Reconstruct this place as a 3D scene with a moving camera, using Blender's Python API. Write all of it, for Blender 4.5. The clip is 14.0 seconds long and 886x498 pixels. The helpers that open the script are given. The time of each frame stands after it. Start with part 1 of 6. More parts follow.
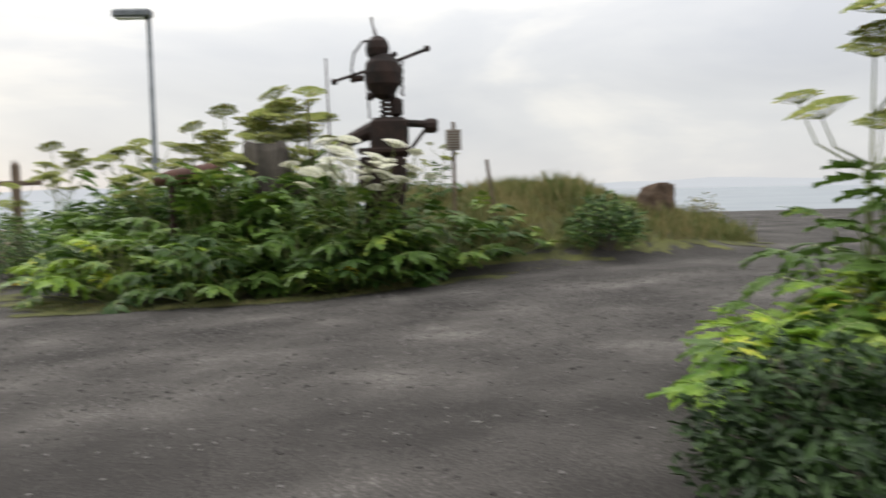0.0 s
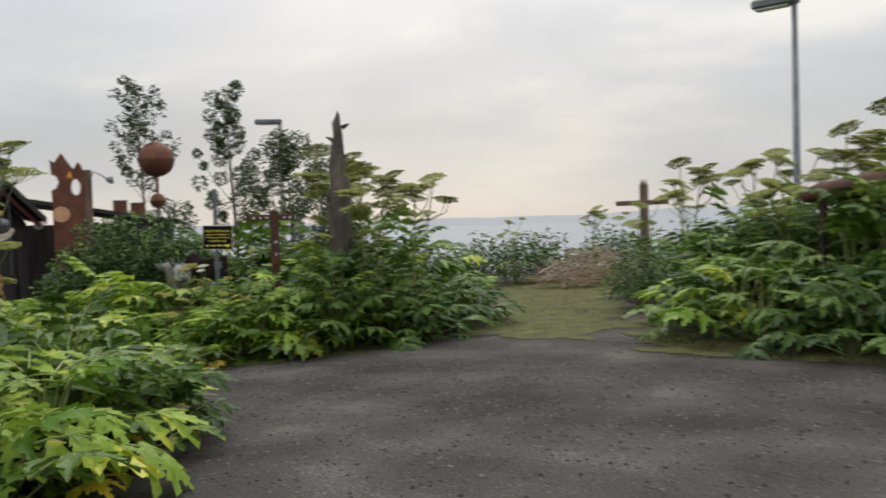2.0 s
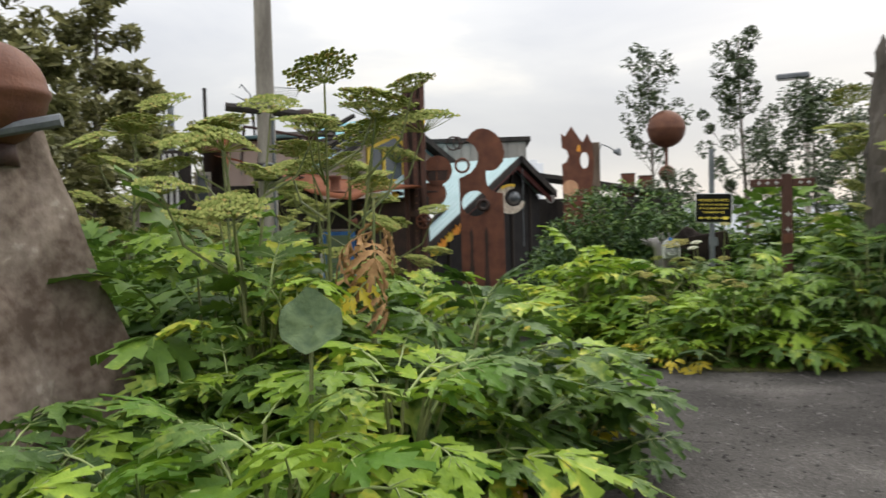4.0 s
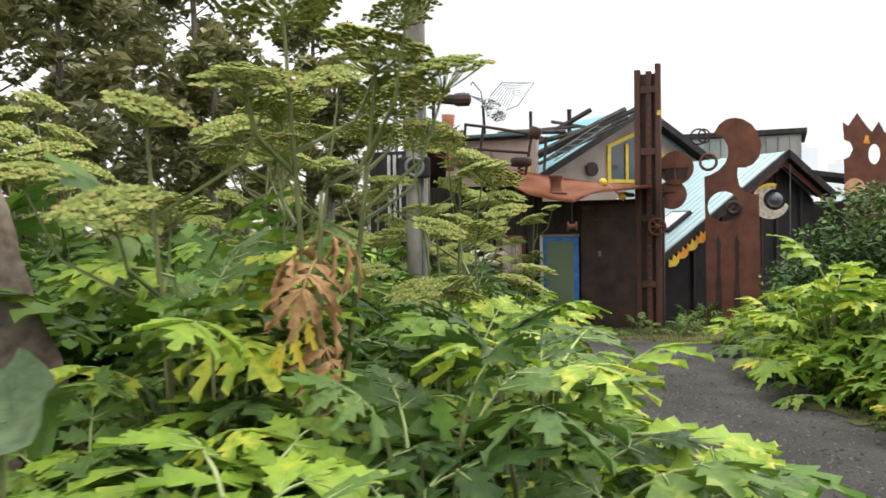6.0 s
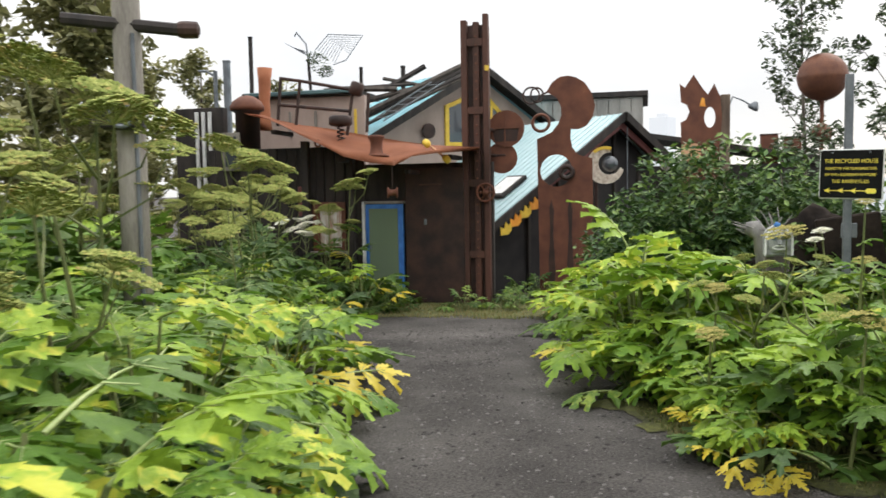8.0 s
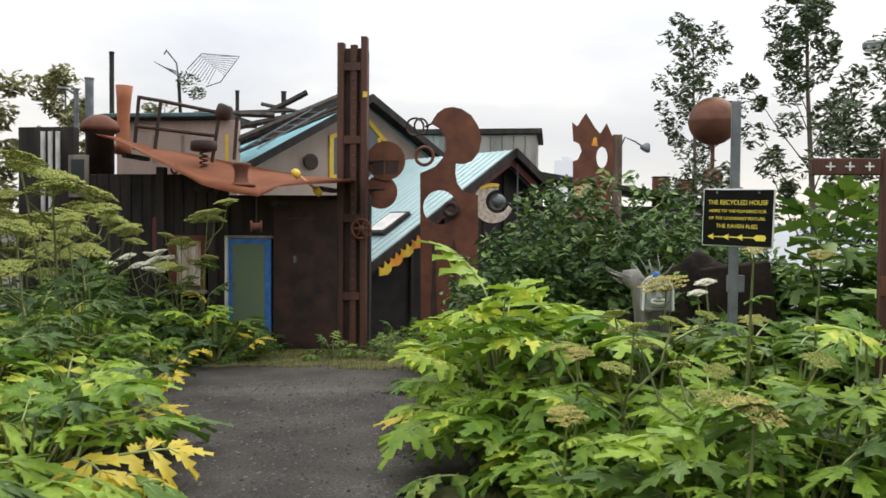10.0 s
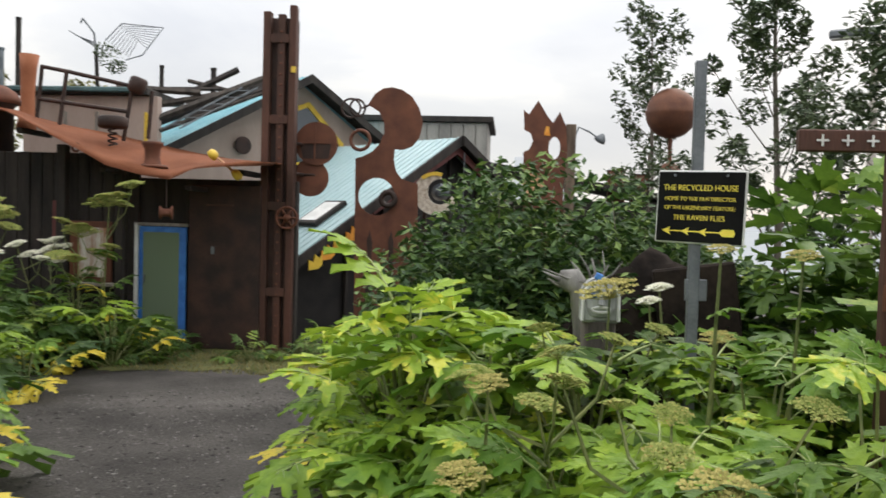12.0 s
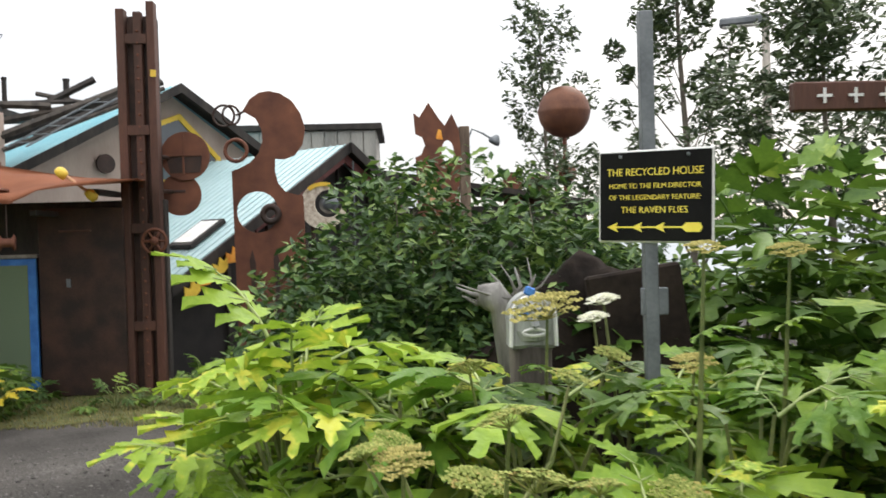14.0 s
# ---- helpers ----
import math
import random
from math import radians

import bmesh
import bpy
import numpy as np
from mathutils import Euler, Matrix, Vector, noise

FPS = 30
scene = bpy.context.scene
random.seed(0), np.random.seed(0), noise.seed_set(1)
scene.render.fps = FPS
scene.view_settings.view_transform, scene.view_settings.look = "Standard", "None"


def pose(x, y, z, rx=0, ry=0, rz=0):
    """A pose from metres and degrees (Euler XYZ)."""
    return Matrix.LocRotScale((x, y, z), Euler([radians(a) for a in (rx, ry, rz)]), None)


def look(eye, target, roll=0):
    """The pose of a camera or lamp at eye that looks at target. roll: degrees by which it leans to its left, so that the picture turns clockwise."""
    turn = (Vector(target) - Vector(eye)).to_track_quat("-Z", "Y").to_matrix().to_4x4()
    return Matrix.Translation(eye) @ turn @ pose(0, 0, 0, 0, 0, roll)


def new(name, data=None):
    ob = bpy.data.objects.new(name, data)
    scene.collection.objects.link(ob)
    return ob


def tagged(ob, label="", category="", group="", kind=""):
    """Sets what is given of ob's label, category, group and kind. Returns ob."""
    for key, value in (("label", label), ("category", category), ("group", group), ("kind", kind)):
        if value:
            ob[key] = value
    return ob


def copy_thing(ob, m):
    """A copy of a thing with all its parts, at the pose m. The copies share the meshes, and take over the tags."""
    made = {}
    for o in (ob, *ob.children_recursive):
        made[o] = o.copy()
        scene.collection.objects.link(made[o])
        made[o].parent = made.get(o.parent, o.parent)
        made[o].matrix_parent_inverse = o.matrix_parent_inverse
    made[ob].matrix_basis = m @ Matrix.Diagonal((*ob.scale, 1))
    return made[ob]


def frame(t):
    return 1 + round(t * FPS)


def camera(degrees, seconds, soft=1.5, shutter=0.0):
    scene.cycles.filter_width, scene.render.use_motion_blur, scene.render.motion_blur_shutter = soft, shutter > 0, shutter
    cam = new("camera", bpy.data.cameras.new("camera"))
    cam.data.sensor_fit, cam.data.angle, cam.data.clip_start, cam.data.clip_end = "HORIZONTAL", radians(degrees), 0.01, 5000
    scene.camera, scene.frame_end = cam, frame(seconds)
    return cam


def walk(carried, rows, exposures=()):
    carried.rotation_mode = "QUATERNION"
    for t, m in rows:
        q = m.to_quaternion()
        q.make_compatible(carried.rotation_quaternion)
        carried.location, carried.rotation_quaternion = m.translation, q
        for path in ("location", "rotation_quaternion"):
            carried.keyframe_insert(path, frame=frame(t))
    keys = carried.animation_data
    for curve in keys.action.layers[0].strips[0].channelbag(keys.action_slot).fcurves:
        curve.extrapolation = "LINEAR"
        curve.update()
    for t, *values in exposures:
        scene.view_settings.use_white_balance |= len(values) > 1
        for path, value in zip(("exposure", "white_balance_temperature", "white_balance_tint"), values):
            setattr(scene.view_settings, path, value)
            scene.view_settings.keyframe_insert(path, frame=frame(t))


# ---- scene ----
cam = camera(57.5, 14.0, 1.6, 0.35)
PATH = [
    (0, (-2.003, 0.201, 1.32), (-1.641, 2.163, 1.178), -1.2),
    (0.5, (-2.092, 0.649, 1.364), (-2.212, 2.643, 1.266), -2.5),
    (1, (-2.253, 1.181, 1.37), (-2.765, 3.113, 1.301), -1.3),
    (1.5, (-2.453, 1.7, 1.377), (-3.211, 3.549, 1.297), -1.8),
    (2, (-2.706, 2.301, 1.357), (-3.74, 4.012, 1.296), -1.7),
    (2.5, (-2.996, 2.77, 1.329), (-4.279, 4.303, 1.265), -0.2),
    (3, (-3.34, 3.253, 1.33), (-4.864, 4.546, 1.251), 0.2),
    (3.5, (-3.678, 3.689, 1.29), (-5.387, 4.725, 1.205), -0.1),
    (4, (-4.112, 4.148, 1.223), (-5.953, 4.924, 1.143), -1.4),
    (6.5, (-5.992, 6.316, 1.201), (-7.99, 6.393, 1.143), -0.6),
    (7, (-6.398, 6.704, 1.187), (-8.387, 6.886, 1.099), -1.4),
    (7.5, (-6.743, 7.019, 1.188), (-8.718, 7.316, 1.073), -1.1),
    (8, (-7.103, 7.259, 1.177), (-9.054, 7.67, 1.032), -1.0),
    (8.5, (-7.36, 7.471, 1.176), (-9.297, 7.956, 1.056), -0.8),
    (9, (-7.656, 7.71, 1.187), (-9.562, 8.313, 1.108), -0.5),
    (11.5, (-8.928, 8.752, 1.139), (-10.819, 9.4, 1.096), 1.2),
    (12, (-9.223, 8.937, 1.133), (-11.085, 9.664, 1.065), 1.6),
    (12.5, (-9.499, 9.078, 1.124), (-11.294, 9.957, 1.037), 1.7),
    (13, (-9.757, 9.211, 1.098), (-11.515, 10.161, 1.014), 1.3),
    (13.5, (-10.028, 9.314, 1.104), (-11.756, 10.318, 1.024), 0.5),
    (14, (-10.234, 9.372, 1.113), (-11.986, 10.335, 1.075), -1.6),
]
EXPOSURES = [(0.0, 0.42), (0.7, -0.2), (1.3, -0.1), (2.2, 0.05), (3.0, 0.08), (4.2, 0.48), (6.4, 0.85), (9.0, 0.7), (11.5, 0.42), (12.0, 0.52), (12.5, 0.7), (14.0, 0.85)]
walk(cam, [(t, look(eye, target, roll)) for t, eye, target, roll in PATH], EXPOSURES)

# ---- sky and sun: bright overcast evening ----
world = bpy.data.worlds.new("overcast_sky")
scene.world = world
world.use_nodes = True
wt = world.node_tree
wt.nodes.clear()


def wnode(kind, **values):
    n = wt.nodes.new(kind)
    for k, v in values.items():
        n.inputs[k].default_value = v
    return n


sky = wt.nodes.new("ShaderNodeTexSky")
sky.sky_type = "NISHITA"
sky.sun_disc = False
sky.sun_elevation = radians(24)
sky.sun_rotation = radians(-35)
tc = wt.nodes.new("ShaderNodeTexCoord")
mapn = wt.nodes.new("ShaderNodeMapping")
mapn.inputs["Scale"].default_value = (1.0, 1.0, 3.2)
wt.links.new(tc.outputs["Generated"], mapn.inputs["Vector"])
cloud = wnode("ShaderNodeTexNoise", Scale=2.3, Detail=7.0, Roughness=0.52, Distortion=0.35)
wt.links.new(mapn.outputs["Vector"], cloud.inputs["Vector"])
ramp = wt.nodes.new("ShaderNodeValToRGB")
ramp.color_ramp.elements[0].position, ramp.color_ramp.elements[0].color = 0.34, (0.63, 0.64, 0.67, 1)
ramp.color_ramp.elements[1].position, ramp.color_ramp.elements[1].color = 0.68, (0.98, 0.94, 0.87, 1)
mid = ramp.color_ramp.elements.new(0.52)
mid.color = (0.74, 0.74, 0.745, 1)
wt.links.new(cloud.outputs["Fac"], ramp.inputs["Fac"])
clear = wnode("ShaderNodeBackground", Strength=0.08)
wt.links.new(sky.outputs["Color"], clear.inputs["Color"])
grey = wnode("ShaderNodeBackground", Strength=0.95)
# an overcast sky is brighter overhead than at the horizon
sep = wt.nodes.new("ShaderNodeSeparateXYZ")
wt.links.new(tc.outputs["Generated"], sep.inputs[0])
rise = wt.nodes.new("ShaderNodeMapRange")
for key, value in (("From Min", 0.12), ("From Max", 1.0), ("To Min", 0.80), ("To Max", 2.5)):
    rise.inputs[key].default_value = value
wt.links.new(sep.outputs["Z"], rise.inputs["Value"])
wt.links.new(rise.outputs[0], grey.inputs["Strength"])
wt.links.new(ramp.outputs["Color"], grey.inputs["Color"])
mixs = wnode("ShaderNodeMixShader", Fac=0.9)
wt.links.new(clear.outputs[0], mixs.inputs[1])
wt.links.new(grey.outputs[0], mixs.inputs[2])
wout = wt.nodes.new("ShaderNodeOutputWorld")
wt.links.new(mixs.outputs[0], wout.inputs["Surface"])

sun_data = bpy.data.lights.new("sun", "SUN")
sun_data.energy, sun_data.angle, sun_data.color = 0.9, radians(25), (1.0, 0.95, 0.87)
sun = new("sun", sun_data)
sun.matrix_world = look((0, 0, 30), (12, -18, 8))


# ---- materials ----
def mat(name, col_a, col_b, rough=0.8, metal=0.0, scale=6.0, bump=0.2, fine=60.0, col_c=None, spread=0.5,
        by_object=0.0, by_island=0.0, translucent=0.0, streak=False, spec=0.5, grain_amount=0.35, tracks=0.0):
    """Two-scale procedural surface: broad stains between two colours, fine grain and relief."""
    m = bpy.data.materials.new(name)
    m.use_nodes = True
    t = m.node_tree
    t.nodes.clear()
    N, L = t.nodes.new, t.links.new
    out, bsdf = N("ShaderNodeOutputMaterial"), N("ShaderNodeBsdfPrincipled")
    co = N("ShaderNodeTexCoord")
    mp = N("ShaderNodeMapping")
    mp.inputs["Scale"].default_value = (1, 1, 0.18) if streak else (1, 1, 1)
    L(co.outputs["Object"], mp.inputs["Vector"])
    broad = N("ShaderNodeTexNoise")
    broad.inputs["Scale"].default_value, broad.inputs["Detail"].default_value = scale, 6
    grain = N("ShaderNodeTexNoise")
    grain.inputs["Scale"].default_value, grain.inputs["Detail"].default_value = fine, 4
    for n in (broad, grain):
        L(mp.outputs["Vector"], n.inputs["Vector"])
    cr = N("ShaderNodeValToRGB")
    cr.color_ramp.elements[0].position, cr.color_ramp.elements[0].color = 0.5 - spread / 3, (*col_a, 1)
    cr.color_ramp.elements[1].position, cr.color_ramp.elements[1].color = 0.5 + spread / 3, (*col_b, 1)
    if col_c:
        e = cr.color_ramp.elements.new(min(0.95, 0.5 + spread / 2.2))
        e.color = (*col_c, 1)
    add = N("ShaderNodeMath")
    add.operation = "MULTIPLY_ADD"
    add.inputs[1].default_value = grain_amount
    sub = N("ShaderNodeMath")
    sub.operation = "SUBTRACT"
    sub.inputs[1].default_value = grain_amount / 2
    L(grain.outputs["Fac"], add.inputs[0])
    L(broad.outputs["Fac"], sub.inputs[0])
    L(sub.outputs[0], add.inputs[2])
    source = add.outputs[0]
    if tracks:
        # long wear bands along the way vehicles take
        mp2, band = N("ShaderNodeMapping"), N("ShaderNodeTexNoise")
        mp2.inputs["Rotation"].default_value, mp2.inputs["Scale"].default_value = (0, 0, radians(-38)), (0.05, 0.9, 1)
        band.inputs["Scale"].default_value, band.inputs["Detail"].default_value = 1.0, 3
        L(co.outputs["Object"], mp2.inputs["Vector"])
        L(mp2.outputs["Vector"], band.inputs["Vector"])
        m1, m2 = N("ShaderNodeMath"), N("ShaderNodeMath")
        m1.operation, m2.operation = "MULTIPLY_ADD", "ADD"
        m1.inputs[1].default_value, m1.inputs[2].default_value = tracks, -tracks / 2
        L(band.outputs["Fac"], m1.inputs[0])
        L(m1.outputs[0], m2.inputs[0])
        L(source, m2.inputs[1])
        source = m2.outputs[0]
    for amount, node, socket in ((by_object, "ShaderNodeObjectInfo", "Random"), (by_island, "ShaderNodeNewGeometry", "Random Per Island")):
        if amount:
            info = N(node)
            ma = N("ShaderNodeMath")
            ma.operation = "MULTIPLY_ADD"
            ma.inputs[1].default_value = amount
            s2 = N("ShaderNodeMath")
            s2.operation = "SUBTRACT"
            s2.inputs[1].default_value = amount / 2
            L(source, s2.inputs[0])
            L(info.outputs[socket], ma.inputs[0])
            L(s2.outputs[0], ma.inputs[2])
            source = ma.outputs[0]
    L(source, cr.inputs["Fac"])
    L(cr.outputs["Color"], bsdf.inputs["Base Color"])
    bsdf.inputs["Roughness"].default_value, bsdf.inputs["Metallic"].default_value = rough, metal
    bsdf.inputs["Specular IOR Level"].default_value = spec
    bp = N("ShaderNodeBump")
    bp.inputs["Strength"].default_value, bp.inputs["Distance"].default_value = bump, 0.02
    L(add.outputs[0], bp.inputs["Height"])
    L(bp.outputs["Normal"], bsdf.inputs["Normal"])
    surface = bsdf.outputs[0]
    if translucent:
        tr, mx = N("ShaderNodeBsdfTranslucent"), N("ShaderNodeMixShader")
        mx.inputs[0].default_value = translucent
        L(cr.outputs["Color"], tr.inputs["Color"])
        L(surface, mx.inputs[1])
        L(tr.outputs[0], mx.inputs[2])
        surface = mx.outputs[0]
    L(surface, out.inputs["Surface"])
    return m


GRAVEL = mat("gravel", (0.034, 0.031, 0.0285), (0.092, 0.085, 0.078), 0.95, 0, 0.9, 1.0, 55, (0.165, 0.152, 0.14), 0.62, spec=0.2, grain_amount=1.0, tracks=0.6)
STONES = mat("loose_stones", (0.04, 0.037, 0.035), (0.15, 0.142, 0.134), 0.92, 0, 4, 0.2, 50, by_island=0.9, spec=0.2)
MOSS = mat("mossy_gravel", (0.055, 0.055, 0.032), (0.125, 0.13, 0.04), 0.95, 0, 3.0, 0.9, 30, (0.19, 0.18, 0.065), 0.7, spec=0.2, grain_amount=0.8)
SOIL = mat("soil", (0.035, 0.03, 0.02), (0.07, 0.06, 0.04), 0.95, 0, 3, 0.6, 40)
LEAF = mat("hogweed_leaf", (0.032, 0.072, 0.013), (0.108, 0.19, 0.03), 0.5, 0, 7.0, 1.0, 20, (0.24, 0.31, 0.05), 0.9, grain_amount=0.5, by_object=0.7, translucent=0.22, spec=0.3)
VEIN = mat("leaf_rib", (0.24, 0.32, 0.10), (0.38, 0.44, 0.18), 0.55, 0, 6, 0.1, 40)
LEAFL = mat("lime_hogweed_leaf", (0.095, 0.20, 0.018), (0.30, 0.435, 0.042), 0.5, 0, 7.0, 1.0, 20, (0.56, 0.57, 0.07), 0.9, grain_amount=0.5, by_object=0.8, translucent=0.29, spec=0.32)
LEAFN = mat("bright_cut_leaf", (0.13, 0.245, 0.022), (0.33, 0.47, 0.046), 0.5, 0, 7.0, 1.0, 20, (0.62, 0.62, 0.08), 0.9, grain_amount=0.5, by_object=0.6, translucent=0.3, spec=0.32)
LEAFJ = mat("hogweed_leaf_mass", (0.045, 0.10, 0.016), (0.15, 0.255, 0.034), 0.52, 0, 2.5, 0.5, 30, (0.27, 0.36, 0.055), 0.9, by_island=0.6, translucent=0.24, spec=0.3)
BURR = mat("butterbur_leaf", (0.06, 0.10, 0.045), (0.12, 0.17, 0.075), 0.6, 0, 14, 0.8, 40, translucent=0.15, spec=0.25)
YELLOW = mat("yellow_leaf", (0.55, 0.42, 0.03), (0.75, 0.62, 0.06), 0.5, 0, 5, 0.2, 40, (0.42, 0.28, 0.08), 0.8, translucent=0.3)
DRY = mat("dry_leaf", (0.22, 0.11, 0.04), (0.50, 0.30, 0.13), 0.8, 0, 6, 0.3, 40)
STEM = mat("green_stem", (0.09, 0.12, 0.035), (0.21, 0.22, 0.08), 0.6, 0, 5, 0.2, 60)
UMBEL = mat("umbel", (0.16, 0.20, 0.05), (0.36, 0.38, 0.12), 0.9, 0, 9, 0.2, 60, (0.36, 0.28, 0.10), 0.7, by_island=0.6, spec=0.1)
UMBELG = mat("golden_umbel", (0.24, 0.22, 0.07), (0.42, 0.37, 0.13), 0.9, 0, 9, 0.2, 60, by_island=0.6, spec=0.1)
UMBELW = mat("white_umbel", (0.55, 0.56, 0.40), (0.82, 0.80, 0.68), 0.8, 0, 9, 0.2, 60, by_island=0.5)
SHRUB = mat("shrub_leaf", (0.028, 0.065, 0.018), (0.09, 0.165, 0.038), 0.55, 0, 3, 0.2, 40, (0.17, 0.25, 0.06), by_island=0.6, translucent=0.15, spec=0.3)
TREEL = mat("tree_leaf", (0.04, 0.065, 0.03), (0.10, 0.135, 0.06), 0.55, 0, 3, 0.2, 40, by_island=0.5, translucent=0.2)
BELTL = mat("belt_tree_leaf", (0.12, 0.125, 0.05), (0.30, 0.29, 0.125), 0.6, 0, 1.2, 0.2, 40, by_island=0.5, translucent=0.3)
SHRUBD = mat("dark_bush_leaf", (0.012, 0.028, 0.008), (0.036, 0.07, 0.018), 0.5, 0, 3, 0.2, 40, by_island=0.5, translucent=0.1, spec=0.2)
BARK = mat("bark", (0.09, 0.075, 0.06), (0.22, 0.19, 0.16), 0.9, 0, 8, 0.6, 50, streak=True)
GRASS = mat("grass_blades", (0.10, 0.13, 0.03), (0.26, 0.22, 0.09), 0.7, 0, 0.8, 0.1, 30, by_island=0.5, translucent=0.2)
DRYST = mat("dry_stalks", (0.24, 0.17, 0.11), (0.45, 0.36, 0.26), 0.85, 0, 6, 0.2, 40, by_island=0.5)
RUST = mat("rust", (0.085, 0.032, 0.020), (0.19, 0.072, 0.040), 0.75, 0.25, 3, 0.35, 70, (0.28, 0.12, 0.06), 0.7)
RUSTC = mat("column_rust", (0.045, 0.022, 0.016), (0.115, 0.048, 0.032), 0.72, 0.2, 3, 0.4, 60, (0.17, 0.075, 0.045), 0.6, streak=True)
RUSTD = mat("dark_rust", (0.018, 0.011, 0.009), (0.058, 0.027, 0.019), 0.65, 0.2, 3, 0.35, 60)
RUSTO = mat("orange_rust_sheet", (0.26, 0.085, 0.035), (0.44, 0.17, 0.085), 0.8, 0.1, 1.6, 0.3, 40, (0.30, 0.16, 0.10), 0.8)
BALLM = mat("rusty_ball_metal", (0.085, 0.032, 0.02), (0.17, 0.068, 0.034), 0.6, 0.3, 4, 0.4, 50, (0.12, 0.10, 0.04), 0.8)
BLUER = mat("pale_blue_sheet", (0.34, 0.49, 0.51), (0.45, 0.59, 0.60), 0.45, 0.0, 2, 0.08, 40, (0.38, 0.47, 0.47), 0.8, streak=True)
TEALR = mat("turquoise_sheet", (0.15, 0.40, 0.47), (0.24, 0.52, 0.58), 0.45, 0, 2, 0.08, 40)
DARKW = mat("dark_tarred_wood", (0.012, 0.010, 0.009), (0.042, 0.033, 0.028), 0.8, 0, 5, 0.4, 60, streak=True)
TARW = mat("dark_weathered_timber", (0.03, 0.025, 0.021), (0.085, 0.07, 0.058), 0.85, 0, 6, 0.5, 70, streak=True)
DULLT = mat("dull_teal_metal", (0.04, 0.085, 0.09), (0.08, 0.15, 0.155), 0.6, 0, 4, 0.2, 50)
STAINP = mat("rust_stained_panel", (0.26, 0.11, 0.045), (0.50, 0.47, 0.41), 0.7, 0, 5, 0.2, 40, (0.60, 0.59, 0.54), 0.4, streak=True)
GREYW = mat("weathered_wood", (0.17, 0.15, 0.13), (0.36, 0.33, 0.29), 0.9, 0, 6, 0.5, 70, streak=True)
BROWNW = mat("brown_wood", (0.08, 0.055, 0.04), (0.19, 0.14, 0.10), 0.85, 0, 6, 0.5, 70, streak=True)
REDW = mat("dark_red_fascia", (0.10, 0.03, 0.028), (0.17, 0.055, 0.05), 0.7, 0, 5, 0.2, 60)
PINKW = mat("pink_render", (0.33, 0.25, 0.21), (0.47, 0.37, 0.32), 0.9, 0, 1.8, 0.2, 40, (0.34, 0.28, 0.25), 0.8, streak=True)
GREYC = mat("grey_cladding", (0.20, 0.19, 0.175), (0.36, 0.34, 0.31), 0.85, 0, 2, 0.2, 40, streak=True)
YELP = mat("yellow_paint", (0.62, 0.40, 0.035), (0.78, 0.54, 0.06), 0.5, 0, 6, 0.1, 60)
BLUEP = mat("blue_paint", (0.03, 0.13, 0.42), (0.06, 0.22, 0.58), 0.5, 0, 6, 0.1, 60)
ORANGEP = mat("orange_paint", (0.70, 0.25, 0.02), (0.85, 0.40, 0.05), 0.5, 0, 6, 0.1, 60)
WHITEP = mat("white_paint", (0.60, 0.60, 0.58), (0.80, 0.80, 0.78), 0.5, 0, 4, 0.1, 50)
SALMON = mat("salmon_paint", (0.50, 0.26, 0.14), (0.66, 0.38, 0.22), 0.6, 0, 4, 0.1, 50)
STEELG = mat("galvanised_steel", (0.10, 0.112, 0.122), (0.18, 0.195, 0.21), 0.55, 0.3, 5, 0.1, 60)
BLACKP = mat("black_sign_face", (0.006, 0.006, 0.006), (0.011, 0.011, 0.010), 0.7, 0, 5, 0.05, 60, spec=0.12)
SIGNY = mat("sign_yellow", (0.86, 0.70, 0.08), (0.92, 0.78, 0.12), 0.6, 0, 5, 0.0, 60)
ROCK = mat("boulder_stone", (0.10, 0.072, 0.055), (0.27, 0.22, 0.18), 0.95, 0, 2.6, 1.0, 14, (0.36, 0.31, 0.26), 0.55, spec=0.2, grain_amount=0.6)
DRIFT = mat("dark_driftwood", (0.045, 0.038, 0.032), (0.13, 0.112, 0.095), 0.92, 0, 7, 0.7, 60, streak=True)
IRON = mat("blackened_iron", (0.010, 0.007, 0.006), (0.036, 0.019, 0.014), 0.7, 0.1, 4, 0.4, 60, spec=0.3)
ROCKD = mat("dark_boulder", (0.010, 0.008, 0.007), (0.034, 0.025, 0.020), 0.95, 0, 2.4, 0.8, 18, spec=0.15)
DRIFTP = mat("pale_driftwood", (0.10, 0.095, 0.088), (0.25, 0.24, 0.225), 0.9, 0, 8, 0.6, 60, streak=True)
SILVERW = mat("silvered_wood", (0.20, 0.205, 0.20), (0.40, 0.41, 0.40), 0.75, 0, 9, 0.5, 70, streak=True)
ROCKB = mat("brown_boulder", (0.045, 0.032, 0.022), (0.115, 0.08, 0.055), 0.95, 0, 2.4, 0.8, 18, spec=0.15)
CONC = mat("mosaic", (0.40, 0.32, 0.24), (0.72, 0.66, 0.56), 0.7, 0, 14, 0.3, 60)
SEA = mat("sea_water", (0.22, 0.245, 0.265), (0.26, 0.285, 0.305), 0.55, 0, 0.02, 0.15, 0.8, spec=0.2)
# Emission paints the pale distance haze into this material; nothing here is a lamp.
HILL = bpy.data.materials.new("painted_haze_glow")
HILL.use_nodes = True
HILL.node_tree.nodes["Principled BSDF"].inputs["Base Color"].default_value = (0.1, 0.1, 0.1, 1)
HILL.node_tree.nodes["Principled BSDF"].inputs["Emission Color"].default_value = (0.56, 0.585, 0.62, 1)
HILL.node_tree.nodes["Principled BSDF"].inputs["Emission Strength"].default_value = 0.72
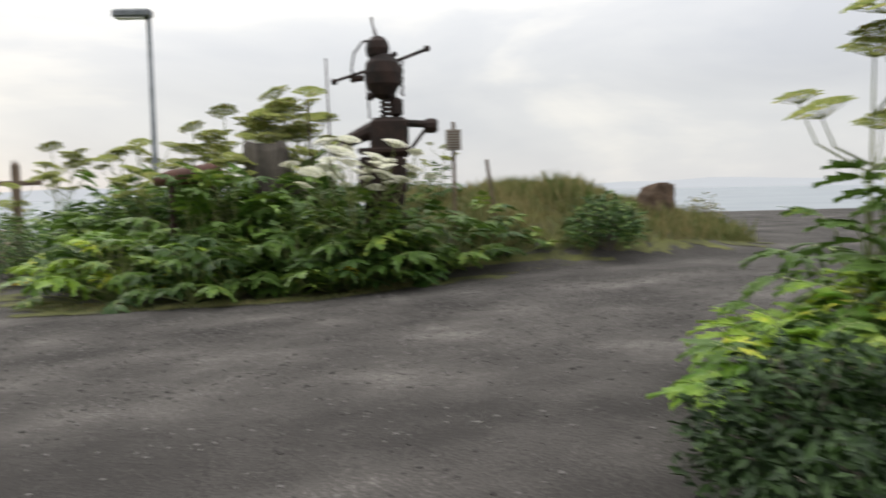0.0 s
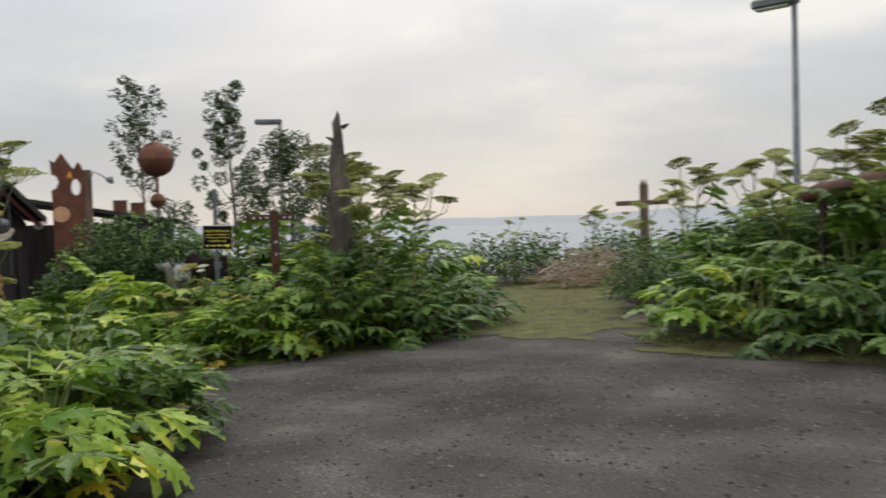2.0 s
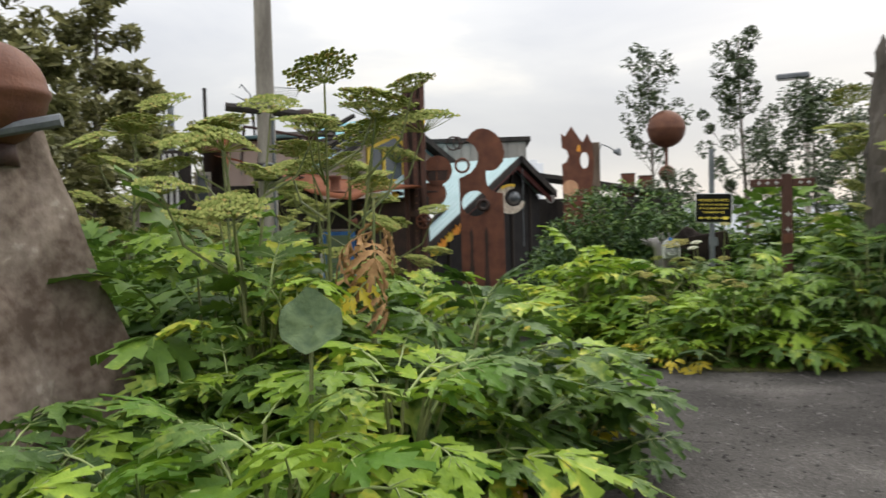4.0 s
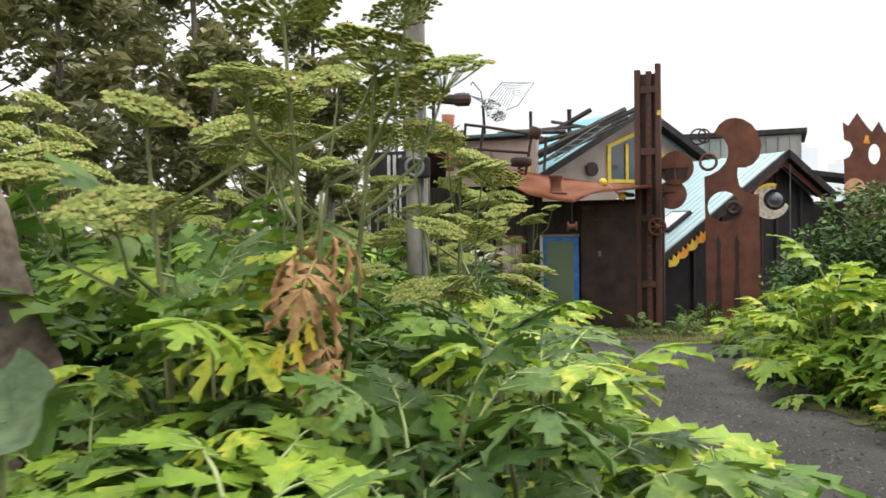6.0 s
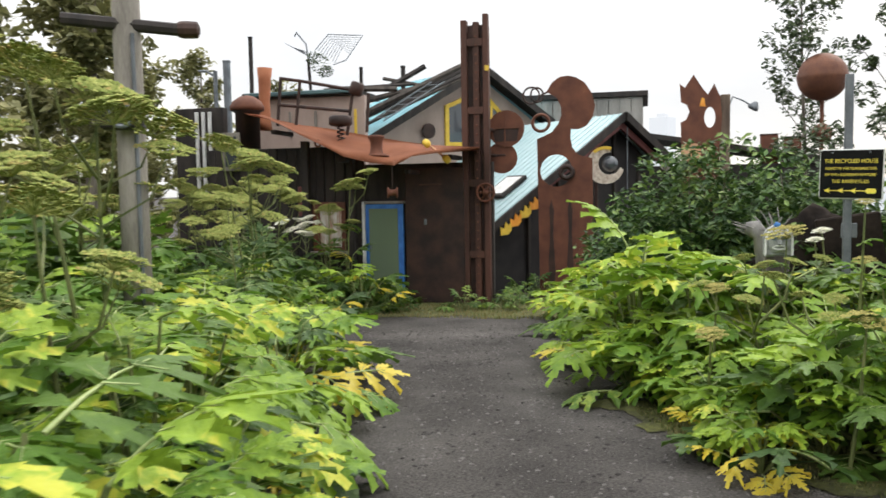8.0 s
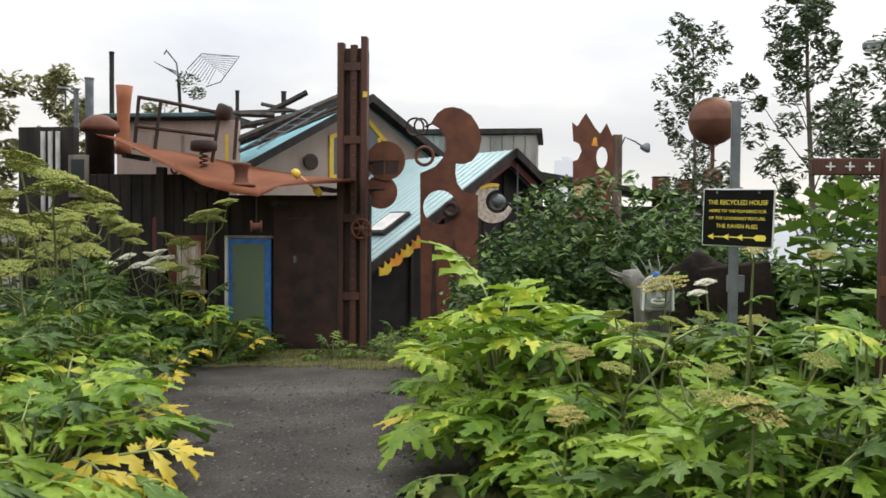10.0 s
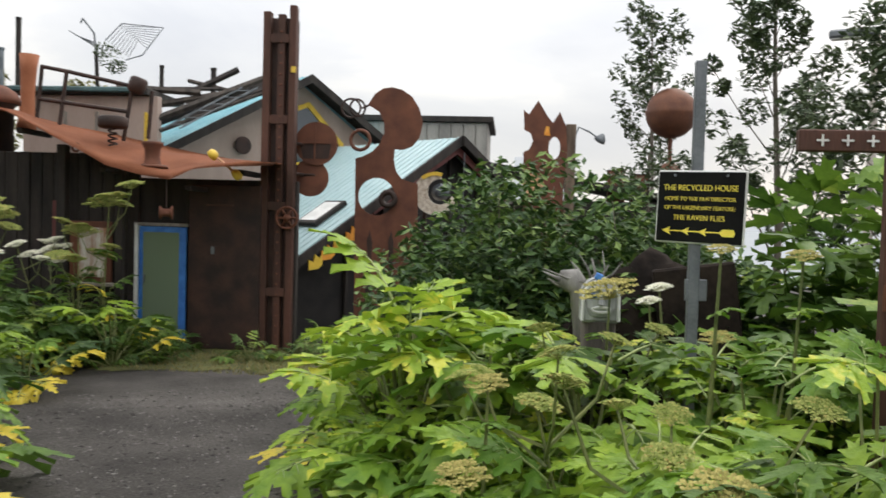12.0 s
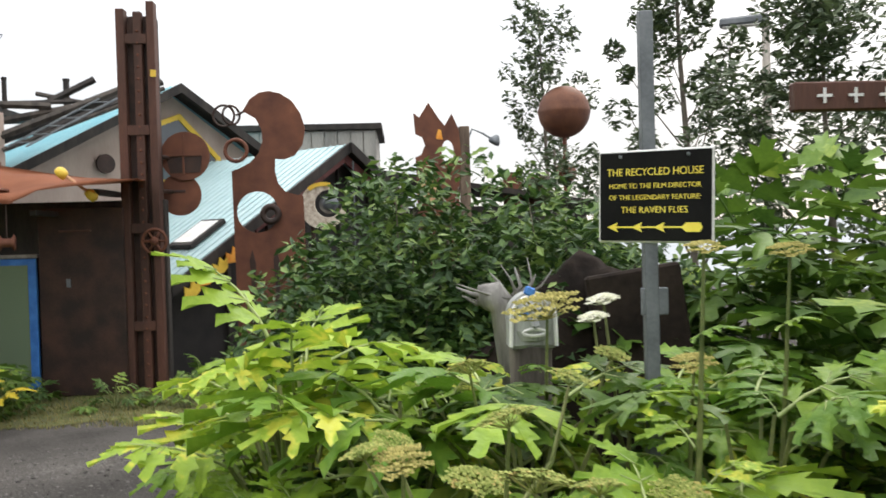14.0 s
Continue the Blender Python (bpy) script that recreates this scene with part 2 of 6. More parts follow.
# Near-black paints the unlit room onto the gable wall; also used for mask pupils.
DARKI = mat("interior_shade_and_pupil_black", (0.010, 0.009, 0.009), (0.022, 0.019, 0.018), 0.8, 0, 3, 0.1, 40)


def glass_mat(name, color, rough=0.05):
    m = bpy.data.materials.new(name)
    m.use_nodes = True
    b = m.node_tree.nodes["Principled BSDF"]
    b.inputs["Base Color"].default_value = (*color, 1)
    b.inputs["Roughness"].default_value = rough
    b.inputs["Specular IOR Level"].default_value = 0.9
    return m


PANE = glass_mat("window_glass", (0.06, 0.07, 0.08))
GREENPANE = glass_mat("green_tinted_glass", (0.16, 0.21, 0.14), 0.15)


# ---- building helpers ----
def mesh_of(name, bm, material, smooth=False):
    me = bpy.data.meshes.new(name)
    bm.normal_update()
    bm.to_mesh(me)
    bm.free()
    me.materials.append(material)
    if smooth:
        for p in me.polygons:
            p.use_smooth = True
    return me


def part(name, bm, material, parent=None, label="", smooth=False):
    ob = new(name, mesh_of(name, bm, material, smooth))
    if parent:
        ob.parent = parent
    if label:
        tagged(ob, label=label)
    return ob


def thing(name, m, label, category, group="", kind=""):
    ob = new(name)
    ob.empty_display_size = 0.1
    ob.matrix_basis = m
    return tagged(ob, label, category, group, kind)


def box(bm, x0, x1, y0, y1, z0, z1, m=None, bevel=0.0):
    vs = [bm.verts.new((x, y, z)) for z in (z0, z1) for x, y in ((x0, y0), (x1, y0), (x1, y1), (x0, y1))]
    fs = [bm.faces.new([vs[i] for i in f]) for f in ((3, 2, 1, 0), (4, 5, 6, 7), (0, 1, 5, 4), (1, 2, 6, 5), (2, 3, 7, 6), (3, 0, 4, 7))]
    if bevel:
        es = list({e for f in fs for e in f.edges})
        r = bmesh.ops.bevel(bm, geom=es, offset=bevel, segments=1, affect="EDGES")
        vs = list({v for f in r["faces"] for v in f.verts} | {v for v in vs if v.is_valid})
    if m is not None:
        bmesh.ops.transform(bm, matrix=m, verts=vs)
    return bm


def boxed(x0, x1, y0, y1, z0, z1, bevel=0.01, m=None):
    return box(bmesh.new(), x0, x1, y0, y1, z0, z1, m, bevel)


def tube(bm, pts, radii, n=8, cap=True):
    """A tube through points; radii: one number or one for each point."""
    pts = [Vector(p) for p in pts]
    radii = [radii] * len(pts) if isinstance(radii, (int, float)) else radii
    rings, side = [], None
    for i, p in enumerate(pts):
        way = (pts[min(i + 1, len(pts) - 1)] - pts[max(i - 1, 0)]).normalized()
        if side is None:
            side = way.orthogonal().normalized()
        else:
            side = (side - way * side.dot(way)).normalized()
        up = way.cross(side)
        rings.append([bm.verts.new(p + radii[i] * (math.cos(2 * math.pi * k / n) * side + math.sin(2 * math.pi * k / n) * up)) for k in range(n)])
    for a, b in zip(rings, rings[1:]):
        for k in range(n):
            bm.faces.new((a[k], a[(k + 1) % n], b[(k + 1) % n], b[k]))
    if cap:
        bm.faces.new(rings[0][::-1])
        bm.faces.new(rings[-1])
    return bm


def tubed(pts, radii, n=8):
    return tube(bmesh.new(), pts, radii, n)


def lathe(bm, profile, n=20, m=None):
    """A turned shape from (radius, height) pairs."""
    rings = [[bm.verts.new((r * math.cos(2 * math.pi * k / n), r * math.sin(2 * math.pi * k / n), z)) for k in range(n)] for r, z in profile]
    for a, b in zip(rings, rings[1:]):
        for k in range(n):
            bm.faces.new((a[k], a[(k + 1) % n], b[(k + 1) % n], b[k]))
    bm.faces.new(rings[0][::-1])
    bm.faces.new(rings[-1])
    if m is not None:
        bmesh.ops.transform(bm, matrix=m, verts=[v for r in rings for v in r])
    return bm


def roughen(bm, amount, freq=3.0, seed=0.0):
    """Pushes a shape about, so that turned or boxed forms look grown or worn."""
    for v in bm.verts:
        n = noise.noise_vector(v.co * freq + Vector((seed, seed, seed)))
        v.co += n * amount
    return bm


def sheet(outline, thick, m=None):
    """A plate cut to an outline in x and z, thick along y."""
    bm = bmesh.new()
    front = [bm.verts.new((x, 0, z)) for x, z in outline]
    back = [bm.verts.new((x, thick, z)) for x, z in outline]
    bm.faces.new(front)
    bm.faces.new(back[::-1])
    for k in range(len(front)):
        j = (k + 1) % len(front)
        bm.faces.new((front[j], front[k], back[k], back[j]))
    bmesh.ops.recalc_face_normals(bm, faces=bm.faces[:])
    if m is not None:
        bmesh.ops.transform(bm, matrix=m, verts=bm.verts[:])
    return bm


def slab(corners, thick):
    """A thick four-cornered slab hung below its top corners."""
    a, b, c, d = (Vector(p) for p in corners)
    nrm = (b - a).cross(d - a).normalized()
    nrm = nrm if nrm.z > 0 else -nrm
    bm = bmesh.new()
    top = [bm.verts.new(p) for p in (a, b, c, d)]
    low = [bm.verts.new(p - nrm * thick) for p in (a, b, c, d)]
    bm.faces.new(top)
    bm.faces.new(low[::-1])
    for k in range(4):
        j = (k + 1) % 4
        bm.faces.new((top[j], top[k], low[k], low[j]))
    bmesh.ops.recalc_face_normals(bm, faces=bm.faces[:])
    return bm


def arc(cx, cz, r, a0, a1, n):
    return [(cx + r * math.cos(radians(a0 + (a1 - a0) * k / n)), cz + r * math.sin(radians(a0 + (a1 - a0) * k / n))) for k in range(n + 1)]


def ring_plate(cx, cz, r_out, r_in, thick, n=28):
    bm = bmesh.new()
    rows = []
    for y in (0, thick):
        rows.append([[bm.verts.new((cx + r * math.cos(2 * math.pi * k / n), y, cz + r * math.sin(2 * math.pi * k / n))) for k in range(n)] for r in (r_out, r_in)])
    (fo, fi), (bo, bi) = rows
    for k in range(n):
        j = (k + 1) % n
        for f in ((fo[k], fo[j], fi[j], fi[k]), (bo[j], bo[k], bi[k], bi[j]), (fo[j], fo[k], bo[k], bo[j]), (fi[k], fi[j], bi[j], bi[k])):
            bm.faces.new(f)
    bmesh.ops.recalc_face_normals(bm, faces=bm.faces[:])
    return bm


def smooth_step(a, b, v):
    t = min(1.0, max(0.0, (v - a) / (b - a)))
    return t * t * (3 - 2 * t)


# ---- ground ----
SLOPE = 0.047


def land(x, y):
    """Height of the ground: falls gently to the house, rises into a grassy bank, drops to the shore."""
    z = SLOPE * max(-32.0, min(3.0, x)) + 0.004 * max(0.0, min(20.0, x - 3))
    bank = smooth_step(12.0, 14.2, y - 0.28 * max(0, x - 2)) * smooth_step(-1.6, 0.8, x) * (1 - smooth_step(2.4, 7.2, x - 0.15 * (y - 12))) * (1 - smooth_step(20, 28, y))
    z += 1.05 * bank
    far = max(smooth_step(34, 70, y + 0.1 * x), smooth_step(-55, -110, x) if x < -55 else 0.0, smooth_step(45, 90, x))
    z -= 9.0 * far
    return z


def grid_axis(near0, near1, step, ends):
    a = list(np.arange(near0, near1, step)) + [near1]
    return sorted(set([-v for v in ends] + [float(v) for v in a] + list(ends)))


xs = grid_axis(-34.0, 16.0, 0.5, [20, 26, 34, 45, 60, 80, 110, 160, 400, 1200, 4000])
ys = grid_axis(-8.0, 34.0, 0.5, [38, 44, 50, 58, 66, 80, 110, 160, 400, 1200, 4000])
verts = [(x, y, land(x, y)) for y in ys for x in xs]
w = len(xs)
faces = [(j * w + i, j * w + i + 1, (j + 1) * w + i + 1, (j + 1) * w + i) for j in range(len(ys) - 1) for i in range(w - 1)]
me = bpy.data.meshes.new("ground")
me.from_pydata(verts, [], faces)
me.materials.append(GRAVEL)
me.polygons.foreach_set("use_smooth", [True] * len(me.polygons))
ground = tagged(new("ground", me), "dark grey gravel yard and sloping track", "ground", kind="structure")

bm = bmesh.new()
for q in ((-5000, 45), (5000, 45), (5000, 5000), (-5000, 5000)):
    bm.verts.new((*q, -7.0))
bm.faces.new(bm.verts[:])
water = tagged(part("water", bm, SEA), "calm grey sea under an overcast sky", "sea", kind="structure")

# far shore: its haze is the glow of HILL, not air
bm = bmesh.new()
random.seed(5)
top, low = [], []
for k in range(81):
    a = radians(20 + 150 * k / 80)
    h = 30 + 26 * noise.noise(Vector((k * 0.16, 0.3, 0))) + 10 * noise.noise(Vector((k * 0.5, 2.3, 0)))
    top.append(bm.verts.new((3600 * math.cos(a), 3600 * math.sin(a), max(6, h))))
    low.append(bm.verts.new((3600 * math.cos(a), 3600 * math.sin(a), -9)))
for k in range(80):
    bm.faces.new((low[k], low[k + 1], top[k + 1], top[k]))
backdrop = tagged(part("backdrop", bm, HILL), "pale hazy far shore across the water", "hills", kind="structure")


# ---- plants: leaves, umbels, clumps ----
def lobe(bm, base, way, length, width, teeth, cut, droop, rnd, broad=True, fold=0.34):
    """One lobe of a leaf: soft teeth along both edges, a creased midrib, edges that curl down."""
    way = Vector(way).normalized()
    side = way.cross(Vector((0, 0, 1)))
    side = side.normalized() if side.length > 1e-3 else Vector((1, 0, 0))
    steps = (-1, -0.5, 0, 0.5, 1) if broad else (-1, 0, 1)
    n = teeth * 2
    rows = []
    for k in range(n):
        q = k / n
        p = Vector(base) + way * (length * q) - Vector((0, 0, droop * length * q * q))
        env = (0.42 + 0.58 * min(1.0, q / 0.32) ** 0.8) * (1 - q ** 2.4)
        tip = k % 2 == 1
        row = []
        for c in steps:
            wd = width * env * abs(c) * ((1.0 if tip else 1 - cut) if abs(c) == 1 else (1.0 - 0.35 * cut))
            j = 1 + rnd.uniform(-0.13, 0.13) if abs(c) == 1 else 1.0
            z = fold * wd * (1.0 if abs(c) < 1 else 0.55) - (0.22 * wd if tip and abs(c) == 1 else 0)
            ahead = length * (0.5 / n * abs(c) + (1.15 / n if tip and abs(c) == 1 else 0))
            row.append(bm.verts.new(p + side * (math.copysign(wd * j, c) if c else 0) + way * ahead + Vector((0, 0, z))))
        rows.append(row)
    for a, b in zip(rows, rows[1:]):
        for i in range(len(steps) - 1):
            bm.faces.new((a[i], a[i + 1], b[i + 1], b[i]))
    end = bm.verts.new(Vector(base) + way * length * 1.06 - Vector((0, 0, droop * length * 1.1)))
    for i in range(len(steps) - 1):
        bm.faces.new((rows[-1][i], rows[-1][i + 1], end))


def compound_leaf(bm, rnd, length=0.75, broad=1.0, m=None, narrow=False, limp=0.0, plain=False):
    """A hogweed leaf along +y that arches over: stalk, paired toothed lobes and a large end lobe."""
    start = len(bm.verts)
    a0, a1 = radians(rnd.uniform(8, 34)), radians(rnd.uniform(-58, -8) - 70 * limp)
    line = [Vector((0, 0, 0))]
    for k in range(20):
        a = a0 + (a1 - a0) * (k / 20) ** 1.25
        line.append(line[-1] + Vector((0, math.cos(a), math.sin(a))) * (length / 20))

    def rib(q):
        k = min(19, int(q * 20))
        return line[k].lerp(line[k + 1], q * 20 - k)

    tube(bm, [rib(q) for q in (0, 0.22, 0.45, 0.68)], [0.011, 0.009, 0.006, 0.004], 4, False)
    ribs = len(bm.faces)
    if narrow:
        pairs = ((0.20, 0.40, 0.105, 62), (0.36, 0.42, 0.11, 56), (0.52, 0.36, 0.10, 50), (0.66, 0.27, 0.08, 44))
        last, cut = (0.66, 0.36, 0.085), 0.52
    else:
        pairs = ((0.17, 0.37, 0.125, 76), (0.36, 0.47, 0.15, 60), (0.56, 0.38, 0.125, 45))
        last, cut = (0.56, 0.47, 0.165), 0.52
    way_end = rib(0.95) - rib(last[0])
    tails = []
    for q, ln, wd, ang in pairs:
        for sgn in (-1, 1):
            a = radians(ang + rnd.uniform(-8, 8))
            d = (rib(q + 0.1) - rib(q)).normalized()
            way = Vector((sgn * math.sin(a), d.y * math.cos(a), d.z * math.cos(a) + rnd.uniform(-0.22, 0.12)))
            root, ll = rib(q + rnd.uniform(-0.03, 0.03)), ln * length * rnd.uniform(0.88, 1.1)
            lobe(bm, root, way, ll, wd * length * broad, 4 if not narrow and q > 0.2 and not plain else 3, cut, rnd.uniform(0.22, 0.6) + limp, rnd, not (narrow or plain) and q > 0.2)
            tails.append((root, way.normalized(), ll))
    lobe(bm, rib(last[0]), way_end, last[1] * length, last[2] * length * broad, 3 if plain else 4, cut, rnd.uniform(0.05, 0.3), rnd, not (narrow or plain))
    if not plain:
        bm.faces.ensure_lookup_table()
        first = len(bm.faces)
        for root, way, ll in tails[2:]:
            tube(bm, [root + Vector((0, 0, 0.004)), root + way * ll * 0.4 - Vector((0, 0, 0.03 * ll))], [0.005, 0.002], 3, False)
        bm.faces.ensure_lookup_table()
        for f in list(bm.faces[:ribs]) + list(bm.faces[first:]):
            f.material_index = 1
    if m is not None:
        bm.verts.ensure_lookup_table()
        bmesh.ops.transform(bm, matrix=m, verts=bm.verts[start:])
    return bm


def leaf_set(count, length, material, lo=0.9, hi=1.2, narrow=False, limp=0.0):
    out = []
    for k in range(count):
        me = mesh_of("leaf", compound_leaf(bmesh.new(), rnd, length, lo + (hi - lo) * k / max(1, count - 1), None, narrow, limp), material, True)
        me.materials.append(DRY if material is DRY else VEIN)
        out.append(me)
    return out


rnd = random.Random(11)
LEAVES = leaf_set(7, 0.68, LEAF)
LEAVES_L = leaf_set(6, 0.66, LEAFL)
LEAVES_N = leaf_set(5, 0.72, LEAFN, 0.95, 1.2, True)
LEAVES_B = leaf_set(5, 0.64, LEAFN)
LEAVES_Y = leaf_set(3, 0.52, YELLOW)
LEAVES_D = leaf_set(3, 0.55, DRY, 0.5, 0.75, False, 0.5)


def umbel_mesh(radius, rnd, material, rays=26):
    bm = bmesh.new()
    for k in range(rays):
        rr = radius * math.sqrt((k + 0.4) / rays)
        a = k * 2.39996
        tip = Vector((rr * math.cos(a), rr * math.sin(a), 0.30 * radius + radius * 0.28 * (1 - (rr / radius) ** 2) + rnd.uniform(-0.01, 0.01)))
        tube(bm, [(0, 0, 0), tip * 0.55 + Vector((0, 0, -0.02 * radius)), tip], 0.0035, 3, False)
        q = radius * 0.25
        for j in range(9):
            b, e = j * 2.4, q * math.sqrt((j + 0.3) / 9)
            c = tip + Vector((e * math.cos(b), e * math.sin(b), 0.012 - 0.25 * e + rnd.uniform(0, 0.006)))
            s = q * 0.36
            vs = [bm.verts.new(c + Vector((s * math.cos(g + b), s * math.sin(g + b), rnd.uniform(-0.004, 0.004)))) for g in (0, 1.57, 3.14, 4.71)]
            tipv = bm.verts.new(c + Vector((0, 0, s * 0.7)))
            for i in range(4):
                bm.faces.new((vs[i], vs[(i + 1) % 4], tipv))
    return mesh_of("umbel", bm, material)


UMBELS = [umbel_mesh(r, rnd, UMBEL) for r in (0.24, 0.29, 0.20)]
UMBELS_G = [umbel_mesh(r, rnd, UMBELG, 20) for r in (0.20, 0.15)]
UMBELS_W = [umbel_mesh(r, rnd, UMBELW) for r in (0.20, 0.15)]


def leaf_pose(rnd, az, r, h, el, scale):
    return pose(0, 0, 0, 0, 0, math.degrees(az)) @ Matrix.Translation((rnd.uniform(-0.05, 0.05), r, h)) @ pose(0, 0, 0, el, rnd.uniform(-18, 18), rnd.uniform(-15, 15)) @ Matrix.Scale(scale, 4)


def clump_layout(rnd, leaves, height, spread):
    """Where the leaves of a clump sit: low outer ones nearly flat, upper ones steeper."""
    out = []
    for k in range(leaves):
        f = (k + 0.5) / leaves
        az = k * 2.39996 + rnd.uniform(-0.4, 0.4)
        h = height * (0.12 + 0.78 * f) * rnd.uniform(0.8, 1.12)
        r = spread * (0.62 * (1 - f) ** 0.7 + 0.06)
        out.append((az, r, h, rnd.uniform(-22, 28) + 30 * f * f, rnd.uniform(0.68, 1.18) * (1.06 - 0.34 * f)))
    return out


def clump(label, leaves, height, spread, seed, yellow=0, dry=0, stems=0, stem_height=2.2, white=False, lean=0.2, lime=False, heads_size=1.0, narrow=False, bright=False):
    """A hogweed plant whose leaves are parts, with flower stems that carry umbels."""
    rnd = random.Random(seed)
    plant = thing("hogweed_plant", Matrix(), label, "plant", "hogweed plants")
    gold = {1 + j * max(1, int(leaves * 0.75 / yellow)) for j in range(yellow)} if yellow else set()
    brown = {2 + j * 2 for j in range(dry)}
    for k, (az, r, h, el, sc) in enumerate(clump_layout(rnd, leaves, height, spread)):
        pick = LEAVES_Y if k in gold else LEAVES_D if k in brown else LEAVES_N if narrow else LEAVES_B if bright and k % 6 else LEAVES_L if lime and k % 7 else LEAVES
        leaf = new("leaf", rnd.choice(pick))
        leaf.parent = plant
        leaf.matrix_basis = leaf_pose(rnd, az, r, h, el - (25 if pick is LEAVES_D else 0), sc)
    bm = bmesh.new()
    for az, r, h, el, sc in clump_layout(random.Random(seed), leaves, height, spread):
        d = Vector((-math.sin(az), math.cos(az), 0))
        tube(bm, [(0, 0, 0), d * r * 0.5 + Vector((0, 0, h * 0.62)), d * r + Vector((0, 0, h))], [0.014, 0.011, 0.008], 4, False)
    part("stalk", bm, STEM, plant)
    for k in range(stems):
        a = rnd.uniform(0, 6.28)
        top = Vector((lean * math.cos(a), lean * math.sin(a), stem_height * rnd.uniform(0.88, 1.06)))
        bm = bmesh.new()
        tube(bm, [(0, 0, 0), top * 0.5 + Vector((0.03, 0, 0)), top], [0.018 * stem_height / 2.2, 0.013 * stem_height / 2.2, 0.008], 6)
        heads = [(top, 1.0)]
        for j in range(rnd.randint(3, 5)):
            b = a + j * 1.9 + rnd.uniform(-0.3, 0.3)
            f = rnd.uniform(0.62, 0.85)
            root = top * f
            reach = rnd.uniform(0.3, 0.55)
            tip = root + Vector((reach * math.cos(b), reach * math.sin(b), reach * rnd.uniform(0.75, 1.25)))
            tube(bm, [root, (root + tip) / 2 + Vector((0.25 * (tip - root).x, 0.25 * (tip - root).y, -0.03)), tip], [0.011, 0.009, 0.006], 4, False)
            heads.append((tip, rnd.uniform(0.6, 0.9)))
        stem = part("flower_stem", bm, STEM, plant)
        for tip, sc in heads:
            u = new("umbel", rnd.choice(UMBELS_W if white else UMBELS))
            u.parent = plant
            u.matrix_basis = Matrix.Translation(tip) @ pose(0, 0, 0, rnd.uniform(-22, 22), rnd.uniform(-22, 22), rnd.uniform(0, 360)) @ Matrix.Scale(sc * heads_size, 4)
    return plant


def joined_clump(name, leaves, height, spread, seed):
    rnd = random.Random(seed)
    bm = bmesh.new()
    for az, r, h, el, sc in clump_layout(rnd, leaves, height, spread):
        compound_leaf(bm, rnd, 0.62, rnd.uniform(0.9, 1.2), leaf_pose(rnd, az, r, h, el, sc), plain=True)
    return mesh_of(name, bm, LEAFJ, True)


GREEN_LABEL = "lush green giant hogweed with lobed leaves beside the gravel"
TALL_LABEL = "tall leafy green hogweed in a dense bed"
KINDS = {
    "low": clump(GREEN_LABEL, 14, 0.70, 0.72, 1),
    "low_b": clump(GREEN_LABEL, 15, 0.85, 0.75, 2),
    "mid": clump(GREEN_LABEL, 16, 1.1, 0.75, 3),
    "mid_b": clump(GREEN_LABEL, 16, 1.25, 0.8, 4),
    "tall": clump(TALL_LABEL, 20, 1.75, 0.8, 14),
    "tall_b": clump(TALL_LABEL, 20, 1.95, 0.85, 15, yellow=1),
    "yellow": clump("green hogweed with yellowing lower leaves at the gravel's edge", 14, 0.75, 0.72, 5, yellow=6, lime=True),
    "dry": clump("green hogweed with withered brown lower leaves", 15, 0.85, 0.75, 6, yellow=1, dry=3),
    "flower": clump("tall hogweed with greenish seeding umbels above its leaves", 17, 1.6, 0.8, 7, stems=1, stem_height=2.45),
    "flower_b": clump("tall branching hogweed with several pale umbels", 16, 1.6, 0.8, 8, stems=2, stem_height=2.75, lean=0.45),
    "white": clump("hogweed with flat creamy white flower umbels", 13, 1.2, 0.8, 9, stems=2, stem_height=1.95, white=True, lean=0.5),
    "seeding": clump("hogweed with a short stem of yellow-brown seed umbels", 13, 0.75, 0.7, 10, stems=1, stem_height=0.95, lean=0.2, lime=True, heads_size=0.55),
    "lime": clump("bright lime green hogweed with deeply lobed leaves", 15, 0.85, 0.75, 16, lime=True),
    "lime_tall": clump("tall bright green hogweed leaning over the bed", 19, 1.6, 0.8, 18, lime=True),
    "bright": clump("bright yellow-green hogweed with broad lobed leaves", 17, 0.85, 0.75, 26, lime=True, bright=True),
    "bright_b": clump("bright yellow-green hogweed with broad lobed leaves", 18, 1.05, 0.78, 27, lime=True, bright=True),
    "slim": clump("slim hogweed with flat umbels and two yellow leaves", 9, 1.7, 0.28, 23, yellow=3, stems=1, stem_height=2.5, lean=0.1),
    "fern": clump("bright yellow-green hogweed with narrow deeply cut leaves", 23, 1.2, 0.6, 19, narrow=True, yellow=1),
    "lime_b": clump("bright lime green hogweed with deeply lobed leaves", 16, 1.05, 0.75, 17, lime=True, yellow=1),
}
FIRST = dict.fromkeys(KINDS, True)
MASS = [joined_clump("foliage", 22, 1.35, 0.9, 20 + k) for k in range(3)]
MASS_DATA = []
for me in MASS:
    co = np.empty(len(me.vertices) * 3)
    me.vertices.foreach_get("co", co)
    MASS_DATA.append((co.reshape(-1, 3), [tuple(p.vertices) for p in me.polygons]))


def plant(kind, x, y, turn=0.0, size=1.0, dz=0.0):
    m = pose(x, y, land(x, y) + dz - 0.02, 0, 0, turn)
    if FIRST[kind]:
        FIRST[kind] = False
        KINDS[kind].matrix_basis = m @ Matrix.Scale(size, 4)
        return KINDS[kind]
    ob = copy_thing(KINDS[kind], m)
    ob.scale = (size, size, size)
    return ob


def inside(poly, x, y):
    hit = False
    for (ax, ay), (bx, by) in zip(poly, poly[1:] + poly[:1]):
        if (ay > y) != (by > y) and x < (bx - ax) * (y - ay) / (by - ay) + ax:
            hit = not hit
    return hit


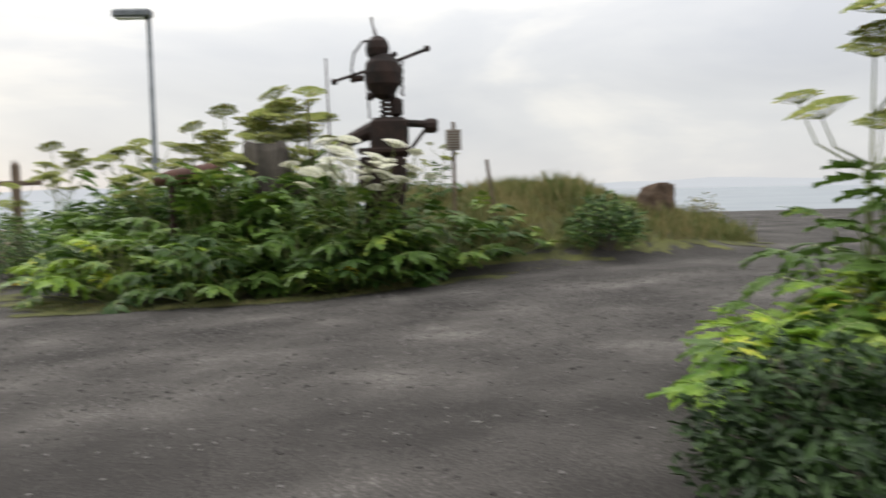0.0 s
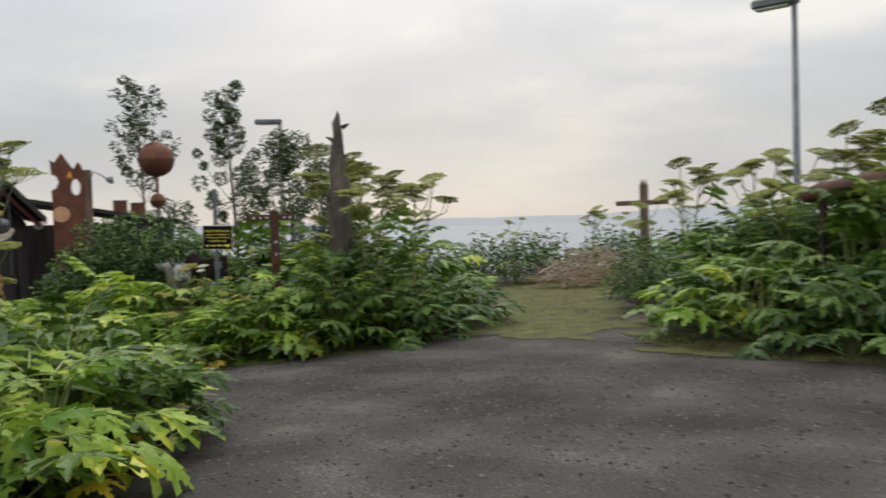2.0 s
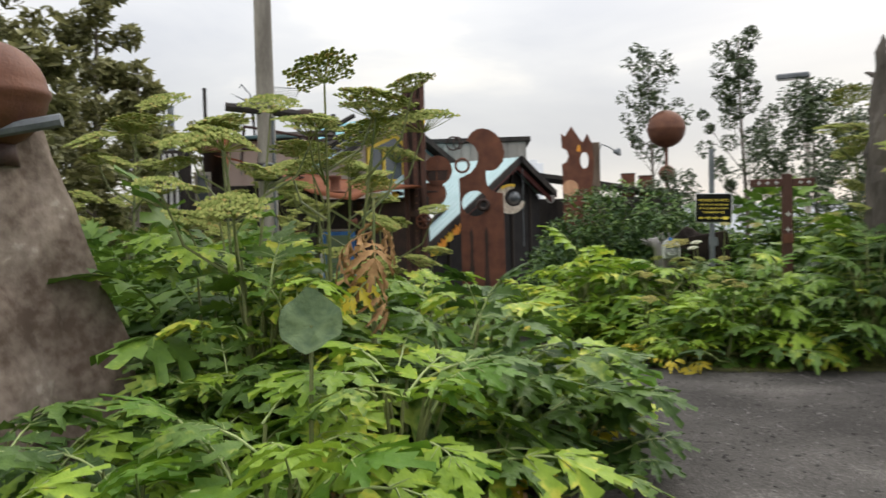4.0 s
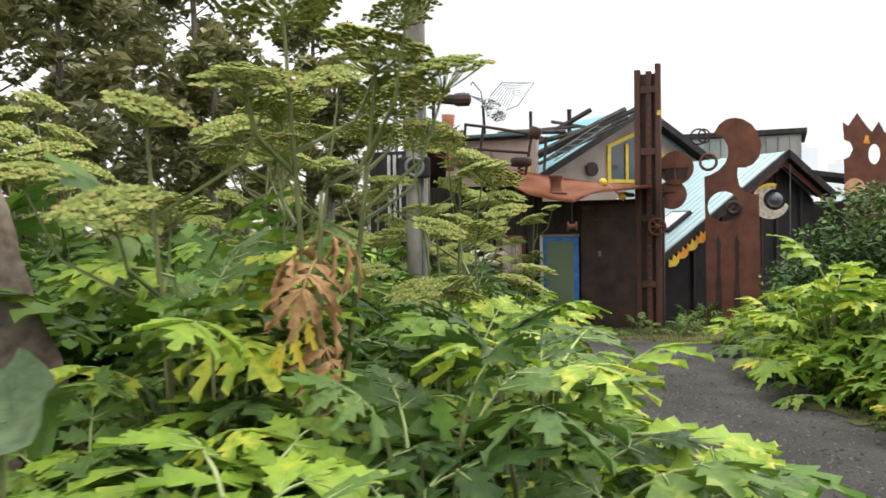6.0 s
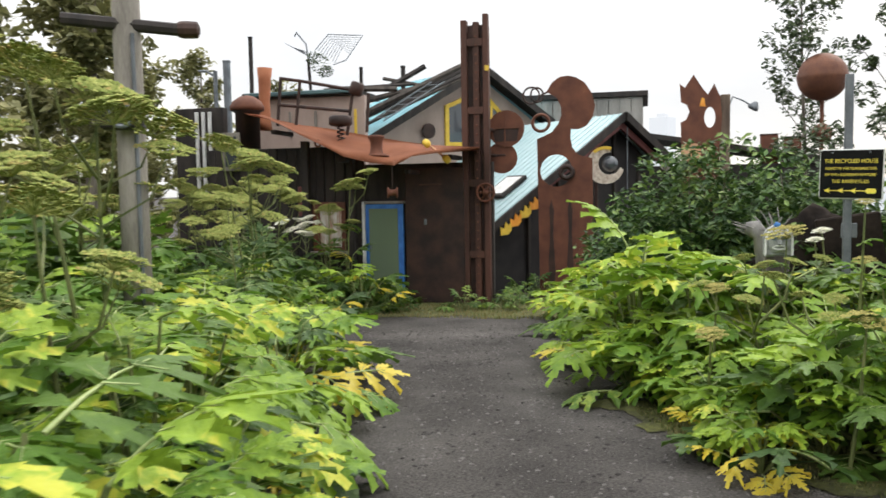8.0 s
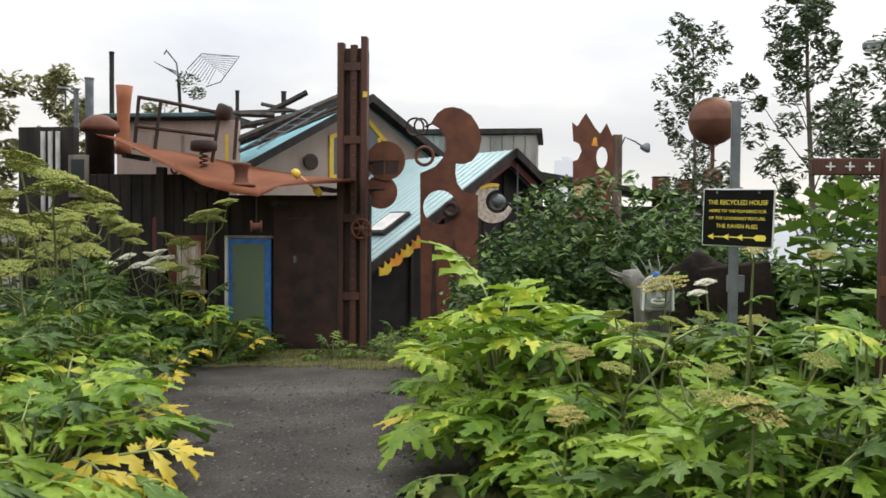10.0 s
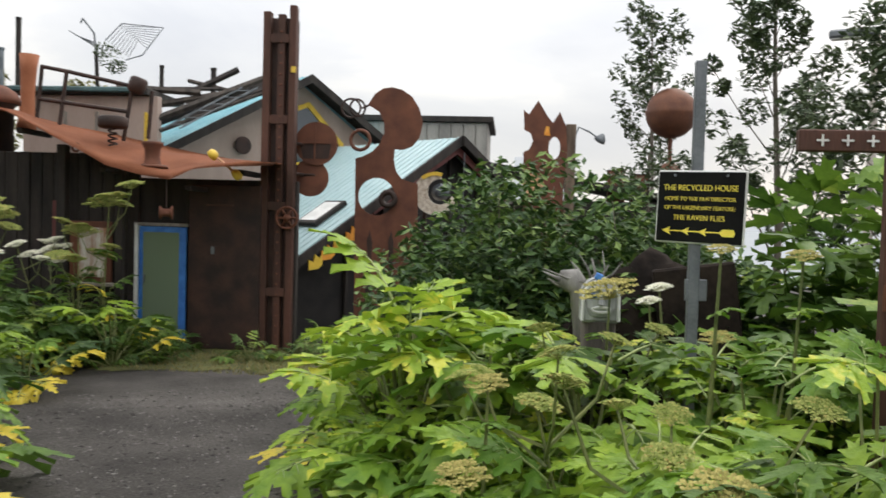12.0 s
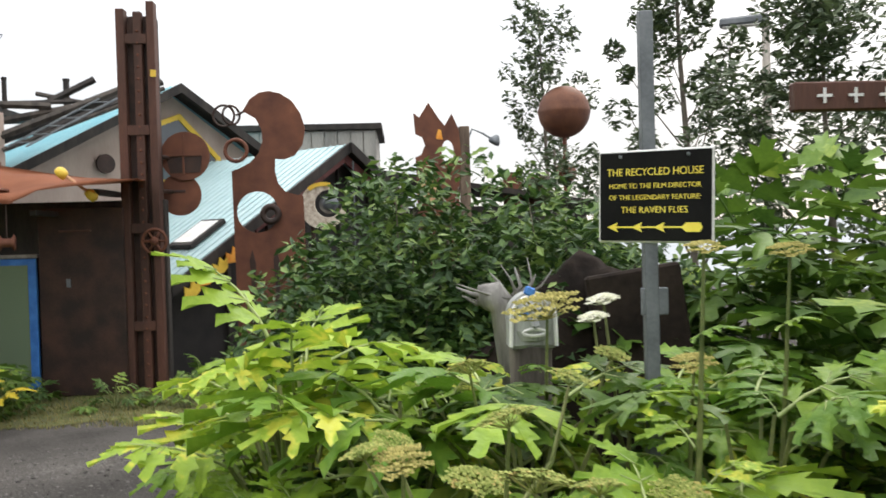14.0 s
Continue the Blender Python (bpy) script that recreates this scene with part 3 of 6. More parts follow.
def edge_distance(line, x, y):
    best = 1e9
    for (ax, ay), (bx, by) in zip(line, line[1:]):
        dx, dy = bx - ax, by - ay
        t = max(0, min(1, ((x - ax) * dx + (y - ay) * dy) / (dx * dx + dy * dy)))
        best = min(best, math.hypot(x - ax - t * dx, y - ay - t * dy))
    return best


def patch(name, poly, material, label, category, rise=0.012, cell=0.25, ragged=0.35, kind="structure"):
    """A thin ragged sheet of soil or moss that follows the ground inside an outline."""
    bm = bmesh.new()
    x0, y0 = min(p[0] for p in poly) - 0.5, min(p[1] for p in poly) - 0.5
    nx, ny = int((max(p[0] for p in poly) + 0.5 - x0) / cell), int((max(p[1] for p in poly) + 0.5 - y0) / cell)
    grid = {}

    def vert(i, j):
        if (i, j) not in grid:
            n = noise.noise_vector(Vector((i * 0.9, j * 0.9, 3.1)))
            x, y = x0 + (i + 0.55 * n.x) * cell, y0 + (j + 0.55 * n.y) * cell
            grid[i, j] = bm.verts.new((x, y, land(x, y) + rise))
        return grid[i, j]

    closed = poly + poly[:1]
    for i in range(nx):
        for j in range(ny):
            x, y = x0 + (i + 0.5) * cell, y0 + (j + 0.5) * cell
            d = edge_distance(closed, x, y) * (1 if inside(poly, x, y) else -1)
            if d > ragged * noise.noise(Vector((x * 1.7, y * 1.7, 5.0))):
                bm.faces.new((vert(i, j), vert(i + 1, j), vert(i + 1, j + 1), vert(i, j + 1)))
    return tagged(part(name, bm, material, smooth=True), label, category, kind=kind)


def fill_bed(poly, front, step, seed, choose, near=1.7, skip=None, mass_scale=None):
    """Plants a bed: whole plants with single leaves along its open front, joined foliage behind."""
    rnd = random.Random(seed)
    x0, x1 = min(p[0] for p in poly), max(p[0] for p in poly)
    y0, y1 = min(p[1] for p in poly), max(p[1] for p in poly)
    deep_v, deep_f, base = [], [], 0
    j, y = 0, y0
    while y < y1:
        x = x0 + (step / 2 if j % 2 else 0)
        while x < x1:
            px, py = x + rnd.uniform(-0.28, 0.28) * step, y + rnd.uniform(-0.28, 0.28) * step
            if inside(poly, px, py) and not (skip and skip(px, py)):
                d = edge_distance(front, px, py)
                k = choose(px, py, d, rnd)
                if k:
                    plant(k, px, py, rnd.uniform(0, 360), rnd.uniform(0.76, 1.14))
                if not k or d > near:
                    co, fs = MASS_DATA[rnd.randrange(3)]
                    a, s = rnd.uniform(0, 6.28), rnd.uniform(0.9, 1.15) * (mass_scale(px, py) if mass_scale else 1.0)
                    r = np.array(((math.cos(a), -math.sin(a), 0), (math.sin(a), math.cos(a), 0), (0, 0, 1))) * s
                    deep_v.append(co @ r.T + np.array((px, py, land(px, py) - 0.03)))
                    deep_f += [tuple(v + base for v in f) for f in fs]
                    base += len(co)
            x += step
        y += step * 0.87
        j += 1
    if deep_v:
        me = bpy.data.meshes.new("hogweed_foliage")
        me.from_pydata([tuple(v) for v in np.concatenate(deep_v)], [], deep_f)
        me.materials.append(LEAFJ)
        me.polygons.foreach_set("use_smooth", [True] * len(me.polygons))
        tagged(new("hogweed_foliage", me), "dense green hogweed foliage deep in the bed", "foliage", kind="stuff")


# ---- beds ----
HEDGE1 = [(-5.75, 14.4), (-5.0, 12.75), (-4.3, 11.95), (-2.9, 11.5), (-1.7, 11.15), (-0.6, 11.7), (0.3, 12.1), (-0.6, 13.1), (-1.7, 15.3), (-4.0, 16.6), (-5.7, 17.2)]
HEDGE2 = [(-19.3, 12.2), (-17.0, 11.2), (-15.3, 10.45), (-13.9, 10.55), (-12.2, 10.4), (-10.9, 10.55), (-9.9, 11.9), (-9.3, 13.0), (-10.2, 16.4), (-11.5, 17.4), (-13.4, 15.0), (-16.0, 14.0), (-18.6, 13.8)]
BEDL = [(-6.75, 0.5), (-6.85, 3.4), (-7.35, 4.9), (-8.3, 6.1), (-9.7, 6.85), (-11.6, 7.25), (-13.2, 7.35), (-15.2, 7.5), (-19.0, 7.3), (-21.0, 6.9), (-21.0, 5.0), (-15.0, 2.6), (-11.0, 0.5)]


def choose1(x, y, d, rnd):
    if x > -0.95 and y < 14.5:
        return rnd.choice(["low", "low_b", "low"])
    if x < -3.6 and d < 1.2:
        return rnd.choice(["lime_b", "low_b", "mid", "lime", "dry" if x > -4.8 else "mid"])
    if d < 0.5:
        return rnd.choice(["low_b", "low", "mid", "dry" if -4.8 < x < -3.4 else "low_b"])
    if d < 1.15:
        return rnd.choice(["mid", "mid_b", "tall", "mid_b"])
    if d < 2.3:
        return "white" if x > -1.6 and rnd.random() < 0.6 else rnd.choice(["tall", "tall_b", "tall", "flower", "mid_b"])
    return "flower_b" if rnd.random() < 0.33 else None


def choose2(x, y, d, rnd):
    tall = (x > -11.0 and y > 11.3) or (x > -11.6 and y > 11.9) or (y > 13.0 and x > -12.4) or y > 13.7
    if d < 0.55:
        return rnd.choice(["low", "low_b", "low_b", "yellow" if rnd.random() < 0.3 else "low"]) if x > -11.3 else rnd.choice(["bright", "bright", "lime", "yellow" if rnd.random() < 0.4 else "bright"])
    if not tall:
        return rnd.choice(["bright", "bright_b", "bright", "lime_b"]) if x < -10.9 else rnd.choice(["low", "low_b", "mid", "lime"])
    if x < -12.6:
        return rnd.choice(["mid_b", "lime_tall"])
    if x < -10.9 and d < 2.0:
        return rnd.choice(["lime_b", "lime_tall", "mid_b", "lime_tall"])
    if d < 1.1:
        return rnd.choice(["mid", "mid_b", "low_b"])
    if d < 2.0:
        return rnd.choice(["mid_b", "tall", "lime_tall", "flower"]) if y < 13.6 else rnd.choice(["mid_b", "tall", "flower"])
    return rnd.choice(["flower_b", "flower"]) if rnd.random() < 0.45 else None


def choose3(x, y, d, rnd):
    if y < 4.3 and x > -9.0:
        return rnd.choice(["lime", "lime", "low_b"])
    if d < 0.55:
        return rnd.choice(["lime", "lime_b", "yellow" if x < -10.5 and rnd.random() < 0.5 else "lime", "yellow" if x < -9.5 and rnd.random() < 0.5 else "lime"])
    if d < 1.3:
        return rnd.choice(["lime_b", "mid", "lime_b", "lime", "dry" if rnd.random() < 0.4 else "lime_b"])
    if d < 2.4:
        return rnd.choice(["lime_tall", "lime_tall", "flower", "lime_b", "mid_b"]) if x < -9.0 else rnd.choice(["lime_b", "lime_b", "mid_b"])
    return rnd.choice(["flower_b", "flower"]) if rnd.random() < 0.22 else None


def clear2(x, y):
    # kept free for the shrub, the totem, the sign and the cross
    return any(math.hypot(x - a, y - b) < r for a, b, r in ((-14.25, 10.65, 0.7), (-16.1, 12.3, 1.1), (-15.1, 12.6, 1.1), (-13.9, 12.5, 0.8), (-13.45, 11.65, 0.45), (-14.6, 12.6, 0.7), (-12.7, 11.8, 0.3), (-12.1, 11.35, 0.6), (-11.95, 12.25, 0.35)))


def clear3(x, y):
    return any(math.hypot(x - a, y - b) < r for a, b, r in ((-9.6, 3.5, 1.0), (-14.42, 6.11, 0.45)))


for n, poly in enumerate((HEDGE1, HEDGE2, BEDL)):
    patch("soil", poly, SOIL, "dark soil under the plants", "soil", 0.006, 0.4, 0.2)
fill_bed(HEDGE1, HEDGE1[:7], 0.66, 31, choose1, 1.6, mass_scale=lambda x, y: 1.3)
fill_bed(HEDGE2, HEDGE2[:9], 0.66, 32, choose2, 1.7, clear2, lambda x, y: 1.35 if (x > -11.0 and y > 11.3) or y > 13.7 else 0.8)
fill_bed(BEDL, BEDL[1:10], 0.72, 33, choose3, 1.8, clear3, lambda x, y: 0.75 if y < 4.3 and x > -9 else 1.15)
# bush beside the start of the walk: low dark plants along its edge, lime ones over them, tall ones behind
rnd = random.Random(12)
for row in range(8):
    for col in range(7):
        d = 2.1 + 0.42 * row
        rim = 0.235 * d + 0.98 + 0.4 * col
        x = -2.0 + 0.18 * d + 0.983 * rim + rnd.uniform(-0.08, 0.08)
        y = 0.2 + 0.983 * d - 0.18 * rim + rnd.uniform(-0.08, 0.08)
        if row < 3 or rim > 0.62 * d + 0.6 or (col > 3 and row % 2 == 0):
            continue
        if row < 4:
            k, s = rnd.choice(["low", "low_b"]), (0.48 + 0.05 * row + 0.04 * col)
        elif row < 6:
            k, s = ("lime", 0.72 + 0.05 * col) if col < 3 else ("low_b" if col < 5 else "mid", 0.95)
        else:
            k, s = ("lime", 0.7) if col < 1 else ("lime_b", 0.75) if col < 3 else (rnd.choice(["mid_b", "mid"]), 0.95)
        plant(k, x, y, rnd.uniform(0, 360), s)
for k, x, y, a, s in (("flower_b", 1.85, 4.4, 60, 0.95), ("flower", 1.75, 4.9, 200, 0.95), ("lime_tall", 2.15, 4.6, 0, 0.6)):
    plant(k, x, y, a, s)
# single plants that stand out
for k, x, y, a, s in (("fern", -14.2, 10.65, 30, 1.28), ("fern", -14.9, 10.75, 130, 0.85), ("fern", -13.75, 10.35, 250, 0.6), ("seeding", -12.3, 10.8, 80, 0.9), ("seeding", -11.4, 10.7, 10, 0.85), ("yellow", -11.95, 10.25, 200, 0.6),
                      ("seeding", -13.0, 11.35, 50, 0.9), ("flower_b", -17.6, 7.05, 0, 0.92), ("flower", -18.5, 7.15, 70, 0.95), ("flower", -16.5, 6.9, 20, 0.85), ("yellow", -19.2, 7.9, 120, 0.9), ("low_b", -20.8, 7.6, 60, 0.9),
                      ("low", -21.6, 9.3, 10, 0.55), ("low", -21.2, 10.6, 60, 0.5), ("low", -22.1, 11.9, 140, 0.6), ("flower", -11.4, 13.0, 30, 0.9), ("flower_b", -19.6, 7.2, 40, 0.8),
                      ("yellow", -21.25, 8.75, 70, 1.2), ("mid", -21.75, 8.35, 20, 0.72), ("flower", -22.1, 8.25, 150, 0.86), ("low", -21.5, 8.5, 0, 0.7), ("low_b", -21.7, 8.05, 0, 0.85), ("low", -21.5, 7.6, 30, 0.95), ("mid", -21.3, 7.25, 120, 1.0), ("mid_b", -20.9, 6.7, 10, 1.1), ("tall", -21.6, 7.0, 200, 0.95), ("flower", -21.2, 6.9, 20, 0.95), ("mid", -20.9, 7.2, 90, 0.9), ("low_b", -21.9, 9.2, 30, 0.6), ("low", -21.5, 8.95, 200, 0.5), ("flower_b", -21.8, 6.6, 10, 0.8), ("flower_b", -22.4, 5.5, 90, 0.85), ("tall", -21.3, 7.2, 45, 0.85), ("tall_b", -23.2, 6.7, 15, 0.9), ("mid", -22.4, 8.0, 15, 0.8),
                      ("yellow", -8.75, 6.55, 300, 0.85), ("mid", -8.7, 6.4, 60, 1.0), ("mid", -8.35, 6.0, 200, 1.0), ("lime_b", -9.2, 6.55, 300, 1.2), ("yellow", -8.5, 6.6, 60, 0.95), ("low_b", -8.3, 6.75, 10, 0.8), ("low_b", -8.0, 6.05, 160, 0.9), ("lime", -8.9, 6.95, 20, 0.9), ("lime_b", -7.75, 5.45, 210, 1.0), ("lime", -7.2, 4.75, 40, 1.0), ("yellow", -10.5, 7.05, 40, 0.8), ("yellow", -11.3, 10.05, 90, 0.5), ("flower_b", -10.4, 12.6, 10, 0.95), ("flower_b", -9.95, 13.3, 120, 0.9), ("flower_b", -10.9, 13.5, 220, 1.0), ("mid_b", -10.2, 11.9, 80, 0.95), ("tall", -10.75, 12.2, 80, 0.85), ("mid", -9.8, 12.5, 80, 0.95), ("slim", -22.1, 8.62, 250, 1.0), ("low", -22.6, 9.55, 80, 0.6), ("low_b", -22.3, 9.0, 80, 0.5), ("low", -22.7, 9.2, 10, 0.65), ("tall", -0.75, 11.75, 140, 0.82), ("tall_b", -1.15, 11.8, 10, 0.85), ("mid_b", -0.35, 11.95, 10, 0.95), ("mid", 0.15, 12.15, 10, 0.9), ("low_b", 0.6, 12.45, 10, 0.95), ("mid", 1.0, 12.75, 10, 0.75), ("low", 1.5, 12.65, 10, 0.7), ("white", -1.0, 11.6, 40, 1.08), ("flower", 0.2, 14.4, 10, 0.5), ("flower", 0.7, 14.9, 100, 0.48), ("flower", -0.2, 14.2, 200, 0.55), ("bright_b", -11.55, 10.75, 60, 0.9), ("bright_b", -11.3, 11.15, 160, 1.0), ("bright_b", -12.0, 11.05, 260, 0.95), ("bright", -12.6, 10.75, 20, 0.9), ("bright", -13.1, 10.95, 120, 0.9), ("lime_b", -7.6, 5.35, 110, 0.95), ("yellow", -8.1, 4.6, 220, 0.9), ("dry", -8.3, 5.6, 40, 1.05),
                      ("white", -1.25, 11.75, 0, 0.95), ("white", -0.75, 11.75, 80, 0.9), ("tall", -1.5, 12.0, 20, 0.85), ("low_b", -0.7, 11.9, 50, 0.95),
                      ("lime_tall", -11.35, 11.5, 30, 0.8), ("lime", -12.15, 11.25, 10, 0.72), ("tall", -10.3, 11.75, 0, 0.85), ("tall_b", -10.85, 12.3, 90, 0.85), ("white", -22.3, 7.9, 0, 0.9), ("tall", -22.6, 6.9, 0, 0.9), ("flower", -23.2, 6.2, 40, 0.8), ("low_b", -22.2, 8.6, 0, 0.85), ("mid", -21.9, 7.3, 60, 0.9), ("flower_b", -21.2, 6.2, 0, 0.8), ("low", -23.0, 12.6, 0, 0.6), ("low", -20.9, 11.4, 0, 0.5), ("lime_b", -11.1, 11.4, 60, 1.0), ("lime_tall", -10.6, 12.2, 70, 0.9), ("lime_tall", -11.3, 12.9, 70, 0.95),
                      ("flower", -9.9, 6.2, 0, 0.74), ("flower", -10.6, 6.4, 130, 0.74), ("flower_b", -9.4, 5.5, 60, 0.9), ("flower", -9.0, 5.0, 20, 0.95), ("lime_tall", -8.7, 5.2, 100, 0.85), ("lime_tall", -9.6, 6.3, 40, 0.8), ("lime_tall", -10.6, 6.7, 160, 0.8), ("yellow", -10.2, 6.7, 60, 0.95), ("flower_b", -12.0, 6.3, 20, 0.85), ("flower_b", -10.8, 5.2, 200, 0.95)):
    plant(k, x, y, a, s)


def seed_head(x, y, z, size, heads, label, leaf_pick, lean=0.0):
    """One flower stem with a single flat umbel and a few leaves on the stem."""
    g = land(x, y)
    sh = thing("flowering_hogweed", pose(x, y, g), label, "plant", "hogweed flower stems")
    top = Vector((lean, 0, z - g))
    part("stem", tubed([(-lean, 0, 0), (0, 0.02, top.z * 0.55), top], [0.014, 0.011, 0.006], 6), STEM, sh)
    u = new("umbel", heads)
    u.parent = sh
    u.matrix_basis = Matrix.Translation(top) @ pose(0, 0, 0, -14, 10 * lean, 40 * x) @ Matrix.Scale(size, 4)
    for k in range(4):
        lf = new("leaf", leaf_pick[k % len(leaf_pick)])
        lf.parent = sh
        lf.matrix_basis = pose(0, 0, top.z * (0.45 + 0.12 * k), 25, 0, 100 * k + 60 * x) @ Matrix.Scale(0.5 - 0.07 * k, 4)


GOLD_LABEL = "hogweed stem with a flat golden-brown seed umbel"
CREAM_LABEL = "hogweed stem with a small creamy flower umbel"
for x, y, z, size in ((-13.29, 11.55, 0.71, 0.85), (-12.61, 11.76, 0.55, 0.42), (-12.49, 10.42, 0.40, 0.45), (-12.05, 10.12, 0.15, 0.5), (-12.3, 11.5, 1.02, 0.32), (-12.5, 12.2, 0.98, 0.42), (-11.0, 10.45, 0.38, 0.6)):
    seed_head(x, y, z, size, UMBELS_G[0], GOLD_LABEL, LEAVES_L, 0.06)
for x, y, z, size in ((-13.28, 11.99, 0.74, 0.5), (-13.2, 11.86, 0.67, 0.45)):
    seed_head(x, y, z, size, UMBELS_W[1], CREAM_LABEL, LEAVES, -0.08)

# withered stalk with curled brown leaves
wx, wy = -8.65, 5.57
ws = thing("withered_stalk", pose(wx, wy, land(wx, wy)), "withered hogweed stalk with curled brown leaves", "plant")
part("stem", tubed([(0, 0, 0), (0.05, 0.02, 0.9), (0.02, 0.05, 1.75)], [0.02, 0.017, 0.008], 7), STEM, ws)
rnd = random.Random(77)
for k, (z, a, tilt, size) in enumerate(((1.62, 25, -30, 0.6), (1.55, 150, -45, 0.7), (1.5, 265, -38, 0.62), (1.42, 80, -50, 0.66), (1.3, 200, -55, 0.6), (1.2, 320, -60, 0.5))):
    lf = new("leaf", LEAVES_D[k % 3] if k != 4 else LEAVES_Y[0])
    lf.parent = ws
    lf.matrix_basis = pose(0.03, 0.03, z, tilt, rnd.uniform(-25, 25), a) @ Matrix.Scale(size, 4)

# round-leaved butterbur
bx0, by0 = -7.55, 4.95
bb = thing("butterbur", pose(bx0, by0, land(bx0, by0)), "plant with one large round grey-green leaf", "plant")
part("stem", tubed([(0, 0, 0), (0.02, 0, 0.7), (0.0, 0.02, 1.12)], [0.014, 0.012, 0.009], 6), STEM, bb)
bm = bmesh.new()
mid_v = bm.verts.new((0, 0, 0))
rim_v = [[bm.verts.new((0.155 * f * (1 + 0.1 * math.cos(2 * a) + 0.04 * math.sin(9 * a)) * math.cos(a), 0.14 * f * math.sin(a), 0.05 * f * f + 0.022 * f * math.sin(5 * a) - 0.03 * f * abs(math.sin(a)))) for a in [2 * math.pi * (k + 0.5) / 24 for k in range(24)]] for f in (0.5, 1.0)]
for k in range(24):
    bm.faces.new((mid_v, rim_v[0][k], rim_v[0][(k + 1) % 24]))
    bm.faces.new((rim_v[0][k], rim_v[1][k], rim_v[1][(k + 1) % 24], rim_v[0][(k + 1) % 24]))
bmesh.ops.transform(bm, matrix=pose(0.0, 0.02, 1.12, 20, 42, 0), verts=bm.verts[:])
part("leaf", bm, BURR, bb, "large rounded grey-green leaf", True)


# ---- leafy shrubs and trees ----
def leaf_cloud(bm, centres, count, size, rnd, squash=0.8):
    """Small pointed leaves strewn through overlapping clumps, leaving gaps between them."""
    for _ in range(count):
        c, r = rnd.choice(centres)
        d = Vector((rnd.gauss(0, 1), rnd.gauss(0, 1), rnd.gauss(0, 1))).normalized() * r * rnd.uniform(0.35, 1.0) ** 0.5
        p = Vector(c) + Vector((d.x, d.y, d.z * squash))
        m = pose(*p, rnd.uniform(-50, 50), rnd.uniform(-50, 50), rnd.uniform(0, 360))
        s = size * rnd.uniform(0.7, 1.3)
        vs = [bm.verts.new(m @ Vector(q)) for q in ((0, -s, 0), (0.42 * s, -0.1 * s, 0.12 * s), (0, s, 0), (-0.42 * s, -0.1 * s, 0.12 * s))]
        bm.faces.new((vs[0], vs[1], vs[2]))
        bm.faces.new((vs[0], vs[2], vs[3]))
    return bm


def tree(x, y, height, spread, leaves, size, seed, label, trunk_r=0.09, first=0.3, category="tree", upright=0.0, leaf_mat=None, puff=1.0):
    rnd = random.Random(seed)
    t = thing("tree", pose(x, y, land(x, y) - 0.03), label, category)
    bm = bmesh.new()
    top = Vector((rnd.uniform(-0.3, 0.3), rnd.uniform(-0.3, 0.3), height))
    tube(bm, [(0, 0, 0), top * 0.35 + Vector((0.08, 0, 0)), top * 0.7, top], [trunk_r, trunk_r * 0.75, trunk_r * 0.45, 0.012], 7)
    part("trunk", bm, BARK, t)
    centres = [(top * 0.97, spread * 0.22)]
    bm = bmesh.new()
    n = max(9, int(height * 3.2))
    for k in range(n):
        f = first + (0.95 - first) * k / n
        a = k * 2.4 + rnd.uniform(-0.3, 0.3)
        reach = spread * (1.05 - 0.75 * (f - first) / (1 - first)) * rnd.uniform(0.6, 1.05)
        root = top * f
        tip = root + Vector((reach * math.cos(a), reach * math.sin(a), reach * (rnd.uniform(0.35, 0.95) + upright)))
        knee = root.lerp(tip, 0.5) + Vector((0, 0, -0.06 * reach))
        tube(bm, [root, knee, tip], [trunk_r * 0.32 * (1.1 - f), trunk_r * 0.2 * (1.1 - f), 0.005], 5, False)
        for q in (0.45, 0.7, 0.95):
            centres.append((root.lerp(tip, q) + Vector((rnd.uniform(-0.1, 0.1), rnd.uniform(-0.1, 0.1), 0.05)), (0.11 * spread + 0.12 * rnd.random()) * puff))
    part("limb", bm, BARK, t)
    part("crown", leaf_cloud(bmesh.new(), centres, leaves, size, rnd, 1.0), leaf_mat or TREEL, t)
    return t


WILLOW = "slender grey-green leafed tree with open upright branches"
tree(-17.1, 16.5, 5.6, 1.05, 5200, 0.055, 41, WILLOW, 0.06, 0.2, upright=0.9)
tree(-26.5, 21.4, 7.8, 1.5, 2600, 0.085, 42, WILLOW, 0.07, 0.45, upright=0.5)
tree(-17.5, 14.9, 2.9, 0.8, 2600, 0.05, 43, WILLOW, 0.04, 0.15, puff=1.5)
tree(-15.2, 16.3, 4.2, 1.3, 6500, 0.055, 44, WILLOW, 0.05, 0.1, upright=0.4, puff=1.7)
tree(-13.6, 15.8, 3.4, 1.2, 5500, 0.05, 45, WILLOW, 0.05, 0.08, puff=1.8)
DENSE = "tall dense leafy tree in the belt behind the bed"
for k, (x, y, h, s) in enumerate(((-20.5, -1.6, 8.5, 2.6), (-21.2, 0.9, 9.0, 2.6), (-20.2, 2.6, 8.0, 2.2), (-22.6, 4.0, 7.4, 1.8), (-24.0, -0.5, 9.0, 2.6), (-18.0, -3.8, 8.0, 2.6), (-17.4, 1.2, 5.6, 2.1), (-17.4, 3.2, 4.8, 1.7), (-15.8, -1.0, 6.5, 2.3), (-19.6, 4.6, 5.0, 1.3))):
    tree(x, y, h, s, 5200, 0.115, 50 + k, DENSE, 0.13, 0.06, leaf_mat=BELTL)
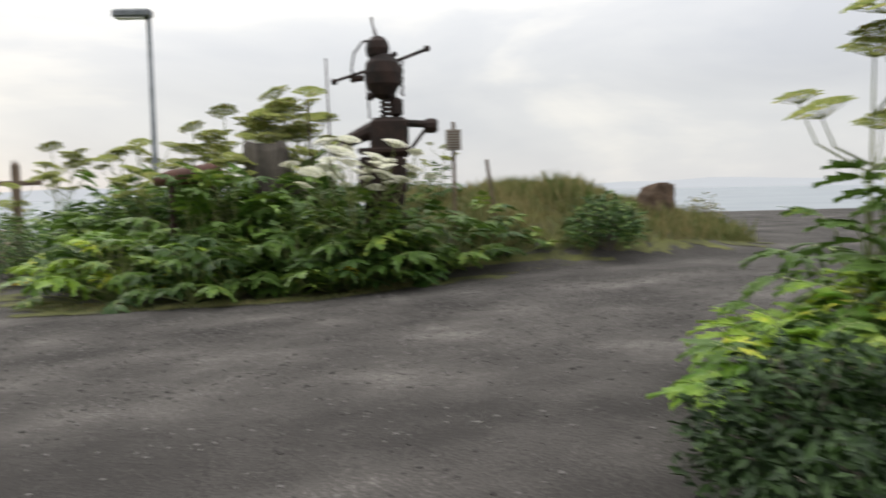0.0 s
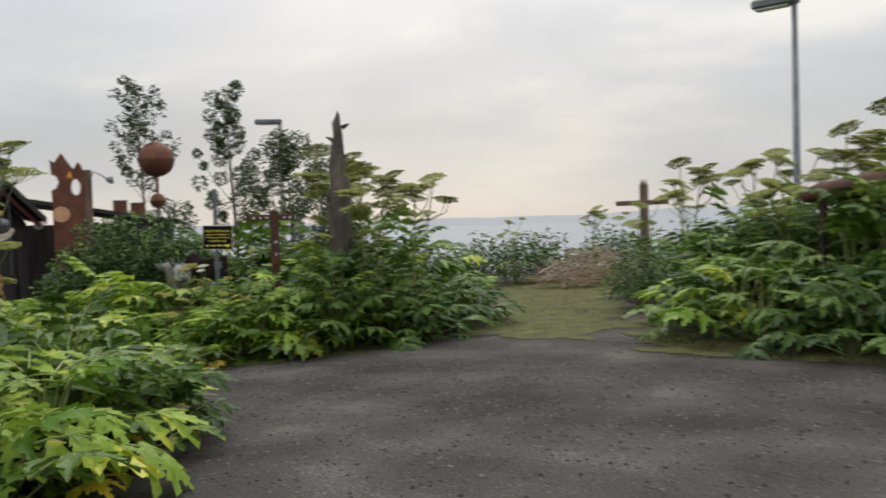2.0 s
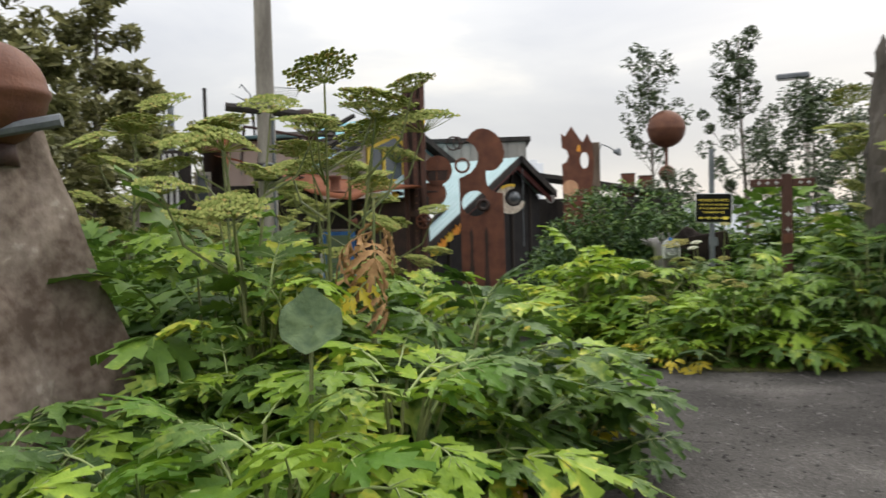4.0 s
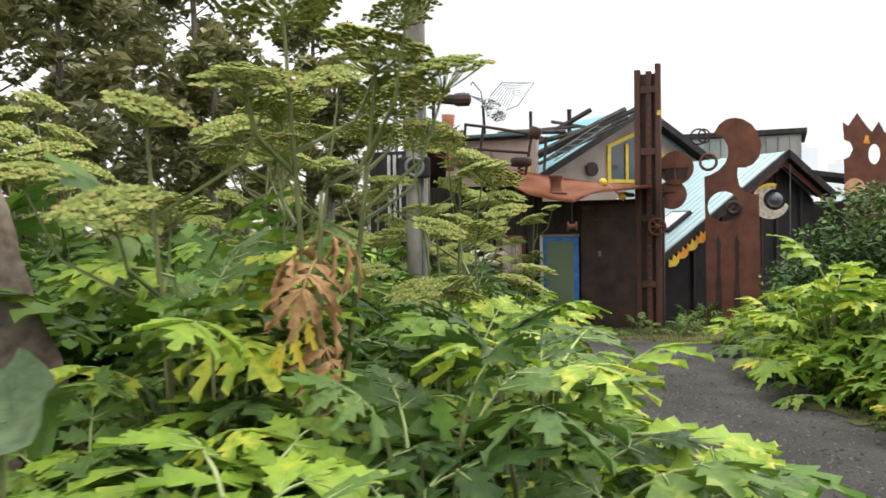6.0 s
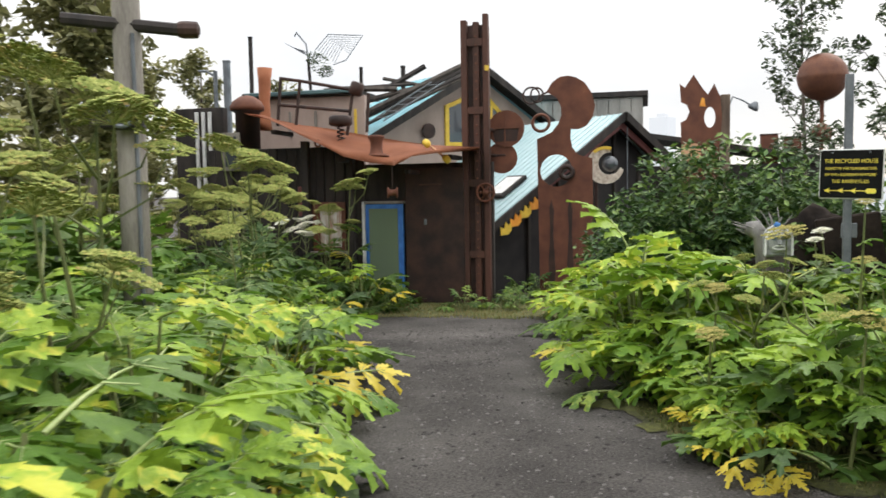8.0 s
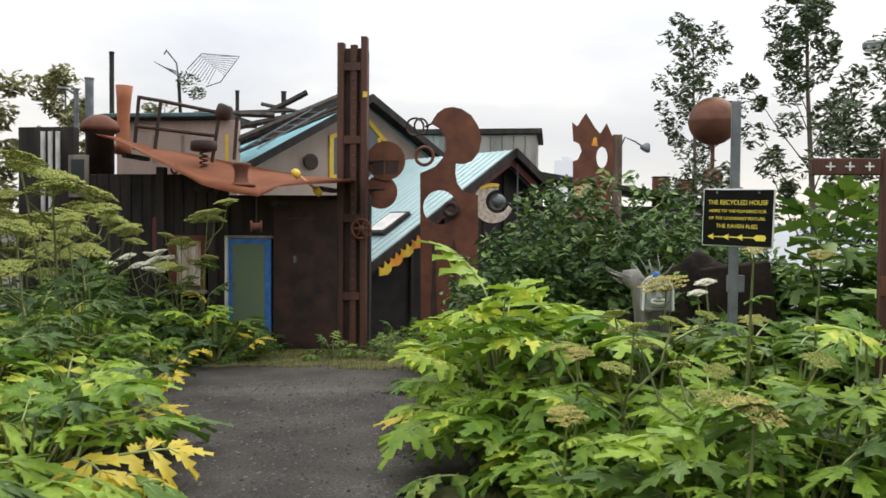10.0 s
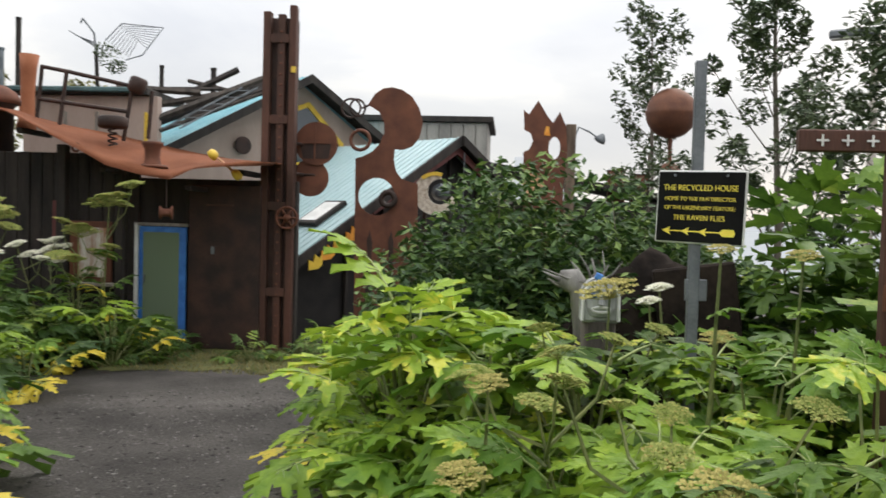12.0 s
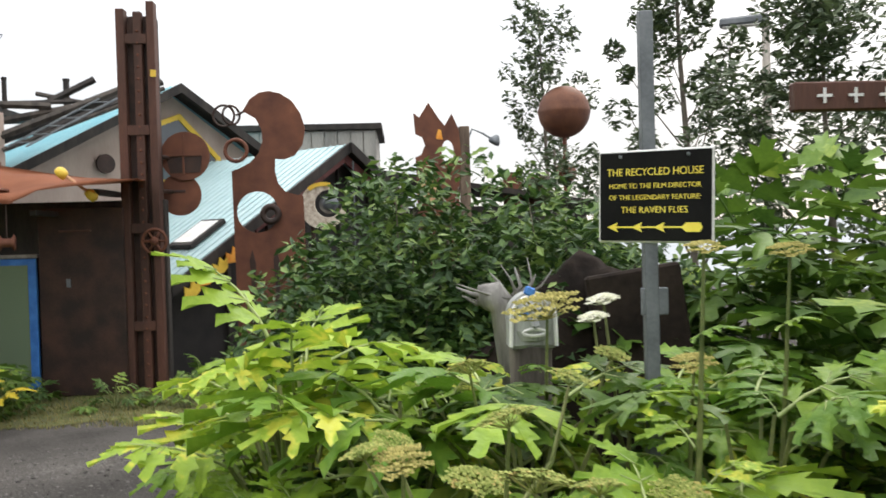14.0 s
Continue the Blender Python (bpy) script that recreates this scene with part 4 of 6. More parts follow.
for k, (x, y, h, s) in enumerate(((-31.5, 3.6, 6.6, 1.9), (-33.5, 5.2, 7.0, 2.0), (-30.5, 1.4, 6.6, 2.0), (-36, 8.0, 6.5, 1.8))):
    tree(x, y, h, s, 3200, 0.12, 60 + k, "leafy tree behind the house", 0.1, 0.1, leaf_mat=BELTL)


def shrub(x, y, r, h, count, seed, label, material=SHRUB, size=0.055):
    rnd = random.Random(seed)
    s = thing("shrub", pose(x, y, land(x, y) - 0.03), label, "shrub")
    centres, bm = [], bmesh.new()
    for k in range(26):
        a, f = k * 2.4, math.sqrt((k + 0.5) / 26)
        tip = Vector((r * 0.8 * f * math.cos(a), r * 0.8 * f * math.sin(a), h * (0.95 - 0.5 * f * f) * rnd.uniform(0.8, 1.05)))
        tube(bm, [(0.1 * math.cos(a), 0.1 * math.sin(a), 0), tip * 0.6 + Vector((0, 0, 0.1)), tip], [0.014, 0.01, 0.004], 4, False)
        for q in (0.5, 0.75, 1.0):
            centres.append((Vector((tip.x, tip.y, tip.z * q)) * 1.0, r * 0.27))
    part("branch", bm, BARK, s)
    part("crown", leaf_cloud(bmesh.new(), centres, count, size, rnd), material, s)
    return s


shrub(-16.0, 12.2, 1.5, 2.45, 15000, 71, "dense dark green leafy shrub behind the carved mask", SHRUB, 0.055)
shrub(-15.0, 13.0, 1.3, 2.2, 10000, 72, "dark green leafy shrub behind the sign", SHRUB, 0.055)
shrub(-7.3, 17.2, 0.9, 1.3, 2200, 73, "low bushy dark green shrub at the lane", SHRUB, 0.04)
shrub(6.6, 16.2, 0.6, 0.85, 700, 74, "thin straggling bush on top of the bank", GRASS, 0.04)
shrub(3.1, 12.9, 0.8, 0.95, 2400, 75, "rounded dark green bush on the bank", SHRUB, 0.05)
for k, (x, y, r, h) in enumerate(((-0.24, 2.3, 0.5, 0.62), (-0.02, 3.0, 0.55, 0.78), (0.6, 2.75, 0.6, 0.85), (0.4, 2.1, 0.55, 0.7))):
    shrub(x, y, r, h, 3600, 90 + k, "low dark green bush at the gravel's edge", SHRUBD, 0.035)
for k, (x, y) in enumerate(((-14.0, 27.0), (-11.8, 29.0), (-9.0, 28.5), (-16.5, 27.5), (-6.5, 26.0), (-19, 27.0), (-4.0, 24.0))):
    shrub(x, y, 1.6, 1.7, 1500, 80 + k, "scrubby green growth along the shore", SHRUB, 0.09)
for k, (x, y, s) in enumerate(((-14.2, 25.8, 0.9), (-12.0, 26.5, 0.8), (-10.2, 26.0, 0.85), (-8.2, 24.5, 0.9), (-8.0, 19.5, 0.9), (-6.9, 18.4, 0.95), (-3.0, 18.0, 1.0), (-5.3, 17.8, 0.95), (-1.0, 16.6, 0.6), (-2.0, 16.4, 0.8))):
    plant("flower_b" if k % 2 else "flower", x, y, 70 * k, s)

# ---- the house and the things round it, in the frame of its front: u to the right, v away, z up ----
HOUSE = Matrix(((0.44, -0.898, 0, -9.5), (0.898, 0.44, 0, 9.08), (0, 0, 1, 0), (0, 0, 0, 1)))


def at(u, v, z=0.0, turn=0.0):
    return HOUSE @ pose(u, v, z, 0, 0, turn)


def floor_at(u, v):
    p = HOUSE @ Vector((u, v, 0))
    return land(p.x, p.y)


def plate(outer, holes=(), thick=0.02):
    """A cut steel plate in x and z with holes through it."""
    bm = bmesh.new()
    for loop in (outer, *holes):
        vs = [bm.verts.new((x, 0, z)) for x, z in loop]
        for a, b in zip(vs, vs[1:] + vs[:1]):
            bm.edges.new((a, b))
    bmesh.ops.triangle_fill(bm, use_beauty=True, edges=bm.edges[:])
    ext = bmesh.ops.extrude_face_region(bm, geom=bm.faces[:])
    bmesh.ops.translate(bm, vec=(0, thick, 0), verts=[v for v in ext["geom"] if isinstance(v, bmesh.types.BMVert)])
    bmesh.ops.recalc_face_normals(bm, faces=bm.faces[:])
    return bm


def shifted(points, du, dz):
    return [(u - du, z - dz) for u, z in points]


def torus(R, r, m=None, n=24, k=8):
    bm = bmesh.new()
    rows = [[bm.verts.new(((R + r * math.cos(2 * math.pi * j / k)) * math.cos(2 * math.pi * i / n), r * math.sin(2 * math.pi * j / k), (R + r * math.cos(2 * math.pi * j / k)) * math.sin(2 * math.pi * i / n))) for j in range(k)] for i in range(n)]
    for i in range(n):
        for j in range(k):
            bm.faces.new((rows[i][j], rows[(i + 1) % n][j], rows[(i + 1) % n][(j + 1) % k], rows[i][(j + 1) % k]))
    bmesh.ops.recalc_face_normals(bm, faces=bm.faces[:])
    if m is not None:
        bmesh.ops.transform(bm, matrix=m, verts=bm.verts[:])
    return bm


def ball(r, seam=0.012, n=28, m=None):
    """A welded steel ball with a raised seam and a collar at its foot."""
    prof = [(0.001, -r)]
    for k in range(1, 24):
        a = -math.pi / 2 + math.pi * k / 24
        bulge = seam if abs(k - 12) <= 0.5 else 0
        prof.append(((r + bulge) * math.cos(a), r * math.sin(a)))
        if k in (11, 12):
            prof.append((r * 1.0 + seam, (r * 0.045 if k == 12 else -r * 0.045)))
    prof.append((0.001, r))
    prof = sorted(prof, key=lambda p: p[1])
    return lathe(bmesh.new(), prof, n, m)


# steel column
zb = floor_at(-3.8, 12.7)
col = thing("steel_column", at(-3.8, 12.7, zb), "tall rusty riveted steel column standing before the house", "column")
part("web", boxed(-0.24, 0.24, -0.06, -0.03, 0, 5.42), RUSTD, col)
part("flange", boxed(-0.28, -0.16, -0.19, -0.03, 0, 5.50), RUSTC, col)
part("channel", boxed(-0.045, 0.075, -0.17, -0.062, 0, 5.46), RUSTC, col)
part("flange", boxed(0.15, 0.26, -0.19, -0.03, 0, 5.60), RUSTC, col)
part("back_plate", boxed(-0.26, 0.24, 0.02, 0.10, 0, 5.4), RUSTD, col)
for z in (0.9, 2.3, 3.7, 5.0):
    part("batten_plate", boxed(-0.155, 0.145, -0.185, -0.172, z, z + 0.14, 0.003), RUSTC, col)
rivet = mesh_of("rivet", lathe(bmesh.new(), [(0.022, 0), (0.018, 0.012), (0.006, 0.018)], 6, pose(0, 0, 0, 90)), RUST)
for k in range(30):
    r = new("rivet", rivet)
    r.parent, r.matrix_basis = col, pose(0.015, -0.172, 0.25 + 0.17 * k)
part("tag", boxed(-0.12, -0.04, -0.23, -0.215, 4.52, 4.62, 0.005, pose(0, 0, 0, 0, 4, 0)), YELP, col, "small yellow painted tag")
bm = torus(0.17, 0.022, pose(0.19, -0.26, 2.02 - zb - 0.9))
for k in range(6):
    a = math.pi * k / 3
    tube(bm, [(0.19, -0.26, 1.12 - zb), (0.19 + 0.16 * math.cos(a), -0.26, 1.12 - zb + 0.16 * math.sin(a))], 0.02, 5)
lathe(bm, [(0.06, -0.03), (0.07, 0), (0.05, 0.04)], 10, pose(0.19, -0.26, 1.12 - zb, 90))
part("valve_wheel", bm, RUST, col, "round rusty valve wheel", True)

# two round plates on the column's side
dp = thing("disc_sculpture", at(-3.3, 12.95, zb), "pair of rusty overlapping steel discs bracketed to the column", "sculpture")
part("disc", plate(arc(0.02, 2.37 - zb, 0.36, 0, 360, 36)[:-1], (), 0.03), RUST, dp)
part("disc", plate(arc(-0.08, 1.80 - zb, 0.31, 0, 360, 32)[:-1], (), 0.03), RUST, dp).location = (0, 0.04, 0)
part("cut_quarter", sheet([(-0.22, 2.12 - zb), (0.22, 2.12 - zb), (0.25, 2.38 - zb), (-0.28, 2.38 - zb)], 0.004), RUSTD, dp).location = (0.02, -0.008, 0)
part("bar", boxed(-0.015, 0.015, -0.03, -0.012, 2.1 - zb, 2.68 - zb, 0.003), RUST, dp)
part("bar", boxed(-0.26, 0.27, -0.03, -0.012, 2.365 - zb, 2.395 - zb, 0.003), RUST, dp)
for z in (1.85, 2.35):
    part("bracket", tubed([(0.0, 0.06, z - zb), (-0.2, 0.05, z - zb), (-0.28, -0.17, z - zb)], 0.03), RUSTD, dp)

# moon sculpture
zb = floor_at(-2.3, 13.8)
moon = thing("moon_sculpture", at(-2.3, 13.8, zb), "tall rusty steel plate cut into a crescent moon and holes", "sculpture")
outer = [(-2.74, zb), (-2.78, 2.20), (-2.66, 2.24), (-2.48, 2.33), (-2.35, 2.48), (-2.28, 2.66), (-2.29, 2.85), (-2.38, 3.03), (-2.58, 3.15), (-2.46, 3.34), (-2.31, 3.44), (-2.15, 3.46),
         (-1.98, 3.42), (-1.8, 3.3), (-1.67, 3.1), (-1.6, 2.85), (-1.65, 2.6), (-1.78, 2.43), (-1.94, 2.37), (-2.09, 2.38), (-2.10, 2.2), (-2.06, 2.0), (-1.95, 1.86), (-1.8, 1.81), (-1.66, 1.78), (-1.62, zb)]
part("cut_plate", plate(shifted(outer, -2.3, zb), (shifted(arc(-2.39, 1.54, 0.33, 0, 360, 26)[:-1], -2.3, zb),), 0.03), RUST, moon)
for du in (-0.19, 0.19):
    part("arched_slot", plate([(du - 0.04, 0.0), (du - 0.07, 0.7), (du - 0.03, 1.4), (du - 0.05, 1.85), (du, 2.02), (du + 0.05, 1.8), (du + 0.03, 1.3), (du + 0.07, 0.6), (du + 0.05, 0.0)], (), 0.006), RUSTD, moon).location = (0, -0.012, 0)
part("ring", torus(0.17, 0.032, pose(-0.39, -0.06, 2.52 - zb)), RUST, moon, "", True)
part("ring", torus(0.12, 0.05, pose(0.13, -0.08, 1.50 - zb)), RUSTD, moon, "", True)
part("ring", torus(0.17, 0.02, pose(-0.62, 0.2, 3.11 - zb)), RUSTD, moon, "", True)
part("ring", torus(0.15, 0.02, pose(-0.50, 0.2, 3.12 - zb, 0, 0, 40)), RUSTD, moon, "", True)
part("brace", tubed([(-0.4, 0.1, 3.1 - zb), (-0.15, 0.03, 3.2 - zb)], 0.02), RUSTD, moon)
part("brace", tubed([(0.1, 0.03, 0), (0.1, 0.7, 0)], 0.03), RUSTD, moon)

# mosaic crescent
zb = floor_at(-1.4, 14.8)
cres = thing("mosaic_crescent", at(-1.45, 14.8, zb), "pale mosaic crescent ring on a rusty post", "sculpture")
pts = arc(0, 1.65 - zb, 0.40, 75, 345, 22) + arc(0.09, 1.69 - zb, 0.24, 340, 85, 18)
part("crescent", plate(pts, (), 0.12), CONC, cres)
part("lens", lathe(bmesh.new(), [(0.155, 0), (0.17, 0.03), (0.05, 0.06)], 18, pose(0.1, 0.05, 1.68 - zb, 90)), PANE, cres, "dark glass eye", True)
part("yellow_edge", plate(arc(0, 1.65 - zb, 0.41, 70, 130, 8) + arc(0, 1.65 - zb, 0.34, 130, 70, 8), (), 0.02), YELP, cres).location = (0, -0.025, 0)
part("post", tubed([(-0.2, 0.16, 0), (-0.2, 0.16, 1.5 - zb)], 0.04), RUSTD, cres)

# crown sculpture
zb = floor_at(0.7, 17.7)
crown = thing("crown_sculpture", at(0.7, 17.7, zb), "rusty cut-steel head with a spiked crown", "sculpture")
outer = [(0.27, zb), (0.22, 2.6), (0.21, 2.72), (0.34, 2.78), (0.42, 2.97), (0.36, 3.14), (0.22, 3.21), (0.19, 3.65), (0.31, 3.55), (0.51, 3.86), (0.72, 3.52), (0.84, 3.37), (0.99, 3.62), (1.13, 3.3), (1.17, 2.77), (1.11, 2.04), (1.15, zb)]
hole = [(0.89 + 0.13 * math.cos(radians(a)), 2.82 + 0.25 * math.sin(radians(a))) for a in range(0, 360, 24)]
part("cut_plate", plate(shifted(outer, 0.7, zb), (shifted(hole, 0.7, zb),), 0.03), RUST, crown)
part("patch", plate([(-0.05, 3.1 - zb), (0.0, 3.3 - zb), (0.06, 3.28 - zb), (0.09, 3.08 - zb)], (), 0.008), ORANGEP, crown).location = (0, -0.012, 0)
part("patch", plate(arc(-0.25, 2.0 - zb, 0.24, 0, 360, 20)[:-1], (), 0.01), SALMON, crown, "salmon painted oval").location = (0, -0.014, 0)
part("post", boxed(0.44, 0.66, 0.05, 0.25, 0, 3.36 - zb), BROWNW, crown)
arm = part("lamp_arm", tubed([(0.6, 0.1, 3.0 - zb), (0.72, 0.1, 3.3 - zb), (0.95, 0.1, 3.2 - zb), (1.1, 0.1, 3.1 - zb)], 0.02), STEELG, crown)
part("lamp_head", lathe(bmesh.new(), [(0.04, 0.12), (0.12, 0.0), (0.13, -0.06), (0.1, -0.08)], 12, pose(1.2, 0.1, 3.05 - zb, 0, 30)), STEELG, arm, "", True)

# ball on a pole, with a smaller one below
zb = floor_at(3.73, 19.5)
bp = thing("ball_sculpture", at(3.73, 19.5, zb), "large rusty steel ball on a thin pole", "sculpture")
part("ball", ball(0.60, m=Matrix.Translation((0, 0, 3.87 - zb))), BALLM, bp, "", True)
part("ball", ball(0.26, m=Matrix.Translation((0, 0, 2.45 - zb))), BALLM, bp, "", True)
part("pole", tubed([(0, 0, 0), (0, 0, 3.3 - zb)], 0.05), RUST, bp)
for u0, z1 in ((2.43, 2.43), (2.98, 2.35)):
    zb = floor_at(u0, 19)
    bl = thing("rusty_block", at(u0, 19.0, zb), "upright rusty steel block on the roofline", "block", "rusty blocks")
    part("post", boxed(-0.2, 0.2, 0, 0.3, 0, z1 - zb, 0.02), RUST, bl)
    part("cap", boxed(-0.215, 0.215, -0.015, 0.315, z1 - zb, z1 - zb + 0.03), RUSTD, bl)

# the house
BASE = -1.15
house = thing("house", at(0, 0, BASE), "low scrap-built house with rusty sheets and pale blue roofs", "house")


def hz(z):
    return z - BASE


def hbox(name, u0, u1, v0, v1, z0, z1, material, label="", bevel=0.01, parent=None):
    return part(name, boxed(u0, u1, v0, v1, hz(z0), hz(z1), bevel), material, parent or house, label)


# front shed: plank wall, doors, wavy rusty roof
u = -9.6
rndp = random.Random(3)
while u < -6.2:
    w0 = rndp.uniform(0.16, 0.24)
    hbox("plank", u, u + w0 - 0.012, 12.52 + rndp.uniform(0, 0.025), 12.62, BASE, 2.1, DARKW)
    u += w0
hbox("wall", -9.6, -3.5, 12.65, 12.8, BASE, 1.72, DARKW, "dark tarred back wall")
door = hbox("door", -6.10, -5.30, 12.50, 12.56, -0.95, 0.92, BLUEP, "bright blue framed glazed door")
part("pane", boxed(-6.02, -5.41, 12.485, 12.497, hz(-0.85), hz(0.83), 0.003), GREENPANE, door, "green tinted glass")
part("jamb", boxed(-6.17, -6.11, 12.48, 12.6, hz(-1.0), hz(0.97), 0.004), WHITEP, door)
part("lintel", boxed(-6.17, -5.27, 12.48, 12.6, hz(0.93), hz(0.98), 0.004), GREYW, door)
part("handle", tubed([(-5.98, 12.45, hz(0.0)), (-5.98, 12.44, hz(0.14))], 0.014), STEELG, door)
hbox("steel_door", -5.24, -4.05, 12.46, 12.54, -1.05, 1.62, RUSTD, "dark rusty steel door")
hbox("door_strap", -4.95, -4.5, 12.445, 12.459, 1.28, 1.31, RUSTC, "", 0.003)
hbox("latch", -4.85, -4.8, 12.42, 12.46, 0.5, 0.62, STEELG, "", 0.003)
win = hbox("window", -7.12, -6.42, 12.2, 12.26, 0.0, 0.98, RUST, "rust-stained framed window")
part("pane", boxed(-6.95, -6.5, 12.185, 12.197, hz(0.08), hz(0.88), 0.003), STAINP, win, "pale panel streaked with rust")
part("sill", boxed(-7.16, -6.38, 12.1, 12.28, hz(-0.06), hz(-0.01), 0.006), GREYW, win)
hbox("porch_post", -7.3, -7.15, 12.1, 12.25, BASE, 2.2, DARKW)
hbox("porch_post", -6.36, -6.24, 12.2, 12.32, BASE, 1.95, DARKW)
hbox("red_board", -7.45, -7.32, 12.25, 12.3, 0.7, 1.3, REDW)
lw = hbox("window", -9.2, -8.8, 12.42, 12.47, 1.66, 2.45, GREYW, "small white framed side window")
part("pane", boxed(-9.13, -8.87, 12.405, 12.417, hz(1.74), hz(2.37), 0.003), PANE, lw)
for q in range(3):
    hbox("white_slat", -10.35 + 0.16 * q, -10.28 + 0.16 * q, 13.3, 13.36, 1.2, 3.0, WHITEP, "", 0.004)
hbox("wall", -10.9, -9.7, 13.4, 13.6, BASE, 3.1, DARKW, "dark side wall")

front = [(-7.86, 2.65), (-7.4, 2.46), (-6.94, 2.25), (-6.5, 2.07), (-6.11, 1.87), (-5.6, 1.72), (-5.13, 1.62), (-4.92, 1.70), (-4.78, 1.80), (-4.3, 1.88), (-3.55, 1.92)]
back = [(-9.6, 3.02), (-9.0, 2.9), (-8.4, 2.78), (-7.98, 2.68), (-7.3, 2.56), (-6.7, 2.43), (-6.11, 2.32), (-5.6, 2.24), (-5.1, 2.17), (-4.7, 2.1), (-3.9, 2.04)]
bm = bmesh.new()
rows = []
for j in range(7):
    f = j / 6
    rows.append([bm.verts.new((a[0] * (1 - f) + b[0] * f, 11.4 + 2.3 * f, hz(a[1] * (1 - f) + b[1] * f) + 0.05 * math.sin(math.pi * f) * (1 if i % 2 else 0.2) + (0.02 if j % 3 == 1 else 0) + (0.035 * math.sin(7.3 * i + 1.0) if j == 0 else 0.012 * math.sin(5.1 * i + 2.3 * j)))) for i, (a, b) in enumerate(zip(front, back))])
for a, b in zip(rows, rows[1:]):
    for k in range(len(a) - 1):
        bm.faces.new((a[k], a[k + 1], b[k + 1], b[k]))
bmesh.ops.solidify(bm, geom=bm.faces[:], thickness=0.03)
part("roof", bm, RUSTO, house, "sagging orange rusty sheet roof", True)
for k in range(0, 10, 3):
    a, b = front[k], front[k + 1]
    hbox("rafter", a[0] + 0.1, a[0] + 0.2, 11.75, 12.6, min(a[1], b[1]) - 0.12, min(a[1], b[1]) - 0.04, DARKW)

# fittings on the rusty roof
def bollard(u, v, z):
    b = thing("bollard", at(u, v, z), "small rusty flanged mooring bollard on the roof", "bollard")
    part("stem", lathe(bmesh.new(), [(0.16, 0), (0.13, 0.04), (0.115, 0.14), (0.12, 0.26), (0.16, 0.33), (0.165, 0.37), (0.12, 0.38)], 20), RUST, b, "", True)
    part("flange", lathe(bmesh.new(), [(0.24, -0.03), (0.24, 0.0), (0.17, 0.02)], 20), RUST, b, "", True)


bollard(-5.66, 12.0, 1.88)
sp = thing("spring_stool", at(-6.62, 12.6, 2.22), "rusty coil spring under a round metal drum", "scrap metal")
drum = part("drum", lathe(bmesh.new(), [(0.2, 0.3), (0.24, 0.33), (0.24, 0.47), (0.2, 0.5)], 20), RUSTD, sp, "", True)
part("coil", tubed([(0.07 * math.cos(k * 0.9), 0.07 * math.sin(k * 0.9), 0.012 * k - 0.04) for k in range(29)], 0.016, 6), RUSTD, sp, "", True)
yk = thing("yellow_dumbbell", at(-4.58, 11.75, 2.06), "yellow-ended rusty iron bar on the roof's edge", "scrap metal")
for du, dz in ((0, 0), (0.38, -0.30)):
    part("knob", lathe(bmesh.new(), [(0.03, -0.07), (0.085, -0.05), (0.09, 0.02), (0.05, 0.06)], 14, pose(du, 0, dz, 0, 52)), YELP, yk, "", True)
part("bar", tubed([(0, 0, 0), (0.38, 0, -0.30)], 0.022), SALMON, yk)

sr = thing("shackle", at(-6.75, 11.7, 2.12), "rusty iron ring on the roof", "ring")
part("ring", torus(0.06, 0.02), RUST, sr, "", True)
hang = thing("hanging_pulley", at(-5.18, 11.45, 1.1), "rusty pulley hanging from the roof on a wire", "pulley")
part("drum", lathe(bmesh.new(), [(0.09, -0.1), (0.11, -0.08), (0.06, -0.05), (0.06, 0.05), (0.11, 0.08), (0.09, 0.1)], 14, pose(0, 0, 0.05, 0, 90, 20)), RUST, hang, "", True)
part("wire", tubed([(0, 0, 0.1), (0, 0, 0.55)], 0.01), RUSTD, hang)
fr = thing("pipe_frame", at(-7.2, 13.0, 2.3), "rusty pipe railing frame on the shed roof", "railing")
for a, b in (((-1.0, 0, 0.3), (-0.9, 0, 1.32)), ((-0.58, 0, 0.3), (-0.46, 0, 1.22)), ((0.56, 0, 0.05), (0.72, 0, 1.0)), ((1.0, 0, 0.1), (1.06, 0, 0.9)), ((-0.92, 0, 1.3), (-0.45, 0, 1.22)), ((-0.45, 0, 1.22), (0.72, 0, 0.98)), ((-0.98, 0, 0.75), (0.64, 0, 0.55))):
    part("pipe", tubed([a, b], 0.035), RUSTD, fr)
part("coupling", lathe(bmesh.new(), [(0.1, -0.14), (0.15, -0.1), (0.15, 0.1), (0.1, 0.14)], 12, pose(0.8, 0, 1.0, 0, 20)), RUSTD, fr, "", True)
dm = thing("dome_cap", at(-8.9, 13.0, 2.7), "rusty domed cap on a drum at the roof's corner", "chimney cap")
part("dome", lathe(bmesh.new(), [(0.36, 0.25), (0.37, 0.33), (0.30, 0.45), (0.15, 0.55), (0.02, 0.58)], 20), RUST, dm, "", True)
part("drum", lathe(bmesh.new(), [(0.26, -1.2), (0.26, 0.2), (0.34, 0.25)], 16), RUSTD, dm, "", True)
ch = thing("chimney_tube", at(-9.0, 14.0, 2.8), "orange rusty flared sheet-metal flue", "chimney")
part("flue", lathe(bmesh.new(), [(0.18, -0.2), (0.15, 0.0), (0.12, 0.45), (0.14, 0.9), (0.17, 1.2), (0.15, 1.2)], 14, pose(0, 0, 0, 0, 2)), RUSTO, ch, "", True)

